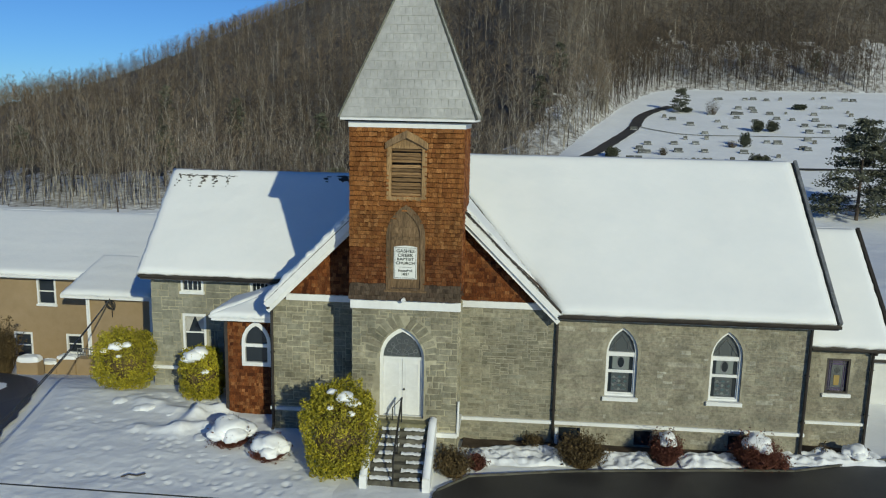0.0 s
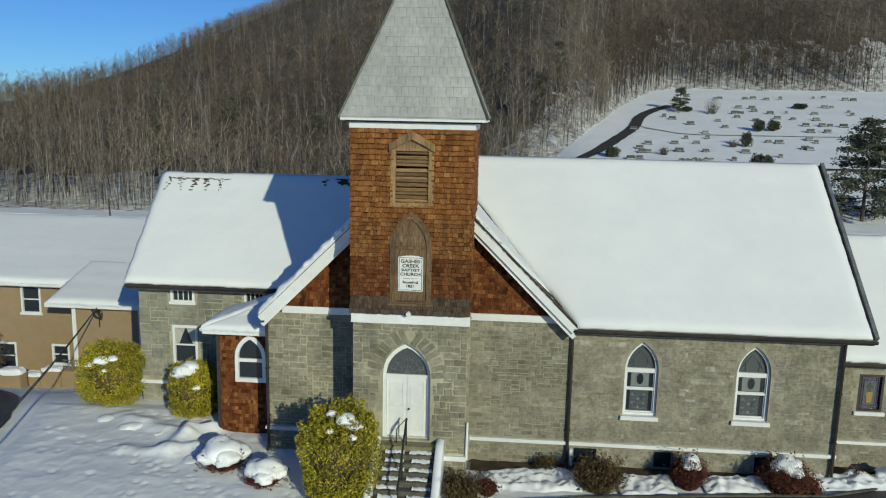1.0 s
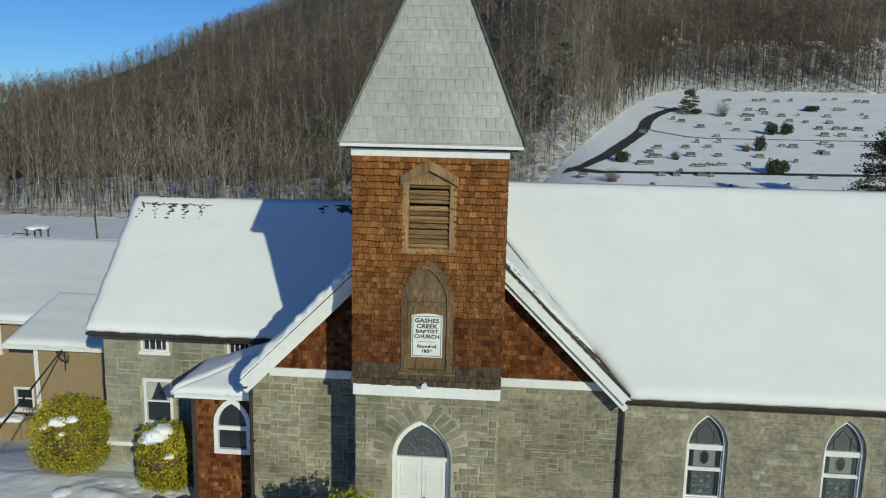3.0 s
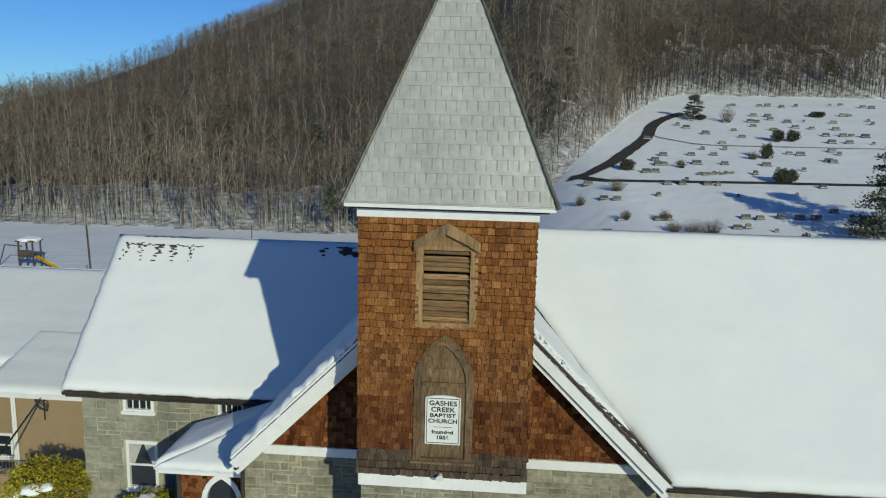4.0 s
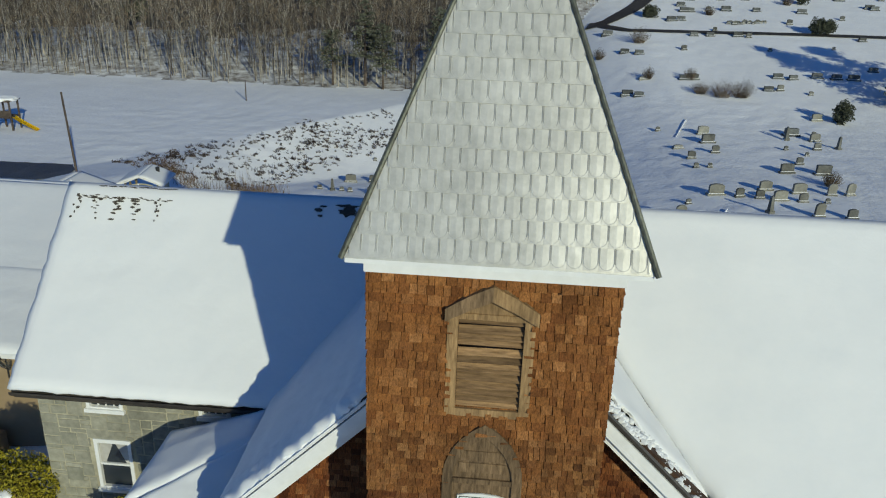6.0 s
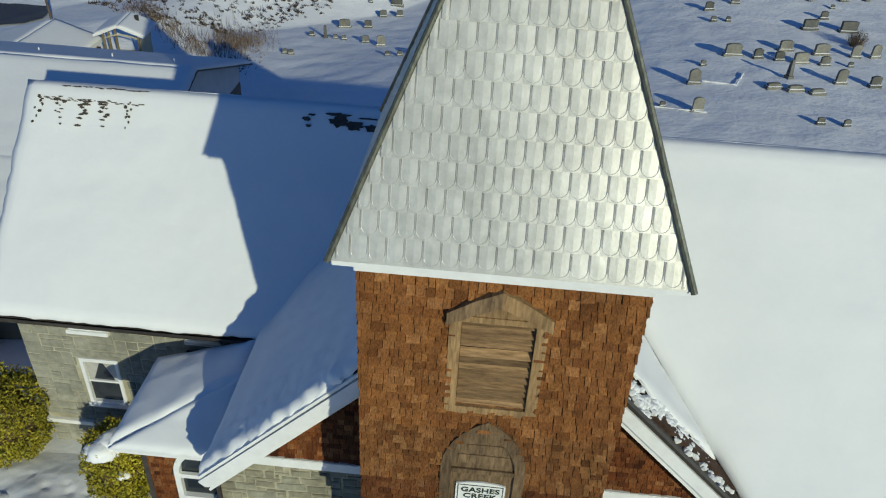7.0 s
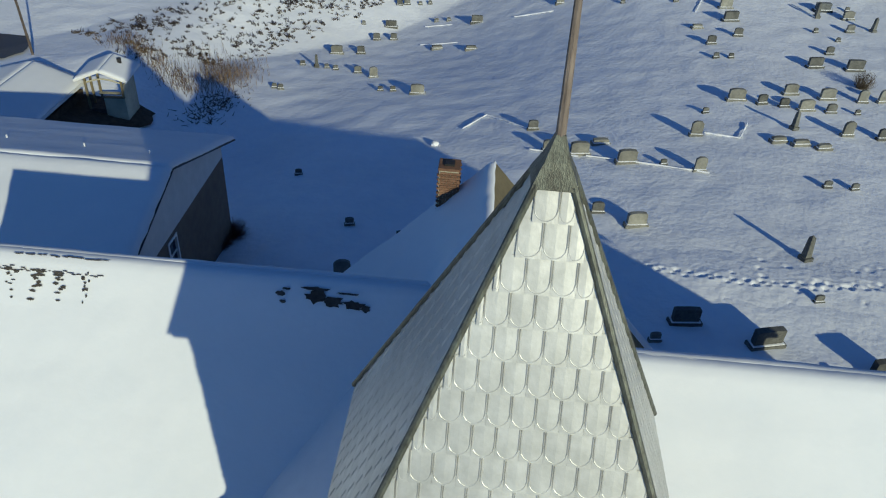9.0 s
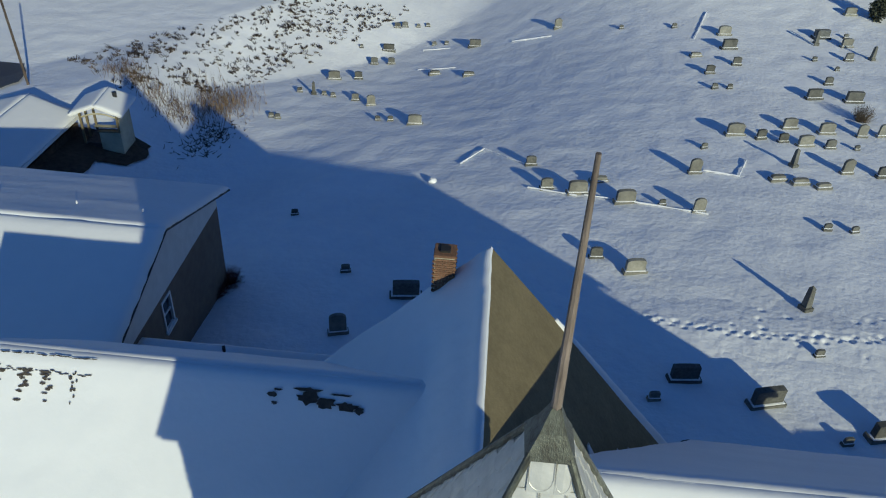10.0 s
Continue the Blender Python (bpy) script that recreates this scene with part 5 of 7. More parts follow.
pr_ = random.Random(77)
for i, (u, w) in enumerate(((-16.6, 0.09), (-16.03, 0.14), (-15.42, 0.16), (-14.8, 0.13), (-14.2, 0.07))):
    for k in range(11):
        v = (5.86, 5.8, 5.72, 5.62, 5.66, 5.77, 5.52, 5.45, 5.42, 5.3, 5.12)[k]
        wide = w * pr_.uniform(0.35, 1.0) * (1.25 if k in (1, 2, 5) else 0.7)
        bare(u + pr_.uniform(-0.1, 0.12), v + pr_.uniform(-0.02, 0.02), wide, pr_.uniform(0.016, 0.05), 100 + i * 20 + k)
    for k in range(4):
        bare(u + 0.3 + pr_.uniform(-0.15, 0.15), 5.8 + pr_.uniform(-0.03, 0.05), pr_.uniform(0.03, 0.09), 0.014, 300 + i * 9 + k)
for i in range(16):
    bare(-16.0 + i * 0.15 + pr_.uniform(-0.05, 0.05), 6.2 + pr_.uniform(-0.02, 0.02), pr_.uniform(0.06, 0.15), 0.016, i + 400)
for u, v, w, h, s_ in ((-9.42, 5.8, 0.13, 0.08, 81), (-9.28, 5.93, 0.12, 0.03, 85), (-9.35, 5.62, 0.08, 0.05, 86), (-8.55, 5.78, 0.3, 0.17, 82), (-8.15, 5.72, 0.3, 0.14, 87), (-7.65, 5.68, 0.3, 0.12, 83), (-7.35, 5.6, 0.14, 0.1, 88), (-8.6, 5.99, 0.36, 0.05, 84), (-7.8, 5.93, 0.3, 0.03, 89)):
    bare(u, v, w, h, s_)

# ---- parish hall ----
hall = thing("parish_hall", (-30, 47, -2), "long tan-sided parish hall with a snow-covered roof", "building")
FH, FR = facade(0, 39.4), facade(-17.6, 0, "right")
H1, H2, H3 = rect(-27.05, -26.08, 1.5, 2.92), rect(-28.6, -27.65, -1.68, -0.3), rect(-25.5, -24.65, -1.3, -0.3)
part("wall", slab(rect(-46, -17.6, -2.8, 3.2), [H1, H2, H3], 0.3, FH), SIDING, hall)
part("wall", slab([(39.71, 2.5), (53.1, 2.5), (53.1, 3.3), (46.4, 5.55), (39.71, 3.15)], [], 0.3, FR), PALE_SIDING, hall, "pale siding of the gable above the eaves")
part("wall", slab(rect(39.71, 53.1, -3.4, 2.49), [rect(46.05, 46.85, 0.75, 2.2)], 0.3, FR), SIDING_DARK, hall, "brown-sided gable end")
part("wall", box(bmesh.new(), -46, -17.95, 52.8, 53.1, -3.5, 2.9), SIDING, hall)
part("wall", box(bmesh.new(), -46, -45.7, 39.71, 52.79, -3.5, 3.1), SIDING, hall)
for (u0, v0), _, (u1, v1), _ in (H1, H2, H3):
    sash_window(u0, u1, v0, v1, FH, hall, "white sash window")
sash_window(46.05, 46.85, 0.75, 2.2, FR, hall, "white sash window in the gable")
for pts in ([(-46.5, 38.85, 3.25), (-16.95, 38.85, 3.25), (-16.95, 46.4, 5.73), (-46.5, 46.4, 5.73)], [(-16.95, 53.4, 3.36), (-46.5, 53.4, 3.36), (-46.5, 46.4, 5.73), (-16.95, 46.4, 5.73)]):
    bm = bmesh.new()
    a = [bm.verts.new(p) for p in pts]
    b = [bm.verts.new(Vector(p) - Vector((0, 0, 0.07))) for p in pts]
    bm.faces.new(a)
    bm.faces.new(b[::-1])
    for i in range(4):
        bm.faces.new((a[i], b[i], b[(i + 1) % 4], a[(i + 1) % 4]))
    part("roof", bm, GUTTER, hall)
snow_sheet([(-46.4, 38.8, 3.25), (-16.97, 38.8, 3.25), (-16.98, 46.45, 5.75), (-46.4, 46.45, 5.75)], 0.17, "snow", hall, 70, 30, 0.03, 21)
snow_sheet([(-16.97, 53.45, 3.36), (-46.4, 53.45, 3.36), (-46.4, 46.35, 5.75), (-16.98, 46.35, 5.75)], 0.17, "snow", hall, 90, 60, 0.018, 22)
for u, y, z in ((-21.5, 48.3, 5.2), (-25.0, 48.6, 5.1), (-18.6, 48.0, 5.3)):
    part("roof_vent", tube(bmesh.new(), (u, y, z), (u, y, z + 0.2), 0.035, 0.035, 8), WHITE, hall)
part("fascia", box(bmesh.new(), -46.4, -17.2, 38.8, 38.85, 3.05, 3.24), WHITE, hall)
part("gutter", box(bmesh.new(), -46.4, -17.2, 38.68, 38.79, 3.1, 3.22, bevel=0.02), WHITE, hall)
# bump-out
FO = facade(0, 37.3)
part("wall", slab(rect(-23.0, -19.5, -2.6, 2.75), [], 0.25, FO), SIDING, hall)
for x in (-23.0, -19.75):
    part("wall", box(bmesh.new(), x, x + 0.25, 37.56, 39.39, -2.6, 2.9), SIDING, hall)
part("corner_board", box(bmesh.new(), -23.06, -22.92, 37.24, 37.36, -2.6, 2.75), WHITE, hall)
part("corner_board", box(bmesh.new(), -19.58, -19.44, 37.24, 37.36, -2.6, 2.75), WHITE, hall)
bm = bmesh.new()
pts = [(-24.2, 36.8, 2.72), (-19.2, 36.8, 2.72), (-19.2, 41.2, 3.98), (-24.2, 41.2, 3.98)]
a = [bm.verts.new(p) for p in pts]
b = [bm.verts.new(Vector(p) - Vector((0, 0, 0.18))) for p in pts]
bm.faces.new(a)
bm.faces.new(b[::-1])
for i in range(4):
    bm.faces.new((a[i], b[i], b[(i + 1) % 4], a[(i + 1) % 4]))
part("roof", bm, WHITE, hall)
snow_sheet([(-24.15, 36.76, 2.72), (-19.25, 36.76, 2.72), (-19.25, 41.2, 3.99), (-24.15, 41.2, 3.99)], 0.2, "snow", hall, 24, 20, 0.03, 23)
part("downspout", tube(bmesh.new(), (-22.85, 37.15, 2.6), (-22.85, 37.2, -1.9), 0.05, 0.05, 8), WHITE, hall)
meter = part("meter_mast", tube(bmesh.new(), (-21.6, 37.2, 1.5), (-21.6, 37.2, 2.6), 0.03, 0.03, 6), IRON, hall)
bm = bmesh.new()
for k in range(5):
    pts = [Vector((-21.6 + 0.26 * math.cos(j * 0.6 + k), 37.1 - 0.03 * k, 2.2 + 0.24 * math.sin(j * 0.6 + k * 0.7))) for j in range(11)]
    for p, q in zip(pts, pts[1:]):
        tube(bm, p, q, 0.016, 0.016, 4)
part("cable_coil", bm, IRON, meter)
# low stone wall and snowy steps before the hall
terrace = thing("terrace_wall", (-26, 36, -1.7), "low tan block wall capped with snow beside the hall", "wall")
for x0, x1, y0, y1, z1, capped in ((-25.9, -24.75, 35.3, 35.9, -0.52, 0.24), (-25.4, -24.41, 36.4, 37.0, -0.98, 0.12), (-24.4, -23.36, 36.4, 37.0, -0.66, 0.13), (-23.34, -22.0, 36.42, 37.0, -0.62, 0)):
    zb = min(ground_z(x0, y0), ground_z(x1, y1)) - 0.3
    part("block", box(bmesh.new(), x0, x1, y0, y1, zb, z1, bevel=0.03), SIDING, terrace)
    if not capped:
        continue
    bm = bmesh.new()
    bmesh.ops.create_icosphere(bm, subdivisions=3, radius=1.0)
    for v in bm.verts:
        p = v.co.copy()
        k = lambda c: math.copysign(abs(c) ** 0.4, c)
        v.co = Vector(((x0 + x1) / 2 + k(p.x) * (x1 - x0 + 0.06) / 2, (y0 + y1) / 2 + k(p.y) * (y1 - y0 + 0.06) / 2, z1 + 0.01 + max(-0.25, p.z) * capped + 0.06 * noise.noise(p * 3 + Vector((x0, 0, 0)))))
    part("snow", bm, SNOW, terrace)
railing = thing("railing", (-22.8, 36.7, -0.62), "small grey metal railing on the block wall", "railing")
for z in (-0.45, -0.12):
    part("rail", tube(bmesh.new(), (-23.3, 36.6, z), (-22.15, 36.6, z), 0.022, 0.022, 6), LEAD, railing)
for i in range(9):
    part("baluster", tube(bmesh.new(), (-23.3 + 0.143 * i, 36.6, -0.66), (-23.3 + 0.143 * i, 36.6, -0.1), 0.013, 0.013, 5), LEAD, railing)
link = thing("link_building", (-13, 42, -0.5), "low snow-roofed link behind the church", "building")
part("wall", box(bmesh.new(), -16.6, -9.3, 40.01, 42.6, -1.5, 3.2), SIDING_DARK, link)
part("roof", box(bmesh.new(), -16.9, -9.2, 40.42, 42.85, 3.2, 3.35), GUTTER, link)
snow_sheet([(-9.2, 42.85, 3.35), (-16.9, 42.85, 3.35), (-16.9, 40.45, 3.36), (-9.2, 40.45, 3.36)], 0.16, "snow", link, 30, 16, 0.03, 31)
part("vent_pipe", tube(bmesh.new(), (-13.6, 42.2, 3.3), (-13.6, 42.2, 3.95), 0.06, 0.06, 8), IRON, link)


# low white annexe beyond the end wall
annexe = thing("annexe", (19.5, 37, -0.3), "low white-sided annexe with a snow-covered roof", "building")
part("wall", slab(rect(13.4, 26, -0.8, 2.2), [rect(17.6, 18.5, 0.5, 1.6)], 0.25, facade(0, 33.6)), PALE_SIDING, annexe)
part("wall", box(bmesh.new(), 13.4, 13.65, 33.86, 39, -0.8, 1.75), PALE_SIDING, annexe)
part("wall", box(bmesh.new(), 25.75, 26, 33.86, 39, -0.8, 1.75), PALE_SIDING, annexe)
part("wall", box(bmesh.new(), 13.66, 25.74, 38.75, 39, -0.8, 1.7), PALE_SIDING, annexe)
sash_window(17.6, 18.5, 0.5, 1.6, facade(0, 33.6), annexe, "white sash window")
for pts in (((13.2, 33.2, 2.2), (26.3, 33.2, 2.2), (26.3, 36.0, 3.1), (13.2, 36.0, 3.1)), ((26.3, 39.4, 1.75), (13.2, 39.4, 1.75), (13.2, 36.0, 3.1), (26.3, 36.0, 3.1))):
    bm = bmesh.new()
    a = [bm.verts.new(p) for p in pts]
    b = [bm.verts.new(Vector(p) - Vector((0, 0, 0.14))) for p in pts]
    bm.faces.new(a)
    bm.faces.new(b[::-1])
    for i in range(4):
        bm.faces.new((a[i], b[i], b[(i + 1) % 4], a[(i + 1) % 4]))
    part("roof", bm, GUTTER, annexe)
    snow_sheet(pts, 0.15, "snow", annexe, 30, 16, 0.03, 46)


# ---- plants ----
rng = np.random.default_rng(5)


def leaves(centres, size, spread=0.5, flat=0.0):
    """Small pointed leaf blades at the given centres, turned every way."""
    n = len(centres)
    a = rng.normal(size=(n, 3))
    a[:, 2] = a[:, 2] * (1 - flat) + 0.2
    a /= np.linalg.norm(a, axis=1)[:, None]
    b = np.cross(a, rng.normal(size=(n, 3)))
    b /= np.linalg.norm(b, axis=1)[:, None]
    s = size * rng.uniform(1 - spread, 1 + spread, size=(n, 1))
    v = np.stack([centres - a * s, centres + b * s * 0.45, centres + a * s, centres - b * s * 0.45], axis=1).reshape(-1, 3)
    return v, np.arange(4 * n)


def blades(base, tip, width):
    """Thin twigs as slim three-sided spikes: 3 base corners and a tip each."""
    n = len(base)
    d = tip - base
    d /= np.maximum(1e-6, np.linalg.norm(d, axis=1))[:, None]
    u = np.cross(d, np.array([0.3, 0.5, 0.81]) + 0.2 * rng.normal(size=(n, 3)))
    u /= np.maximum(1e-6, np.linalg.norm(u, axis=1))[:, None]
    w = np.cross(d, u)
    width = np.broadcast_to(np.asarray(width, dtype=float).reshape(-1, 1), (n, 1))
    v = np.stack([base + u * width, base - u * width * 0.5 + w * width * 0.87, base - u * width * 0.5 - w * width * 0.87, tip], axis=1).reshape(-1, 3)
    k = 4 * np.arange(n)[:, None]
    f = (k + np.array([[0, 1, 3, 1, 2, 3, 2, 0, 3]])).reshape(-1)
    return v, f


def snow_blob(name, c, r, parent, seed=0, squash=0.5):
    bm = bmesh.new()
    bmesh.ops.create_icosphere(bm, subdivisions=3, radius=1.0)
    for v in bm.verts:
        p = v.co.copy()
        k = 1 + 0.35 * noise.noise(p * 1.6 + Vector((seed, 0, 0))) + 0.15 * noise.noise(p * 4 + Vector((0, seed, 0)))
        v.co = Vector((c[0] + p.x * r * k, c[1] + p.y * r * k, c[2] + p.z * r * squash * k))
    for f in bm.faces:
        f.smooth = True
    return part(name, bm, SNOW, parent)


def leafy_bush(loc, rx, ry, h, n, label, snow=(), seed=0):
    """A dense clipped evergreen: a solid core whose dark colour gives shaded gaps, lumpy outline, a coat of golden
    leaves, patches of snow.
    """
    z0 = ground_z(loc[0], loc[1]) - 0.05
    t = thing("bush", (loc[0], loc[1], z0), label, "bush")
    q = rng.normal(size=(n, 3))
    q /= np.linalg.norm(q, axis=1)[:, None]
    lump = np.array([1 + 0.2 * noise.noise(Vector(p) * 2.2 + Vector((seed, 0, 0))) + 0.2 * noise.noise(Vector(p) * 5.5 + Vector((0, seed, 0))) for p in q])
    depth = 1 - 0.28 * rng.random(n) ** 2
    sq = np.sign(q) * np.abs(q) ** np.array([0.85, 0.85, 0.7])
    c = np.array([loc[0], loc[1], z0 + h * 0.5]) + sq * np.array([rx, ry, h * 0.5]) * (lump * depth)[:, None]
    c = c[c[:, 2] > z0 + 0.05]
    v, f = leaves(c, 0.046)
    mesh_from("foliage", v, f, 4, GOLD_LEAF, t)["label"] = "golden-green leaves"
    # dark solid core: the shade between the leaves is put into its colour
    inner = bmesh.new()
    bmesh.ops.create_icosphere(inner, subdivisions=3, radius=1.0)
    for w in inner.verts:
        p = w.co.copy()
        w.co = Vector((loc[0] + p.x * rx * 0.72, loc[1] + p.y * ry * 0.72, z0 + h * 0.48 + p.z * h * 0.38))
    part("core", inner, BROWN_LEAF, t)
    part("stem", tube(bmesh.new(), (loc[0], loc[1], z0 - 0.1), (loc[0], loc[1], z0 + h * 0.4), 0.08, 0.05, 8), TRUNK, t)
    for k, (a, e, r) in enumerate(snow):
        d = Vector((math.sin(a) * math.cos(e), -math.cos(a) * math.cos(e), math.sin(e)))
        snow_blob("snow", (loc[0] + d.x * rx * 0.96, loc[1] + d.y * ry * 0.96, z0 + h * 0.5 + d.z * h * 0.47), r, t, seed + k, 0.55)
    return t


leafy_bush((-6.45, 23.9), 1.25, 1.1, 3.4, 22000, "tall golden-leaved evergreen bush flecked with snow beside the steps", [(0.4, 1.05, 0.3), (0.75, 0.85, 0.26), (-0.2, 0.75, 0.12), (0.55, 0.6, 0.14), (-0.5, 1.2, 0.16)], 1)
leafy_bush((-17.9, 31.3), 1.3, 1.1, 2.75, 17000, "broad golden-leaved evergreen bush against the wing", [(0.0, 0.7, 0.3), (0.5, 0.75, 0.22), (-0.5, 0.5, 0.18), (0.2, 0.35, 0.12)], 7)
leafy_bush((-13.95, 30.3), 0.95, 0.85, 2.35, 12000, "golden-leaved evergreen bush dusted with snow by the porch", [(-0.3, 1.0, 0.42), (-0.7, 0.8, 0.3), (0.5, 0.3, 0.16), (0.2, 1.3, 0.35)], 13)


def twig_shrub(loc, r, h, n, material, label, cap=0.0, seed=0, name="shrub", group="", leafy=0):
    """A low winter shrub: a fan of twigs from the ground, with some clinging leaves and, where it has one, a cap of snow."""
    z0 = ground_z(loc[0], loc[1]) - 0.03
    t = thing(name, (loc[0], loc[1], z0), label, "shrub", group)
    a, k = rng.uniform(0, 6.283, n), np.sqrt(rng.random(n))
    base = np.stack([loc[0] + 0.35 * r * k * np.cos(a), loc[1] + 0.35 * r * k * np.sin(a), np.full(n, z0)], axis=1)
    top = np.stack([loc[0] + r * k * np.cos(a + 0.3 * rng.normal(size=n)), loc[1] + r * k * np.sin(a), z0 + h * np.sqrt(np.maximum(0.08, 1 - 0.75 * k ** 2)) * rng.uniform(0.7, 1.08, n)], axis=1)
    v, f = blades(base, top, 0.012)
    m = int(n * 1.6)
    i = rng.integers(0, n, m)
    s = rng.uniform(0.4, 0.95, (m, 1))
    b2 = base[i] * (1 - s) + top[i] * s
    t2 = b2 + rng.normal(size=(m, 3)) * r * 0.16 + np.array([0, 0, 0.08 * h])
    v2, f2 = blades(b2, t2, 0.008)
    mesh_from("brush", np.concatenate([v, v2]), np.concatenate([f, f2 + len(v)]), 3, material, t)
    if leafy:
        j = rng.integers(0, m, leafy)
        v3, f3 = leaves(t2[j] + rng.normal(size=(leafy, 3)) * 0.04, 0.045)
        mesh_from("foliage", v3, f3, 4, material if material != STRAW else BROWN_LEAF, t)
    if cap:
        for j in range(5):
            ang = seed + j * 1.3
            off = cap * (0.0 if j == 0 else 0.5)
            snow_blob("snow_cap", (loc[0] + off * math.cos(ang), loc[1] + off * math.sin(ang), z0 + h * (0.8 if j == 0 else 0.68)), cap * (0.72 if j == 0 else 0.46), t, seed + j * 7, 0.62)
    return t


twig_shrub((5.1, 26.25), 0.66, 1.3, 900, TWIG, "red-twigged shrub under a cap of snow by the nave wall", 0.42, 3, leafy=1500)
twig_shrub((8.35, 26.35), 0.95, 1.25, 1100, TWIG, "wide red-twigged shrub heaped with snow by the nave wall", 0.6, 4, leafy=1800)
twig_shrub((9.1, 26.25), 0.45, 0.6, 400, TWIG, "small red-brown shrub at the foot of the nave", 0.0, 5, leafy=800)
twig_shrub((2.0, 25.75), 0.95, 1.2, 700, BROWN_LEAF, "bare brown rounded shrub beside the downspout", 0.0, 6, leafy=2200)
twig_shrub((-2.55, 24.35), 0.72, 1.0, 600, BROWN_LEAF, "brown rounded shrub at the foot of the steps", 0.0, 7, leafy=1800)
twig_shrub((-1.75, 24.95), 0.4, 0.6, 400, TWIG, "small red-brown shrub in the snow bed", 0.0, 8, leafy=700)
twig_shrub((-11.0, 25.7), 0.85, 0.95, 800, TWIG, "reddish shrub buried under a dome of snow on the lawn", 0.95, 9, leafy=1200)
twig_shrub((-9.2, 24.7), 0.7, 0.8, 700, TWIG, "low reddish shrub under a cap of snow on the lawn", 0.8, 10, leafy=1200)
twig_shrub((11.2, 27.5), 0.35, 0.5, 300, STRAW, "tuft of yellowed grass at the end wall", 0.0, 11, leafy=300)
twig_shrub((12.3, 27.4), 0.6, 0.5, 200, TWIG, "low shrub under heaped snow at the end wall", 0.55, 12)
twig_shrub((0.3, 26.9), 0.5, 0.7, 250, BROWN_LEAF, "bare thin shrub by the downspout", 0.0, 14, leafy=200)

twig_shrub((-26.7, 35.5), 0.95, 3.0, 500, BROWN_LEAF, "dark brown-leaved bush tipped with snow beside the hall", 0.0, 15, leafy=5000)

# earth bed along the wall, heaps of snow and footmarks on the lawn
patch("flower_bed", [(-2.4, 26.5), (1.0, 26.3), (10.2, 26.7), (10.4, 28.4), (13.2, 28.1), (13.2, 28.4), (10.2, 27.38), (-2.4, 27.38)], 0.085, SOIL, "bare brown earth bed along the nave wall", "flower bed", rough=0.12)
for k, (x0, x1, y0, y1, z) in enumerate(((-2.0, 1.5, 25.0, 26.6, 0.2), (2.7, 4.6, 25.35, 26.7, 0.18), (5.6, 7.8, 25.8, 26.9, 0.2), (9.2, 13.4, 26.35, 27.6, 0.24))):
    bm = bmesh.new()
    nx_, ny_ = 48, 26
    rows = []
    for j in range(ny_ + 1):
        row = []
        for i in range(nx_ + 1):
            s, t = i / nx_, j / ny_
            x = x0 + (x1 - x0) * s
            y = y0 + (y1 - y0) * t + (x - x0) * 0.12
            e = min(s, 1 - s, t, 1 - t)
            h = z * min(1, e * 7) ** 0.5 * (0.62 + 0.9 * noise.noise(Vector((x * 1.3, y * 1.3, k))) + 0.55 * noise.noise(Vector((x * 4, y * 4, k))))
            row.append(bm.verts.new((x + 0.12 * noise.noise(Vector((x, y, 4))), y + 0.12 * noise.noise(Vector((x * 2, y, 9))), 0.06 + max(0.0, h))))
        rows.append(row)
    for r0, r1 in zip(rows, rows[1:]):
        for i in range(nx_):
            bm.faces.new((r0[i], r0[i + 1], r1[i + 1], r1[i])).smooth = True
    tagged(part("snow_bank", bm, SNOW), "trodden bank of snow along the kerb", "snow", kind="structure")
for x0, y0, x1, y1 in ((-3.0, 23.0, -2.0, 24.15), (-2.0, 24.15, 1.4, 24.95), (1.4, 24.95, 7.5, 25.8), (7.5, 25.8, 9.6, 26.0), (9.6, 26.0, 13.7, 27.55), (13.7, 27.55, 22, 30)):
    d = Vector((x1 - x0, y1 - y0, 0))
    bm = bmesh.new()
    box(bm, 0, d.length, -0.05, 0.05, -0.1, 0.13, Matrix.Translation((x0, y0, 0)) @ Matrix.Rotation(math.atan2(d.y, d.x), 4, "Z"), 0.02)
    tagged(part("kerb", bm, STEP_STONE), "low dark wet kerb along the asphalt", "kerb", kind="structure")
for k, (x, y, r) in enumerate(((-15.7, 28.7, 0.55), (-14.3, 28.2, 0.42), (-12.7, 26.9, 0.45), (-12.3, 26.1, 0.4), (-12.0, 27.4, 0.5), (-17.2, 29.3, 0.4))):
    tagged(snow_blob("snow_mound", (x, y, ground_z(x, y) + 0.02), r, None, k * 3, 0.42), "low heap of shovelled snow on the lawn", "snow", "heaps on the lawn")
# trodden snow of the lawn: footprints along a few trails, ridges where it was pushed aside
lr = random.Random(12)
prints = []
for x0, y0, x1, y1 in ((-19, 28, -9, 23), (-17, 30.2, -12, 29), (-18, 23, -8, 22.2), (-14, 30, -13.2, 22), (-10, 26.5, -7.5, 22)):
    n = int(math.hypot(x1 - x0, y1 - y0) / 0.36)
    for i in range(n):
        t = (i + 0.5) / n
        prints.append((x0 + (x1 - x0) * t + 0.16 * (-1) ** i * abs(y1 - y0) / 8 + lr.gauss(0, 0.1) + 0.5 * math.sin(4 * t), y0 + (y1 - y0) * t + 0.14 * (-1) ** i + lr.gauss(0, 0.08), lr.uniform(0.11, 0.17)))
for _ in range(14):
    prints.append((lr.uniform(-19.5, -7), lr.uniform(21, 30.5), lr.uniform(0.08, 0.22)))
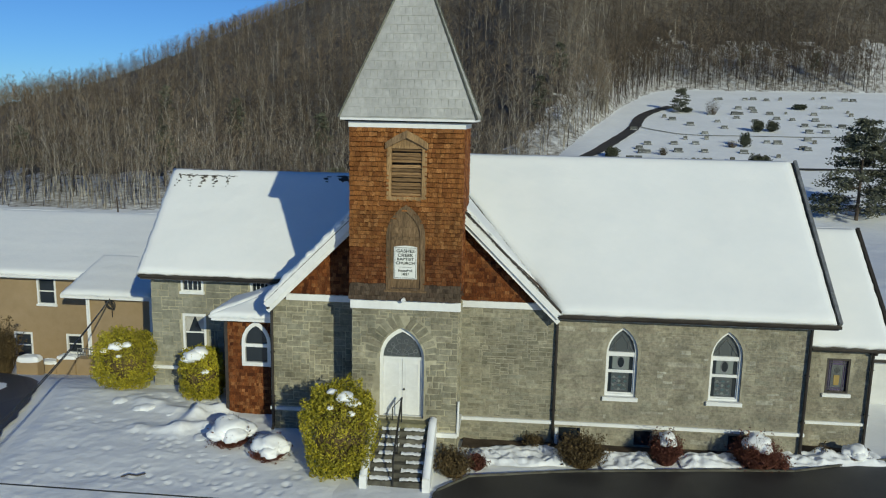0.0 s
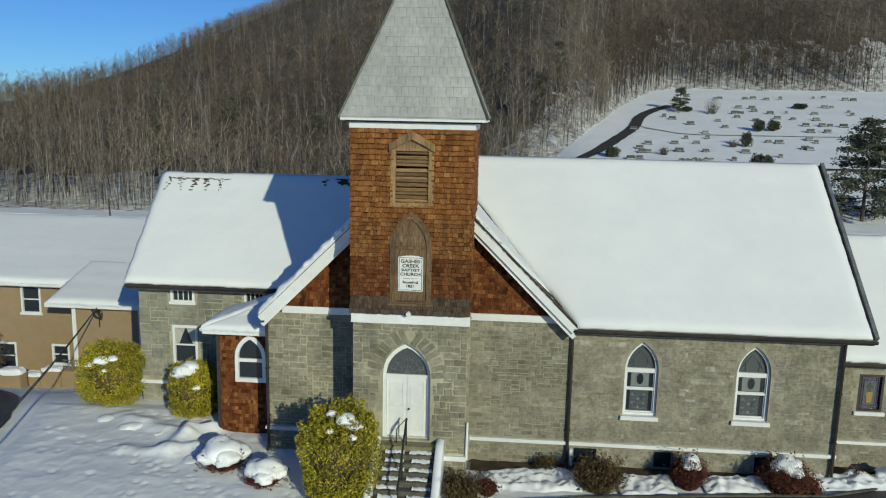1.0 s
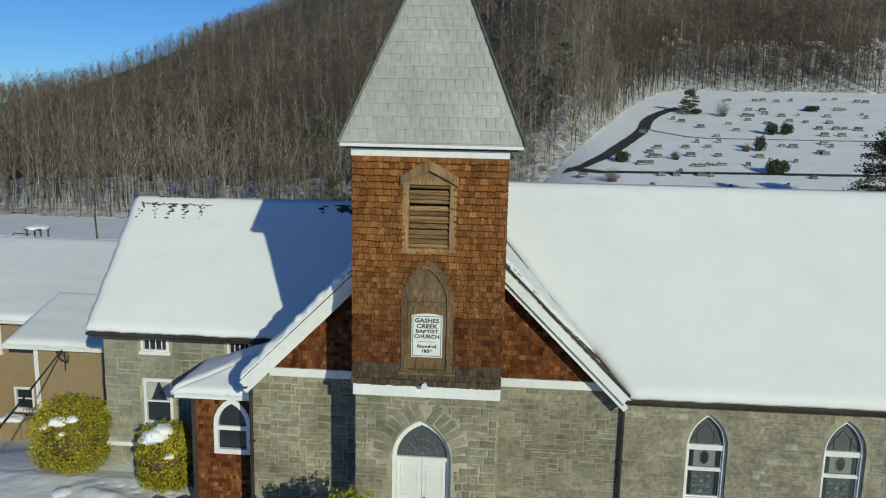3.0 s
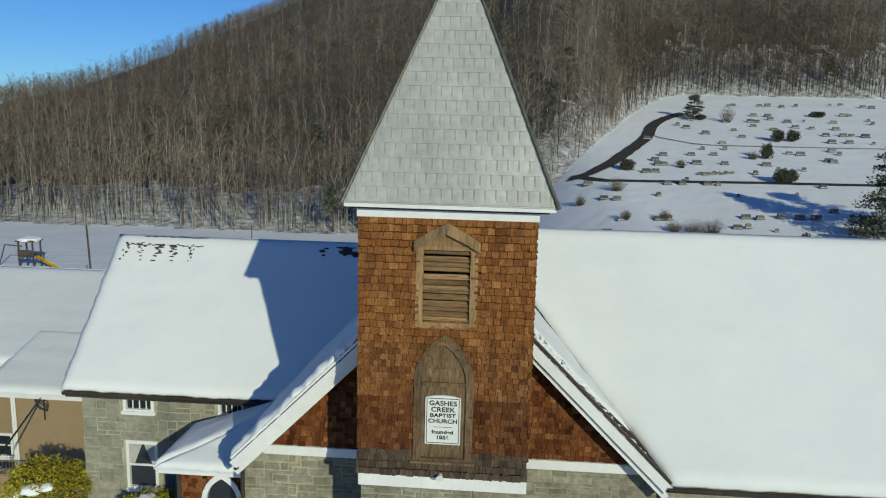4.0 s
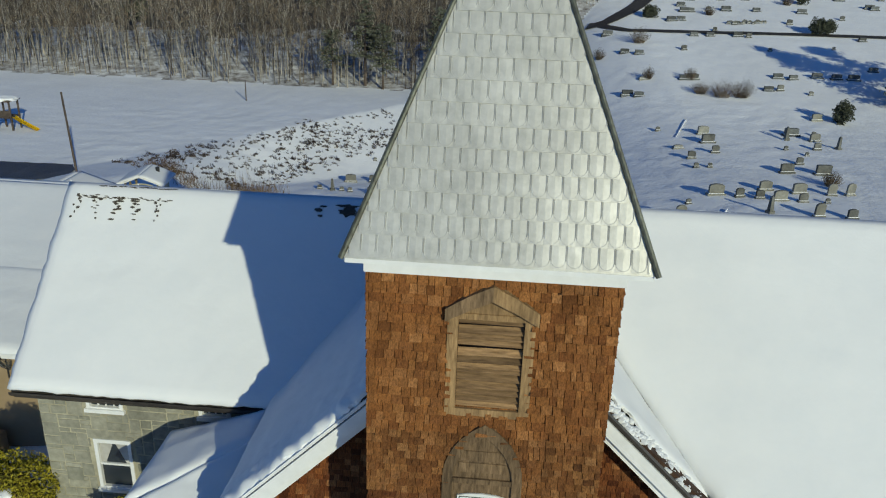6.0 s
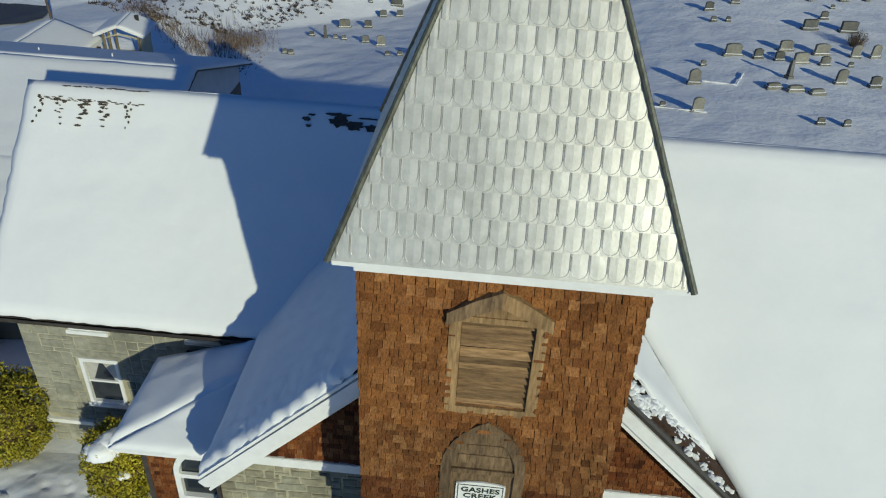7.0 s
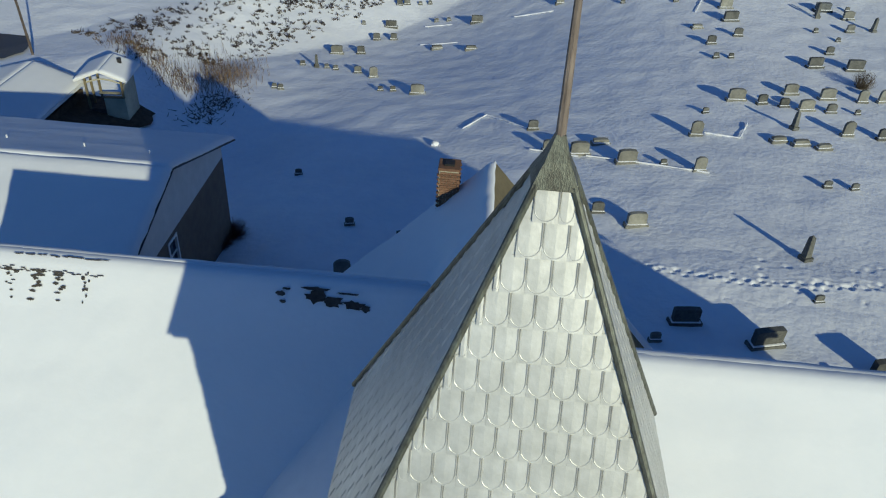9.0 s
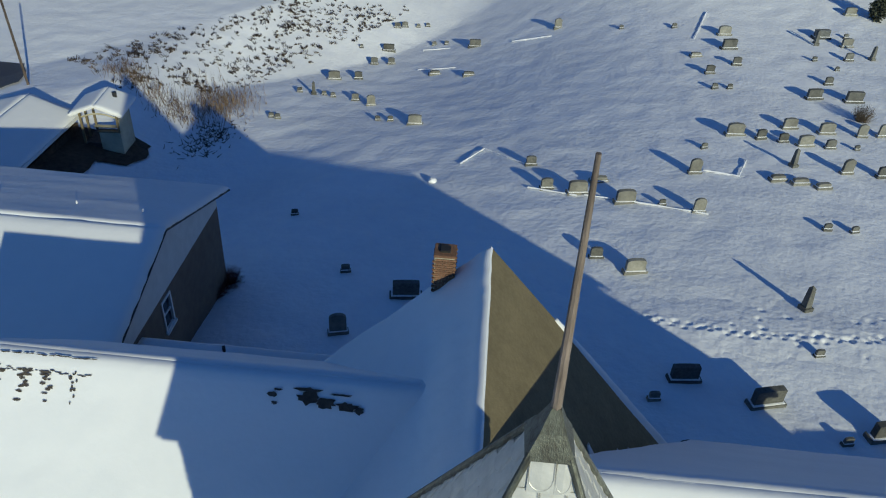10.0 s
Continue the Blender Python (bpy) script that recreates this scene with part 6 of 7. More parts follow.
RIDGES = (((-15.1, 26.6), (-13.3, 26.4), 0.14), ((-13.3, 26.4), (-13.2, 28.2), 0.26), ((-13.2, 28.2), (-12.5, 28.6), 0.3), ((-12.5, 27.0), (-11.6, 26.3), 0.2), ((-16.5, 29.6), (-14.2, 28.4), 0.16))


def trodden(west, east, y0, y1, nu, nv, prints, ridges, lift, material, label, press=0.05, soft=5.0, sink=0.12):
    """A finely modelled sheet of snow: swells, ridges where it was pushed aside, footprints with raised rims."""
    cells = {}
    for p in prints:
        for i in (-1, 0, 1):
            for j in (-1, 0, 1):
                cells.setdefault((int(p[0] // 0.6) + i, int(p[1] // 0.6) + j), []).append(p)
    verts, faces = [], []
    for j in range(nv + 1):
        y = y0 + (y1 - y0) * j / nv
        xw, xe = west(y), east(y)
        for i in range(nu + 1):
            x = xw + (xe - xw) * i / nu
            rim = min(i, nu - i, j, nv - j) / soft
            h = lift + 0.05 * noise.noise(Vector((x * 0.55, y * 0.55, 1))) + 0.03 * noise.noise(Vector((x * 1.6, y * 1.6, 5))) + 0.016 * noise.noise(Vector((x * 4.5, y * 4.5, 9)))
            for (ax, ay), (bx, by), top in ridges:
                t = max(0.0, min(1.0, ((x - ax) * (bx - ax) + (y - ay) * (by - ay)) / ((bx - ax) ** 2 + (by - ay) ** 2)))
                d = math.hypot(x - ax - t * (bx - ax), y - ay - t * (by - ay))
                if d < 1.2:
                    h += top * (1 + 0.7 * noise.noise(Vector((x * 1.4, y * 1.4, 2)))) * math.exp(-(d / 0.42) ** 2)
            for px, py, size in cells.get((int(x // 0.6), int(y // 0.6)), ()):
                d = math.hypot(x - px, y - py) / size
                if d < 1.9:
                    h += press * (0.28 * math.exp(-6 * (d - 1.25) ** 2) - math.exp(-1.6 * d * d))
            verts.append((x, y, ground_z(x, y) + (h if rim >= 1 else h * rim - sink * (1 - rim))))
    for j in range(nv):
        for i in range(nu):
            k = j * (nu + 1) + i
            faces += [k, k + 1, k + nu + 2, k + nu + 1]
    sheet = mesh_from("snow_cover", verts, faces, 4, material)
    sheet.data.polygons.foreach_set("use_smooth", np.ones(len(faces) // 4, dtype=bool))
    return tagged(sheet, label, "snow", kind="structure")


trodden(lambda y: -18.3 - (y - 19) * 0.2 if y < 25 else -19.5 - (y - 25) * 0.3, lambda y: -6.1, 19.0, 31.6, 150, 130, prints, RIDGES, 0.1, SNOW, "trodden snow with footprints over the church lawn", 0.05, 12.0, 0.06)
trail = []
for k in range(1):
    for i in range(44):
        trail.append((2.2 + i * 0.32 + lr.gauss(0, 0.06), 51.9 - 0.9 * math.sin(i / 44 * 3) + 0.5 * k + 0.13 * (-1) ** i + lr.gauss(0, 0.06), lr.uniform(0.13, 0.19)))
for _ in range(25):
    trail.append((lr.uniform(6, 16), lr.uniform(49.2, 53.4), lr.uniform(0.12, 0.24)))
trodden(lambda y: 1.2, lambda y: 17.0, 48.6, 54.2, 170, 62, trail, (), 0.13, FIELD_SNOW, "trail of footprints trodden through the cemetery snow", 0.09, 26.0, 0.03)
branch = thing("fallen_branch", (-13.3, 22.7, 0.1), "thin bare branch lying in the snow", "branch")
bm = bmesh.new()
pp = [Vector((-13.7, 22.6, 0.1)), Vector((-13.45, 22.68, 0.17)), Vector((-13.15, 22.65, 0.16)), Vector((-12.9, 22.75, 0.2))]
for p, q in zip(pp, pp[1:]):
    tube(bm, p, q, 0.03, 0.025, 5)
part("limb", bm, TRUNK, branch)


# ---- woods ----
def bare_tree(seed, h, low=0.3, limbs=17, twigs=13):
    """A leafless forest tree: tapering trunk and rising limbs as solid spikes, fine twigs as slivers."""
    r = np.random.default_rng(seed)
    pts = [np.array([0, 0, -0.6])]
    for k in range(1, 6):
        pts.append(np.array([r.normal() * 0.12 * k, r.normal() * 0.12 * k, h * k / 5 * 0.96]))
    base, tip, wid = [], [], []
    for k in range(5):
        base.append(pts[k])
        tip.append(pts[k] + (pts[k + 1] - pts[k]) * (1.9 if k < 4 else 1.05))
        wid.append(0.115 * (1 - k / 6.0) * h / 16)
    tb, tt = [], []
    for _ in range(limbs):
        t = r.uniform(low, 0.97)
        k = min(4, int(t * 5))
        p = pts[k] + (pts[k + 1] - pts[k]) * (t * 5 - k)
        a = r.uniform(0, 6.283)
        ln = h * r.uniform(0.14, 0.3) * (1.25 - 0.75 * t)
        d = np.array([math.cos(a), math.sin(a), r.uniform(0.7, 1.7)])
        d /= np.linalg.norm(d)
        base.append(p)
        tip.append(p + d * ln)
        wid.append(0.045 * (1.3 - t) * h / 16)
        for _ in range(twigs):
            p2 = p + d * ln * r.uniform(0.25, 1.0)
            e = d + r.normal(size=3) * 0.6
            e[2] = abs(e[2]) + 0.2
            e /= np.linalg.norm(e)
            tb.append(p2)
            tt.append(p2 + e * ln * r.uniform(0.25, 0.6))
    v, f = blades(np.array(base), np.array(tip), np.array(wid))
    tb, tt = np.array(tb), np.array(tt)
    d = tt - tb
    u = np.cross(d, r.normal(size=d.shape))
    u *= 0.036 / np.maximum(1e-6, np.linalg.norm(u, axis=1))[:, None]
    v2 = np.stack([tb - u, tb + u, tt], axis=1).reshape(-1, 3)
    return np.concatenate([v, v2]), np.concatenate([f, len(v) + np.arange(len(v2))]), len(f) // 3


FOREST = [bare_tree(100 + k, 16.0, 0.34, 14, 8) for k in range(9)]
TALL = [bare_tree(140 + k, 20.0, 0.5, 12, 7) for k in range(5)]
FAR = [bare_tree(170 + k, 15.0, 0.35, 12, 8) for k in range(6)]
CREST = [bare_tree(210 + k, 11.0, 0.05, 18, 10) for k in range(5)]
POLES = [bare_tree(190 + k, 12.5, 0.42, 9, 5) for k in range(6)]
wr = np.random.default_rng(8)
stands = {"hill": ([], [], [], [0]), "tall": ([], [], [], [0])}


def stand(kind, tree, px, py, s, pale):
    """Sets one tree of the woods on the land; the third list holds its bark: twigs 0, limbs 1 where pale, 2 where dark."""
    vs, fs, bark, count = stands[kind]
    v, f, solid = tree
    a = wr.uniform(0, 6.283)
    ca, sa = math.cos(a), math.sin(a)
    R = np.array([[ca, -sa, 0], [sa, ca, 0], [wr.normal() * 0.04, wr.normal() * 0.04, 1]])
    vs.append((v * s) @ R.T + np.array([px, py, ground_z(px, py)]))
    fs.append(f + count[0])
    bark.append(np.where(np.arange(len(f) // 3) < solid, pale, 0))
    count[0] += len(v)


y = 131.0
while y < 455:
    cell = 3.6 if y < 200 else (4.6 if y < 300 else (5.2 if y < 350 else (4.2 if y < 395 else 2.6)))
    x = -0.6 * y - 24
    while x < 0.59 * y + 8:
        px, py = x + wr.uniform(-0.5, 0.5) * cell, y + wr.uniform(-0.5, 0.5) * cell
        edge = wood_edge(px)
        x += cell
        if py < edge + wr.uniform(-1.0, 3.0):
            continue
        tall = px > 26 and py < 330
        if (tall and py < edge + 40 and wr.random() < 0.25) or (not tall and py < edge + 30 and wr.random() < 0.4):
            continue
        kinds = TALL if tall else (FOREST if py < 260 else (FAR if py < 398 else CREST))
        west = ss((-px / py - 0.36) / 0.16)
        s = wr.uniform(0.7, 1.1) * (0.78 if py < edge + 6 else 1.0) * (0.68 if py > 340 else 0.72 if py > 290 else 1.0)
        s *= 1 - (0.5 * west * ss((py - 180) / 90) if py < 290 else 0.2 * west)
        stand("tall" if tall else "hill", kinds[wr.integers(0, len(kinds))], px, py, s, (2 if wr.random() < 0.85 else 1) if tall else (1 if wr.random() < (0.75 if py < edge + 45 else 0.25) else 0 if wr.random() < 0.5 else 2))
    y += cell
# slim stems crowding the rim of the woods
for _ in range(2400):
    px = wr.uniform(-150, 110) if wr.random() < 0.6 else wr.uniform(20, 115)
    py = wood_edge(px) + abs(wr.normal()) * (11 if px < 26 else 20) + wr.uniform(-0.5, 1)
    stand("tall" if px > 26 else "hill", POLES[wr.integers(0, 6)], px, py, wr.uniform(0.55, 1.2), 2 if px > 26 else (1 if wr.random() < 0.7 else 2))
for key, mats, label in (("hill", (BARK, PALE_BARK, DARK_BARK), "leafless grey-brown winter woods covering the hillside"), ("tall", (BARK, PALE_BARK, DARK_BARK), "tall dark leafless trunks standing in snow above the cemetery")):
    vs, fs, bark, _ = stands[key]
    woods = mesh_from("woods", np.concatenate(vs), np.concatenate(fs), 3, mats[0])
    for m in mats[1:]:
        woods.data.materials.append(m)
    woods.data.polygons.foreach_set("material_index", np.concatenate(bark).astype(np.int32))
    tagged(woods, label, "woods", kind="stuff")


def conifer(loc, h, r, n, label, seed=0, group="", shape=0.8, sparse=0.0, snowy=0):
    """An evergreen: straight trunk, whorls of drooping limbs, needles in tufts with gaps."""
    z0 = ground_z(loc[0], loc[1]) - 0.1
    t = thing("conifer", (loc[0], loc[1], z0), label, "tree", group)
    q = np.random.default_rng(seed)
    part("trunk", tube(bmesh.new(), (loc[0], loc[1], z0 - 0.2), (loc[0], loc[1], z0 + h * 0.95), 0.02 * h, 0.03, 8), TRUNK, t)
    m = int(26 + h * 5)
    tt = np.sort(q.uniform(0.08 + sparse, 0.97, m))
    a = q.uniform(0, 6.283, m)
    ln = r * (1 - tt) ** shape * q.uniform(0.65, 1.15, m) + 0.15
    base = np.stack([np.full(m, loc[0]), np.full(m, loc[1]), z0 + h * tt], axis=1)
    tip = base + np.stack([np.cos(a) * ln, np.sin(a) * ln, ln * q.uniform(-0.2, 0.25, m)], axis=1)
    v, f = blades(base, tip, 0.05)
    mesh_from("branchwork", v, f, 3, TRUNK, t)
    i = q.integers(0, m, n)
    s = q.uniform(0.2, 1.0, (n, 1)) ** 0.7
    c = base[i] * (1 - s) + tip[i] * s + q.normal(size=(n, 3)) * np.array([1, 1, 0.5]) * (0.05 * r + 0.08)
    v, f = leaves(c, 0.06 + 0.011 * h, flat=0.6)
    mesh_from("crown", v, f, 4, PINE_LEAF, t)
    return t


conifer((48.2, 110.5), 14.5, 6.8, 11500, "large dark pine standing in the snowy cemetery", 3, shape=0.6, sparse=-0.04)
conifer((54.5, 113.0), 13.5, 6.2, 8500, "dark pine beside a larger one in the cemetery", 4, shape=0.55, sparse=-0.04)
conifer((43.6, 206.5), 6.2, 2.9, 9000, "young dark fir beside the cemetery lane", 5, shape=0.42)
for k, (x, y, h) in enumerate(((-26, 134, 13), (-23, 132.6, 10), (-14.5, 133, 12), (-10, 133.5, 13), (-31, 133.5, 9), (-70, 150, 13), (-62, 170, 14), (-40, 160, 13), (-85, 185, 14), (6, 172, 11), (11, 190, 12), (75, 262, 8), (96, 258, 9), (-100, 150, 12), (-118, 160, 13))):
    conifer((x, y), h, 3.0, 2600, "dark green pine among the leafless trees", 20 + k, "pines in the woods", shape=0.5, sparse=0.25)
for k, (x, h) in enumerate(((-176, 9), (-168, 8), (-163, 9.5), (-157, 8), (-150, 9))):
    conifer((x, 418), h, 2.4, 700, "dark pine on the skyline of the hill", 60 + k, "pines on the skyline", shape=0.6)


def round_bush(loc, r, h, label, seed):
    z0 = ground_z(loc[0], loc[1])
    t = thing("bush", (loc[0], loc[1], z0), label, "bush", "clipped bushes in the cemetery")
    n = 2400
    q = np.random.default_rng(seed)
    d = q.normal(size=(n, 3))
    d /= np.linalg.norm(d, axis=1)[:, None]
    d *= (q.random(n) ** 0.45 * np.array([1.0 + 0.5 * noise.noise(Vector(p) * 1.8 + Vector((seed * 5, 0, 0))) for p in d]))[:, None]
    c = np.array([loc[0], loc[1], z0 + h * 0.5]) + d * np.array([r, r, h * 0.52])
    v, f = leaves(c[c[:, 2] > z0], 0.14)
    mesh_from("foliage", v, f, 4, DARK_LEAF, t)
    part("stem", tube(bmesh.new(), (loc[0], loc[1], z0 - 0.1), (loc[0], loc[1], z0 + h * 0.7), 0.08, 0.04, 6), TRUNK, t)


round_bush((44.1, 143.4), 1.3, 2.6, "clipped dark evergreen bush among the graves", 1)
round_bush((45.7, 143.6), 1.2, 2.4, "clipped dark evergreen bush among the graves", 2)
round_bush((33.8, 103.7), 1.1, 2.6, "clipped dark evergreen bush among the graves", 3)
round_bush((47.7, 162.6), 1.15, 3.0, "clipped dark evergreen bush among the graves", 4)
round_bush((45.3, 206.0), 1.2, 1.4, "low dark evergreen bush by the lane", 5)
round_bush((19.1, 150.0), 1.3, 1.9, "loose dark evergreen bush beside the lane", 6)
round_bush((55.6, 180.3), 1.4, 2.6, "loose dark evergreen bush among the graves", 7)
round_bush((58.9, 180.8), 1.5, 2.5, "loose dark evergreen bush among the graves", 8)
round_bush((76.5, 214.2), 1.9, 1.5, "spreading dark evergreen bush among the graves", 9)
for k, (x, y, r, h) in enumerate(((51, 203.5, 2.4, 4.6), (15.5, 135.5, 1.9, 2.6), (9.2, 130.3, 1.2, 1.8), (22.6, 112.4, 2.2, 2.2), (25.0, 112.6, 2.0, 2.4), (20.2, 113.4, 1.4, 1.6), (23.3, 78.6, 1.0, 1.5), (45.0, 162.0, 1.3, 1.8), (29.5, 153.0, 1.2, 1.8), (14.5, 119.0, 1.0, 1.8), (20.0, 119.0, 1.1, 1.8))):
    twig_shrub((x, y), r, h, 260, BARK, "leafless shrub standing among the graves", 0, 90 + k, "shrub", "bare shrubs in the cemetery")

for k, (x, y, r, h) in enumerate(((-17.9, 51.9, 0.9, 0.9), (-17.5, 53.0, 1.0, 1.0), (-18.2, 50.7, 0.7, 0.7))):
    twig_shrub((x, y), r, h, 340, TWIG, "low dark leafless shrub at the foot of the hall gable", 0, 120 + k, "shrub", "shrubs beside the hall")

# brush on the bank and weeds at its foot: one mass
cen = []
br = np.random.default_rng(31)
while len(cen) < 720:
    s = br.uniform(1, 40)
    d = br.uniform(-8, 2.9 + 0.09 * s)
    low = -8 + 0.24 * max(0.0, s - 9)
    x, y = -42 + s * 0.659 - d * 0.753, 84 + s * 0.753 + d * 0.659
    if d > low and noise.noise(Vector((x * 0.25, y * 0.25, 1))) + 0.35 * br.normal() > 0.03 * max(0.0, d) - 0.05 + 0.3 * max(0.0, 1 - s / 7):
        cen.append((x, y))
for _ in range(60):
    cen.append((-27.0 + br.normal() * 1.6, 106.5 + br.normal() * 1.6))
bb, bt = [], []
for x, y in cen:
    z = ground_z(x, y)
    big = br.uniform(0.18, 0.62) * (1.5 if br.random() < 0.12 else 1.0)
    lean = br.normal(size=2) * 0.12
    for _ in range(10):
        bb.append((x + br.normal() * 0.22 * big, y + br.normal() * 0.22 * big, z - 0.02))
        bt.append((bb[-1][0] + lean[0] + br.normal() * 0.12, bb[-1][1] + lean[1] + br.normal() * 0.12, z + big * br.uniform(0.15, 0.7)))
v, f = blades(np.array(bb), np.array(bt), 0.038)
tagged(mesh_from("bank_brush", v, f, 3, TRUNK), "dead brown brush dotting the snowy bank", "brush", kind="stuff")
bb, bt = [], []
for _ in range(1500):
    if br.random() < 0.5:
        s = br.random()
        x, y, tall = -38.0 + 8.5 * s + br.normal() * 0.9, 84.5 - 6.0 * s + br.normal() * 1.0, 0.9
    else:
        x, y, tall = -28.3 + br.normal() * 1.5, 83.0 + br.normal() * 2.4, 1.5
    z = ground_z(x, y)
    bb.append((x, y, z - 0.02))
    bt.append((x + br.normal() * 0.25, y + br.normal() * 0.25, z + br.uniform(0.35, 1.0) * tall))
v, f = blades(np.array(bb), np.array(bt), 0.02)
tagged(mesh_from("weeds", v, f, 3, STRAW), "tall dry straw-coloured weeds at the foot of the bank", "weeds", kind="stuff")
bb, bt = [], []
for _ in range(240):
    x, y = -26.7 + br.normal() * 0.9, 75.5 + br.normal() * 1.8
    z = ground_z(x, y)
    bb.append((x, y, z - 0.02))
    bt.append((x + br.normal() * 0.3, y + br.normal() * 0.3, z + br.uniform(0.1, 0.45)))
v, f = blades(np.array(bb), np.array(bt), 0.045)
tagged(mesh_from("low_brush", v, f, 3, BROWN_LEAF), "low dark brush poking through the snow in the hollow", "brush", kind="stuff")


# ---- cemetery ----
def headstone(w, h, d, kind, material):
    """A gravestone at the origin, facing -y: a base and a tablet, or a tapering pillar on a base."""
    t = new("gravestone")
    tagged(t, category="gravestone", group="gravestones")
    if kind == "pillar":
        part("base", box(bmesh.new(), -w * 0.75, w * 0.75, -w * 0.75, w * 0.75, -0.25, 0.22, bevel=0.02), material, t)
        bm = bmesh.new()
        a = [bm.verts.new((sx * w / 2, sy * w / 2, 0.2)) for sx, sy in ((-1, -1), (1, -1), (1, 1), (-1, 1))]
        b = [bm.verts.new((sx * w * 0.33, sy * w * 0.33, h * 0.9)) for sx, sy in ((-1, -1), (1, -1), (1, 1), (-1, 1))]
        top = bm.verts.new((0, 0, h))
        for i in range(4):
            bm.faces.new((a[i], a[(i + 1) % 4], b[(i + 1) % 4], b[i]))
            bm.faces.new((b[i], b[(i + 1) % 4], top))
        part("shaft", bm, material, t)
    else:
        part("base", box(bmesh.new(), -w * 0.62, w * 0.62, -d * 0.9, d * 0.9, -0.25, 0.16, bevel=0.02), material, t)
        top = {"round": 0.16, "flat": 0.04, "tall": 0.22}[kind]
        n = 8
        pts = [(-w / 2, 0.15), (w / 2, 0.15)] + [(w / 2 * math.cos(math.pi * i / n), h - top * h + top * h * math.sin(math.pi * i / n)) for i in range(n + 1)]
        bm = slab(pts, [], d, Matrix.Diagonal((1, -1, 1, 1)), d / 2)
        bmesh.ops.bevel(bm, geom=[e for e in bm.edges if len(e.link_faces) == 2 and e.calc_face_angle() > 1.2], offset=0.012, segments=1, affect="EDGES")
        part("tablet", bm, material, t)
        sb = bmesh.new()
        box(sb, -w * 0.56, w * 0.56, -d * 0.8, d * 0.8, 0.155, 0.2, bevel=0.015)
        part("snow", sb, SNOW, t)
    return t


gr = random.Random(4)
KINDS = {
    "wide_dark": (headstone(1.25, 0.95, 0.3, "flat", GRANITE), "wide grey granite gravestone on a stepped base in snow"),
    "wide": (headstone(1.1, 0.95, 0.28, "round", MARBLE), "wide pale gravestone with a curved top in snow"),
    "tall": (headstone(0.75, 1.15, 0.2, "tall", MARBLE), "tall pale round-topped gravestone in snow"),
    "mid": (headstone(0.7, 0.8, 0.2, "round", GRANITE), "grey granite gravestone in snow"),
    "small": (headstone(0.5, 0.55, 0.16, "round", GRANITE), "small grey gravestone half buried in snow"),
    "low": (headstone(0.95, 0.42, 0.3, "round", MARBLE), "low pale gravestone sunk in the snow"),
    "far": (headstone(1.25, 0.78, 0.36, "flat", GREY_STONE), "wide low grey gravestone in the snow"),
    "pillar": (headstone(0.34, 1.5, 0.34, "pillar", GRANITE), "slender tapering stone pillar on a grave"),
}


def plant(kind, x, y, turn=0.0, scale=1.0):
    src, label = KINDS[kind]
    ob = copy_thing(src, Matrix.Translation((x, y, ground_z(x, y) + 0.02)) @ Matrix.Rotation(radians(turn + gr.uniform(-6, 6)), 4, "Z") @ Matrix.Rotation(radians(gr.uniform(-2.5, 2.5)), 4, "X"))
    ob.scale = (scale, scale, scale * (0.8 if y > 104 else 0.9))
    ob["label"] = label


for kind, turn, scale, places in (
    ("wide_dark", 12, 1.0, ((-16.4, 104.2), (-6.9, 103.2), (16.6, 93.1), (21.0, 82.5), (4.4, 47.6), (7.6, 46.5), (-8.3, 52.4), (12.0, 45.2), (24.1, 82.4))),
    ("wide", 10, 1.0, ((-20.5, 94.3), (-10.9, 80.4), (1.1, 65.4), (3.9, 64.1), (16.9, 96.6), (31.4, 104.6), (28.2, 95.9), (17.2, 76.1), (19.7, 75.6), (12.9, 74.5), (3.4, 56.0), (17.4, 73.1))),
    ("tall", 10, 1.0, ((1.7, 103.3), (8.1, 63.0), (8.9, 68.3), (22.2, 75.5), (18.9, 69.2), (-11.0, 48.9), (23.8, 75.9), (-15.5, 86.2))),
    ("mid", 12, 1.0, ((-17.4, 100.3), (-15.6, 100.5), (-18.2, 95.1), (-17.2, 87.7), (-1.7, 70.1), (-0.8, 66.1), (1.5, 57.3), (13.7, 87.0), (27.2, 92.4), (23.3, 86.0), (14.6, 74.0), (16.0, 73.5), (19.1, 73.0), (21.2, 69.1), (-16.1, 109.2), (-15.3, 109.7))),
    ("small", 12, 0.85, ((-19.3, 103.3), (-11.5, 105.8), (-10.1, 105.5), (-20.3, 88.6), (-19.4, 88.3), (-14.2, 81.6), (-13.1, 81.5), (-23.3, 81.4), (-22.7, 81.2), (-22.7, 89.0), (6.1, 63.8), (13.4, 83.6), (14.6, 83.6), (33.9, 105.1), (21.0, 73.1), (15.1, 61.5), (16.6, 61.4), (2.9, 46.2), (3.7, 43.6), (10.9, 49.9), (-16.2, 61.5), (-11.7, 54.4), (10.3, 72.2), (25.2, 89.5), (7.7, 99.9), (12.6, 98.7), (23.9, 91.6), (10.3, 44.6), (-13.8, 110.2), (-12.7, 110.6))),
    ("pillar", 20, 1.0, ((-21.3, 88.7), (15.6, 69.7), (25.3, 95.9), (29.5, 93.0), (11.4, 53.5))),
    ("low", 12, 1.0, ((14.0, 67.6), (15.3, 67.2), (16.6, 66.8), (-10.6, 96.2), (-7.1, 94.4), (2.6, 67.1))),
):
    for x, y in places:
        plant(kind, x, y, turn, scale * gr.uniform(0.92, 1.08))
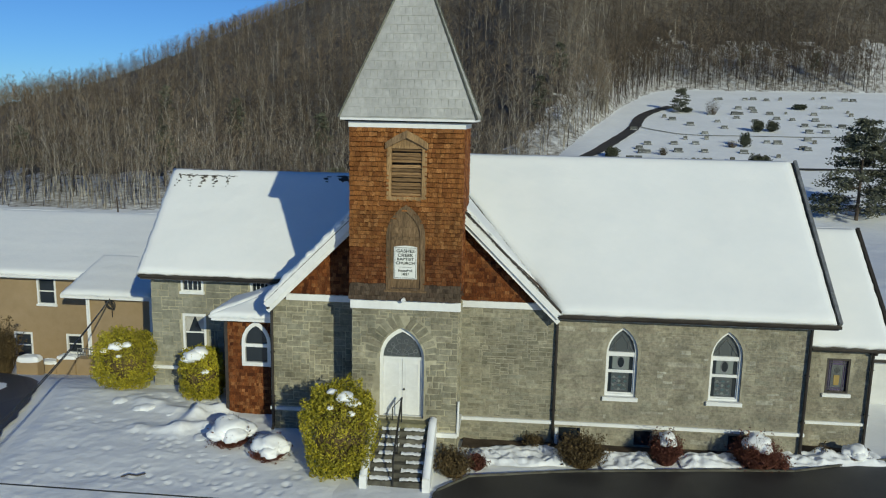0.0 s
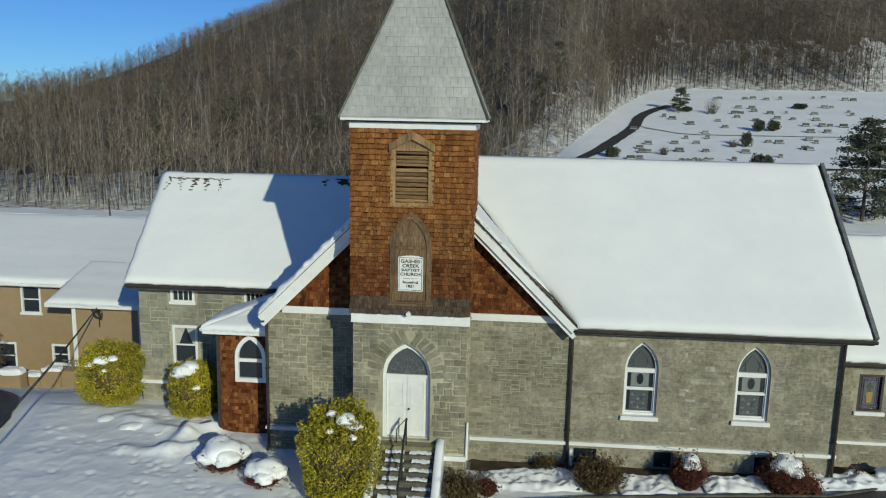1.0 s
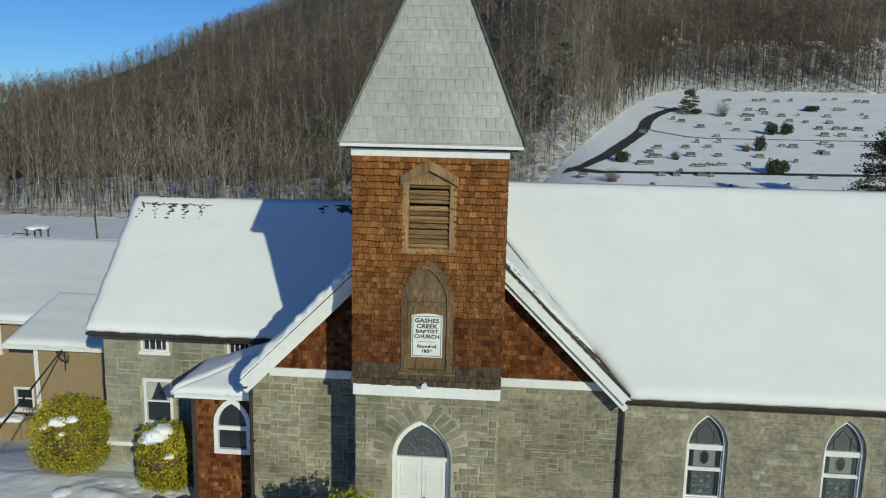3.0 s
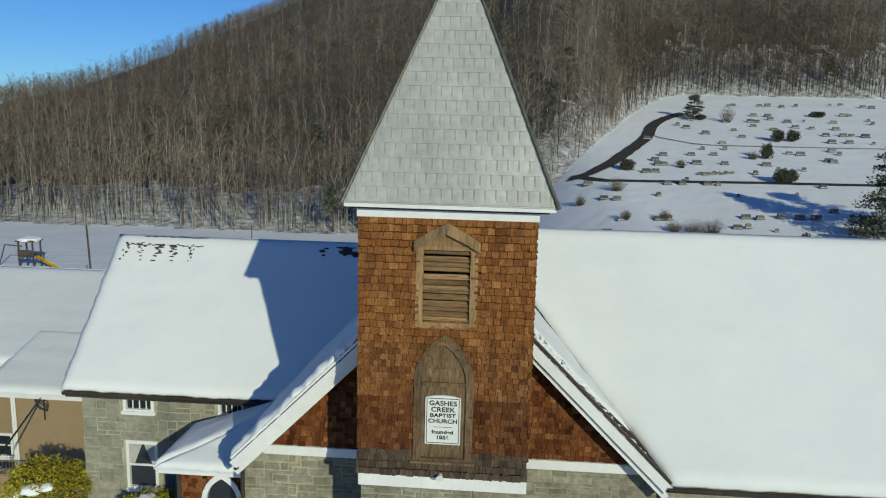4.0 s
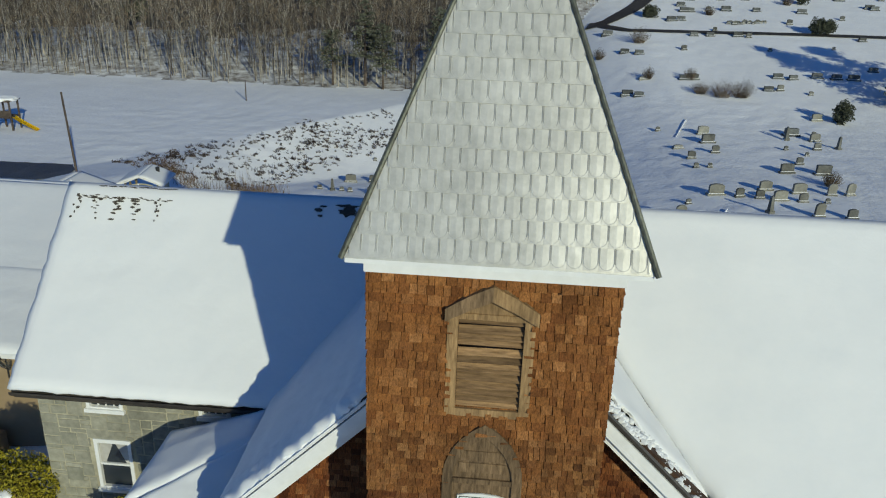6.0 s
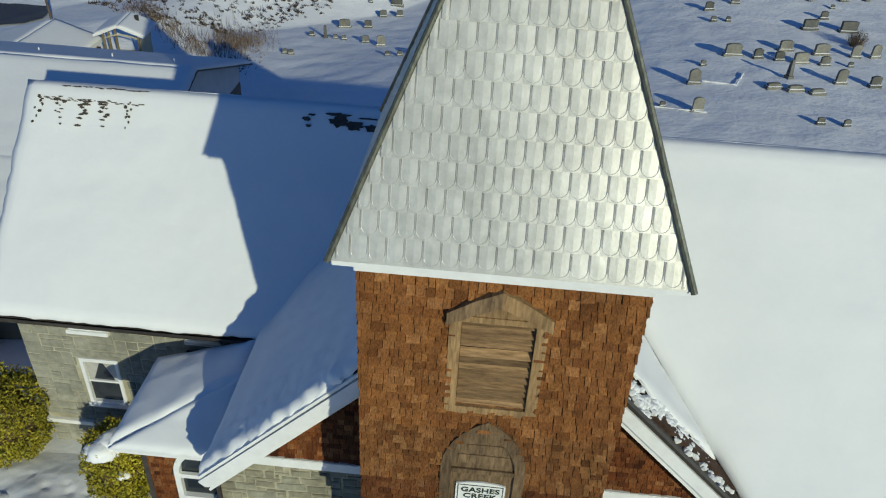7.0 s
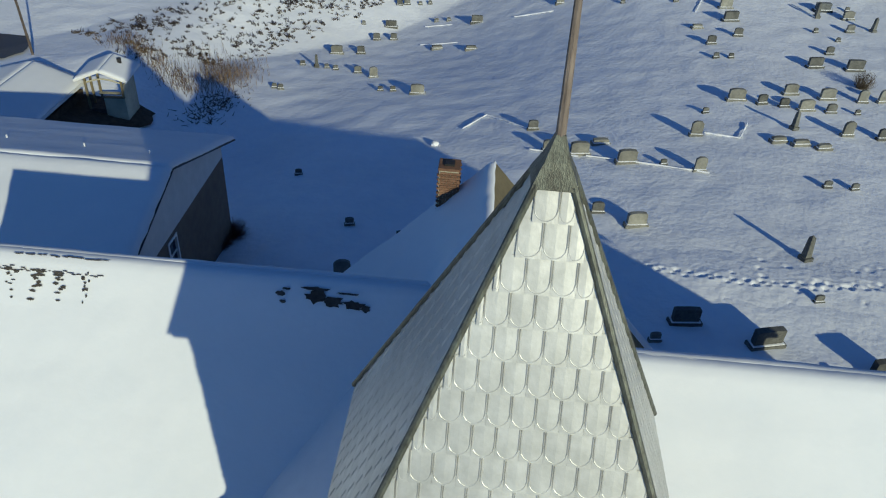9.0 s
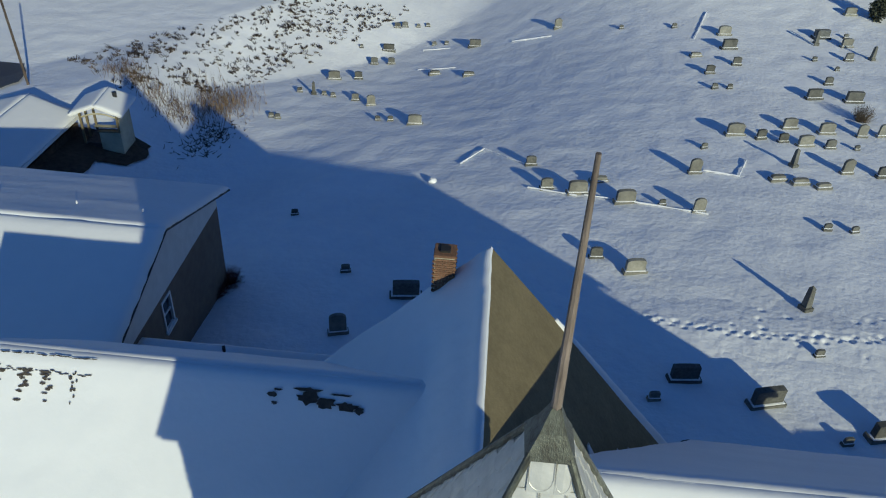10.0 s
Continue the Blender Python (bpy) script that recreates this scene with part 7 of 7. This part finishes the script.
for x, y in ((25.6, 154.6), (26.7, 154.8), (11.4, 141.0), (24.5, 140.1), (27.0, 140.4), (28.4, 143.4), (31.3, 140.8), (32.9, 140.4), (51.3, 152.9), (50.1, 140.9), (21.6, 132.4), (34.3, 133.7), (44.1, 135.7), (12.9, 131.1), (14.8, 130.0), (14.0, 118.9), (19.2, 118.9), (20.3, 119.1), (31.9, 121.2), (33.8, 121.0), (37.2, 122.0), (39.7, 121.9), (41.9, 121.8), (46.0, 125.9), (11.2, 113.4), (12.5, 112.5), (29.2, 115.8), (30.7, 116.0), (34.1, 114.7), (26.4, 97.8), (28.9, 98.2), (13.3, 91.2), (16.4, 89.1)):
    plant(gr.choice(("mid", "far", "far", "low", "far", "small")), x, y, 8, gr.uniform(0.9, 1.2))
for x, y in ((58.1, 228.8), (59.7, 230.1), (66.9, 230.4), (69.3, 230.9), (72.6, 229.5), (77.0, 231.3), (87.1, 234.0), (90.7, 235.7), (95.1, 231.7), (97.1, 231.1), (60.3, 213.3), (63.7, 213.0), (62.8, 208.1), (83.7, 216.5), (85.5, 216.8), (39.2, 193.9), (50.5, 203.0), (56.8, 204.0), (58.4, 204.3), (65.8, 204.8), (70.3, 206.3), (76.9, 205.2), (86.8, 209.1), (85.8, 204.4), (37.9, 197.2), (55.7, 198.0), (65.2, 197.5), (68.7, 196.7), (73.9, 196.1), (42.0, 187.0), (49.6, 192.2), (58.8, 193.7), (49.1, 183.8), (68.6, 188.1), (72.3, 188.1), (74.2, 188.4), (76.9, 187.6), (66.7, 180.0), (70.4, 180.1), (75.2, 179.7)):
    plant(gr.choice(("far", "far", "far", "mid")), x, y, 5, gr.uniform(0.95, 1.35))
for x, y in ((37.2, 169.5), (41.8, 170.2), (42.9, 176.3), (28.1, 163.0), (33.7, 163.9), (38.2, 164.5), (53.6, 167.4), (55.5, 166.6), (63.1, 170.8), (63.5, 167.9), (25.7, 158.4), (30.0, 156.2), (33.0, 156.3), (38.2, 156.6), (45.8, 156.4), (58.9, 161.4), (59.5, 160.6), (22.4, 148.3), (24.1, 149.0), (47.0, 147.9), (41.6, 149.1), (27.7, 179.2)):
    plant(gr.choice(("far", "far", "far", "mid")), x, y, 5, gr.uniform(0.95, 1.3))
# a low rubble wall of many small stones beside the lane
for k in range(16):
    plant("small", 31.5 + 0.41 * k, 147.7 + 0.1 * k + gr.uniform(-0.4, 0.4), 30 * gr.random(), gr.uniform(0.8, 1.3))
for src, _ in KINDS.values():
    for o in list(src.children_recursive) + [src]:
        bpy.data.objects.remove(o)
for k, (x0, y0, x1, y1) in enumerate(((-6.6, 70.6, -5.0, 73.5), (-5.0, 73.5, -2.1, 70.2), (-2.0, 66.2, 1.0, 64.9), (1.5, 65.0, 8.6, 62.6), (13.9, 95.4, 16.3, 102.4), (11.6, 67.8, 12.7, 70.3), (9.5, 68.6, 11.6, 67.8), (23.8, 98.9, 25.1, 95.7), (-12.5, 98.0, -8.6, 97.4), (-12.6, 104.3, -9.6, 103.9), (-3.0, 102.3, 1.0, 101.4))):
    bm = bmesh.new()
    d = Vector((x1 - x0, y1 - y0, 0))
    for i in range(12):
        t = i / 12
        a_, b_ = Vector((x0, y0, 0)) + d * t, Vector((x0, y0, 0)) + d * (t + 1 / 12)
        a_.z, b_.z = ground_z(a_.x, a_.y) + 0.1, ground_z(b_.x, b_.y) + 0.1
        tube(bm, a_, b_, 0.05 + 0.04 * noise.noise(a_ * 2), 0.05 + 0.04 * noise.noise(b_ * 2), 7)
    tagged(part("grave_border", bm, FIELD_SNOW), "low snow-covered kerb edging a grave", "grave border", "grave borders")
tagged(snow_blob("snow_mound", (-8.3, 67.3, ground_z(-8.3, 67.3) + 0.12), 0.26, None, 5, 0.7), "rounded stone wrapped in snow", "snow")

# ---- pavilion, shelter, playground, poles ----
gz = -4.45
pav = thing("pavilion", (-32.4, 71.3, gz), "small cream garden pavilion with a snowy gable roof", "pavilion")
P = Matrix.Translation((-32.4, 71.3, gz)) @ Matrix.Rotation(radians(96), 4, "Z") @ Matrix.Diagonal((0.77, 0.9, 0.9, 1))
part("floor", box(bmesh.new(), -1.45, 1.45, -1.36, 1.4, -0.9, 0.12, P), TRUNK, pav)
for sx in (-1.5, -0.2, 1.5):
    for sy in (-1.4, 1.4):
        part("post", box(bmesh.new(), sx - 0.08, sx + 0.08, sy - 0.08, sy + 0.08, 0.1, 2.75, P), BROWN_ROOF, pav)
part("half_wall", box(bmesh.new(), -1.6, -1.48, -1.5, 0.15, -0.9, 1.15, P), CREAM, pav)
part("half_wall", box(bmesh.new(), -1.47, 1.6, -1.5, -1.38, -0.9, 2.2, P), CREAM, pav)
part("counter", box(bmesh.new(), -1.68, -1.3, -1.5, 0.25, 1.15, 1.22, P), BROWN_ROOF, pav)
part("bench", box(bmesh.new(), 0.9, 1.3, -0.4, 1.4, 0.45, 0.55, P), CREAM, pav)
for s in (-1, 1):
    bm = bmesh.new()
    a = [bm.verts.new(P @ Vector(p)) for p in ((-2.1, s * 2.0, 2.75), (2.1, s * 2.0, 2.75), (2.1, 0, 3.55), (-2.1, 0, 3.55))]
    b = [bm.verts.new(v.co - Vector((0, 0, 0.12))) for v in a]
    bm.faces.new(a)
    bm.faces.new(b[::-1])
    for i in range(4):
        bm.faces.new((a[i], b[i], b[(i + 1) % 4], a[(i + 1) % 4]))
    part("roof", bm, WHITE, pav)
    pts = ((-2.15, s * 2.05, 2.75), (2.15, s * 2.05, 2.75), (2.15, 0, 3.57), (-2.15, 0, 3.57))
    pts = pts if s < 0 else (pts[1], pts[0], pts[3], pts[2])
    snow_sheet([P @ Vector(p) for p in pts], 0.14, "snow", pav, 16, 12, 0.02, 40 + s)
part("roof_vent", tube(bmesh.new(), P @ Vector((0.6, -0.9, 3.2)), P @ Vector((0.6, -0.9, 3.75)), 0.14, 0.16, 10), IRON, pav)
for sx in (-1.5, 1.5):
    bm = bmesh.new()
    pts = [Vector((sx + (0.0), -1.4 + 2.8 * i / 10, 2.35 + 0.35 * math.sin(math.pi * i / 10))) for i in range(11)]
    for p, q in zip(pts, pts[1:]):
        tube(bm, P @ p, P @ q, 0.06, 0.06, 5)
    part("arch_brace", bm, CREAM, pav)

sz = ground_z(-38, 66)
shelter = thing("picnic_shelter", (-38.2, 64.5, sz), "open picnic shelter with a snow-covered gable roof", "shelter")
for pts in (((-34.5, 58.0, -2.95), (-34.5, 71.8, -2.95), (-38.3, 72.3, -1.97), (-38.3, 57.7, -1.97)), ((-42.1, 71.8, -2.95), (-42.1, 58.0, -2.95), (-38.3, 57.7, -1.97), (-38.3, 72.3, -1.97))):
    bm = bmesh.new()
    a = [bm.verts.new(p) for p in pts]
    b = [bm.verts.new(Vector(p) - Vector((0, 0, 0.2))) for p in pts]
    bm.faces.new(a)
    bm.faces.new(b[::-1])
    for i in range(4):
        bm.faces.new((a[i], b[i], b[(i + 1) % 4], a[(i + 1) % 4]))
    part("roof", bm, GUTTER, shelter)
    snow_sheet(pts, 0.16, "snow", shelter, 30, 16, 0.03, 45)
part("fascia", box(bmesh.new(), -34.49, -34.43, 58.0, 71.8, -3.16, -2.93), WHITE, shelter)
part("fascia", box(bmesh.new(), -42.17, -42.11, 58.0, 71.8, -3.16, -2.93), WHITE, shelter)
for x in (-41.6, -35.0):
    for y in (58.6, 62.8, 67.0, 71.2):
        part("post", box(bmesh.new(), x - 0.1, x + 0.1, y - 0.1, y + 0.1, ground_z(x, y) - 0.3, -3.08), CREAM, shelter)
part("floor", box(bmesh.new(), -41.9, -34.7, 58.3, 71.5, sz - 0.8, sz + 0.12), SOIL, shelter)
patch("bare_ground", [(-35.2, 60.5), (-32.6, 61.5), (-31.9, 65.8), (-32.2, 68.2), (-30.2, 68.8), (-29.6, 70.5), (-30.0, 72.6), (-31.5, 73.2), (-35.2, 72)], 0, SOIL, "dark bare earth between the shelter and the pavilion", "ground", follow=0.14)

gp = ground_z(-60.3, 97.6)
play = thing("playset", (-60.3, 97.6, gp), "wooden playset with snowy roof and yellow slide", "playset")
for sx in (-0.9, 0.9):
    for sy in (-0.8, 0.8):
        part("post", box(bmesh.new(), -61 + sx - 0.08, -61 + sx + 0.08, 97.6 + sy - 0.08, 97.6 + sy + 0.08, gp - 0.2, gp + 3.3), TRUNK, play)
part("deck", box(bmesh.new(), -62, -60, 96.7, 98.5, gp + 1.4, gp + 1.55), TRUNK, play)
part("railing", box(bmesh.new(), -62, -60, 96.68, 96.74, gp + 1.6, gp + 2.3), TRUNK, play)
part("roof", box(bmesh.new(), -62.1, -59.9, 96.5, 98.7, gp + 3.3, gp + 3.45), TRUNK, play)
snow_blob("snow", (-61, 97.6, gp + 3.5), 1.35, play, 50, 0.28)
bm = bmesh.new()
rows = []
for i in range(9):
    t = i / 8
    rows.append([bm.verts.new((-60 + 2.6 * t, 97.2 + s, gp + 1.5 - 1.4 * t ** 0.85 + (0.16 if abs(s) > 0.3 else 0))) for s in (-0.36, -0.3, 0.3, 0.36)])
for r0, r1 in zip(rows, rows[1:]):
    for j in range(3):
        bm.faces.new((r0[j], r0[j + 1], r1[j + 1], r1[j]))
bmesh.ops.solidify(bm, geom=bm.faces[:], thickness=0.04)
part("slide", bm, YELLOW, play, "bright yellow slide")
part("ladder", tube(bmesh.new(), (-62.6, 97.6, gp - 0.1), (-62.0, 97.6, gp + 1.5), 0.06, 0.06, 6), TRUNK, play)
part("swing_beam", tube(bmesh.new(), (-62, 97.6, gp + 2.6), (-64.6, 98.2, gp + 2.6), 0.07, 0.07, 6), TRUNK, play)
part("swing_leg", tube(bmesh.new(), (-64.6, 98.2, gp + 2.6), (-65.0, 97.4, gp - 0.1), 0.07, 0.07, 6), TRUNK, play)


def pole(x, y, h, r, label, lean=(0, 0)):
    z = ground_z(x, y)
    t = thing("pole", (x, y, z), label, "pole")
    part("shaft", tube(bmesh.new(), (x, y, z - 0.4), (x + lean[0], y + lean[1], z + h), r, r * 0.75, 8), TRUNK, t)
    return t


pole(-42.8, 79.2, 3.0 - ground_z(-42.8, 79.2), 0.11, "tall dark wooden post beyond the picnic shelter", (-0.35, 0))
pole(-40.3, 119.6, 2.8, 0.09, "short dark post standing in the snowy field")

# service cable from the hall to a roadside pole
up = pole(-6.6, -5.6, 8.6, 0.14, "roadside wooden utility pole")
A = Vector((-21.6, 37.15, 2.55))
for off in (0.0, 0.09):
    B = Vector((-6.6, -5.6, 8.2 + off))
    part("cable", rope([A.lerp(B, i / 24) + Vector((0, 0, off * 0.5 - 1.6 * math.sin(math.pi * i / 24))) for i in range(25)], 0.021), IRON, up, "sagging black service cable")

# wire across the lawn between two roadside poles
wp = pole(-32, 9.0, 9.0, 0.14, "roadside wooden utility pole carrying a wire")
pole(32, 9.0, 9.0, 0.14, "roadside wooden utility pole carrying a wire")
A, B = Vector((-32, 9.0, 7.5)), Vector((32, 9.0, 7.5))
part("cable", rope([A.lerp(B, i / 30) - Vector((0, 0, 0.5 * math.sin(math.pi * i / 30))) for i in range(31)], 0.011), IRON, wp, "thin black wire")


# ---- single stones, shingles, tiles and bricks ----
STONE_MESH = [unit_mesh("stone", u, STONE) for u in STONES]
SHINGLE_MESH = [unit_mesh("shingle", u, CEDAR) for u in SHINGLES]
TILE_MESH = unit_mesh("tile", TILE, TIN)
pr = random.Random(21)


tower = ashlar(TX0, TX1, 0.0, 5.58, F25, [arch(DOOR_C, 3.72, 3.78, 5.33, 2.4), rect(DOOR_C - 0.86, DOOR_C + 0.86, 1.1, 3.75), rect(DOOR_C - 1.0, DOOR_C + 1.2, 0.6, 1.56), rect(TX0, TX1, 0.91, 1.09)], pr)
tower += voussoirs(arch(DOOR_C, 1.55, 3.75, 4.92, 1.62), F25, 0.47, pr, n=15, out=0.02)
gable_left = ashlar(-9.95, TX0, 0.0, 5.28, F27, [rect(-11, 0, 0.85, 1.0)], pr)
lay("stone", STONE_MESH, (tower + gable_left)[:300], church)
rest = (tower + gable_left)[300:]
rest += ashlar(TX1, 1.0, 0.0, 5.28, F27, [rect(-11, 1, 0.83, 0.98)], pr, 0.1, 0.085, (2, 3, 3, 4, 5), (1, 2, 2), 0.012, 0.03, 4.2)
FTR = facade(TX1, 0, "right")
rest += ashlar(25.47, 27.4, 0.0, 5.58, FTR, [rect(25, 28, 0.91, 1.09)], pr)
lay_joined("stonework", STONES, rest, STONE_FAR, church)
holes = [loop for c in (3.5, 7.33) for loop in (arch(c, 3.68, 3.72, 4.84, 1.3), rect(c - 0.63, c + 0.63, 2.0, 3.72), rect(c - 0.72, c + 0.72, 1.82, 2.03))] + [rect(1, 11, 0.83, 0.98), *CELLAR]
nave_stones = ashlar(1.0, 10.3, 0.0, 5.1, F27, holes, pr, 0.12, 0.095, (2, 3, 4, 5, 6), (1, 1, 2, 2), 0.006, 0.02, 4.0)
nave_stones += ashlar(10.45, 13.05, 0.0, 4.1, F28, [rect(11.28, 12.34, 2.05, 3.66), rect(10, 14, 0.94, 1.07)], pr, 0.12, 0.095, (2, 3, 4, 5, 6), (1, 1, 2, 2), 0.006, 0.02, 4.0)
lay_joined("stonework", STONES, nave_stones, STONE_NAVE, church)
wing_stones = ashlar(-16.8, -9.96, -0.5, 5.0, F31, [rect(-15.42, -14.24, 1.6, 3.36), rect(-15.42, -14.34, 4.34, 5.1), rect(-12.24, -11.32, 4.34, 5.1), rect(-17, -15.4, 0.74, 0.91)], pr, 0.16, 0.15, (2, 3, 3, 4), (1, 2, 2, 3), 0.02, 0.028, 1.2)
wing_stones += ashlar(-40.0, -31.8, -0.8, 5.0, facade(-16.8, 0, "left"), [], pr, 0.16, 0.15, (2, 3, 3, 4), (1, 2, 2, 3), 0.02, 0.028, 1.2)
lay_joined("stonework", STONES, wing_stones, STONE_WING, church)

louvre_clear = rect(-5.06, -3.84, 9.54, 11.3)
hood_clear = [(-5.1, 11.28), (-3.8, 11.28), (-4.1, 11.56), (-4.45, 11.74), (-4.8, 11.56)]
niche_clear = arch(-4.45, 6.36, 8.2, 9.2, 1.2)


def skirt(v):
    """The lowest courses flare outwards over the band."""
    if v > 6.5:
        return 0.0, 0.0
    return 0.2 * (max(0.0, 6.5 - v) / 0.55) ** 1.6, radians(-18 * (6.5 - v) / 0.55)


keep = lambda u, v: not (inside(u, v, louvre_clear) or inside(u, v, hood_clear) or inside(u, v, niche_clear))
front = shingle_rows(BX0 - 0.03, BX1 + 0.03, 9.1, 11.93, FB, keep, pr, 0.168, out=0.1, wmin=0.08, wmax=0.24)
lay("shingle", SHINGLE_MESH, front[:300], church)
for low, courses, material in ((6.53, 9, CEDAR_DRAB), (6.53 + 9 * 0.143, 9, CEDAR_MID)):
    worn = shingle_rows(BX0 - 0.03, BX1 + 0.03, low, low + (courses - 0.5) * 0.143, FB, keep, pr, 0.143, out=0.09, wmin=0.07, wmax=0.2)
    lay_joined("shingles", SHINGLES, worn, material, church)
lay_joined("shingles", SHINGLES, front[300:], CEDAR_JOINED, church)
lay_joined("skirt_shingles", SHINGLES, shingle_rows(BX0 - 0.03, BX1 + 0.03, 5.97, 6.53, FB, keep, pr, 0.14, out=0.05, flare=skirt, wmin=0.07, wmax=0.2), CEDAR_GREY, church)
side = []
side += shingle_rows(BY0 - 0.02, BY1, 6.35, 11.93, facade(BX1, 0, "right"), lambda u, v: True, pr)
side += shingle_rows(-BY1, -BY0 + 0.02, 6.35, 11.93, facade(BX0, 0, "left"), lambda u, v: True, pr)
tri = lambda u, v: (abs(u - CX) < (10.5 - v) * 1.0) and (u < BX0 + 0.02 or u > BX1 - 0.02)
side += shingle_rows(-9.6, 0.8, 5.56, 10.3, F27, tri, pr, wmin=0.07, wmax=0.22)
pclear = arch(-10.92, 2.15, 3.15, 4.06, 1.22)
side += shingle_rows(PX0 + 0.09, PX1 - 0.34, 0.05, 4.1, FP, lambda u, v: not inside(u, v, pclear), pr, wmin=0.07, wmax=0.2)
side += shingle_rows(-31.7, -PY, 0.05, 4.05, facade(PX0, 0, "left"), lambda u, v: True, pr, wmin=0.07, wmax=0.2)
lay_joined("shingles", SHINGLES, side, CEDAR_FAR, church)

# spire tiles
slope = math.atan2(EH - TR, ZT - ZE)
length = math.hypot(EH - TR, ZT - ZE)
faces_ = []
for q in range(4):
    turn = Matrix.Translation((SC.x, SC.y, ZE)) @ Matrix.Rotation(radians(90 * q), 4, "Z") @ Matrix.Translation((0, -EH, 0)) @ Matrix.Rotation(-slope, 4, "X") @ Matrix.Diagonal((1, -1, 1, 1))
    mats = []
    eh = 0.338
    for r in range(17):
        v, tall = 0.03 + (r + 0.5) * eh, eh
        half = EH - (EH - TR) * (v - 0.05) / length - 0.03
        pitch = 0.2342
        n = int(half / pitch) + 2
        for k in range(-n, n + 1):
            u = (k + (0.0 if r % 2 else 0.5)) * pitch + 0.062
            a, b = max(u - pitch / 2, -half), min(u + pitch / 2, half)
            if b - a > 0.05:
                mats.append(turn @ Matrix.Translation(((a + b) / 2, 0.009, v)) @ Matrix.Rotation(radians(2.2), 4, "X") @ Matrix.Diagonal((b - a - 0.002, 0.0125, tall, 1)))
    faces_.append(mats)
lay("tile", [TILE_MESH], faces_[0], spire)
lay_joined("tiles", [TILE], faces_[1] + faces_[2] + faces_[3], TIN_FAR, spire)

# chimney bricks
bm = bmesh.new()
box(bm, -0.5, 0.5, -0.5, 0.5, -0.5, 0.5)
brick_me = bpy.data.meshes.new("brick")
bm.to_mesh(brick_me)
bm.free()
brick_me.materials.append(BRICK)
bricks = []
for c in range(20):
    z = 9.2 + c * 0.07
    for q, (ax, ay) in enumerate(((-5.94, 39.53), (-5.67, 39.8), (-5.94, 40.07), (-6.21, 39.8))):
        for k in range(3):
            u = (k - 1) * 0.19 + (0.045 if c % 2 else -0.045)
            off = Vector((u, 0, 0)) if q % 2 == 0 else Vector((0, u, 0))
            size = (0.175, 0.05, 0.057) if q % 2 == 0 else (0.05, 0.175, 0.057)
            bricks.append(Matrix.Translation(Vector((ax, ay, z)) + off) @ Matrix.Diagonal((*size, 1)))
lay("brick", [brick_me], bricks, chimney)
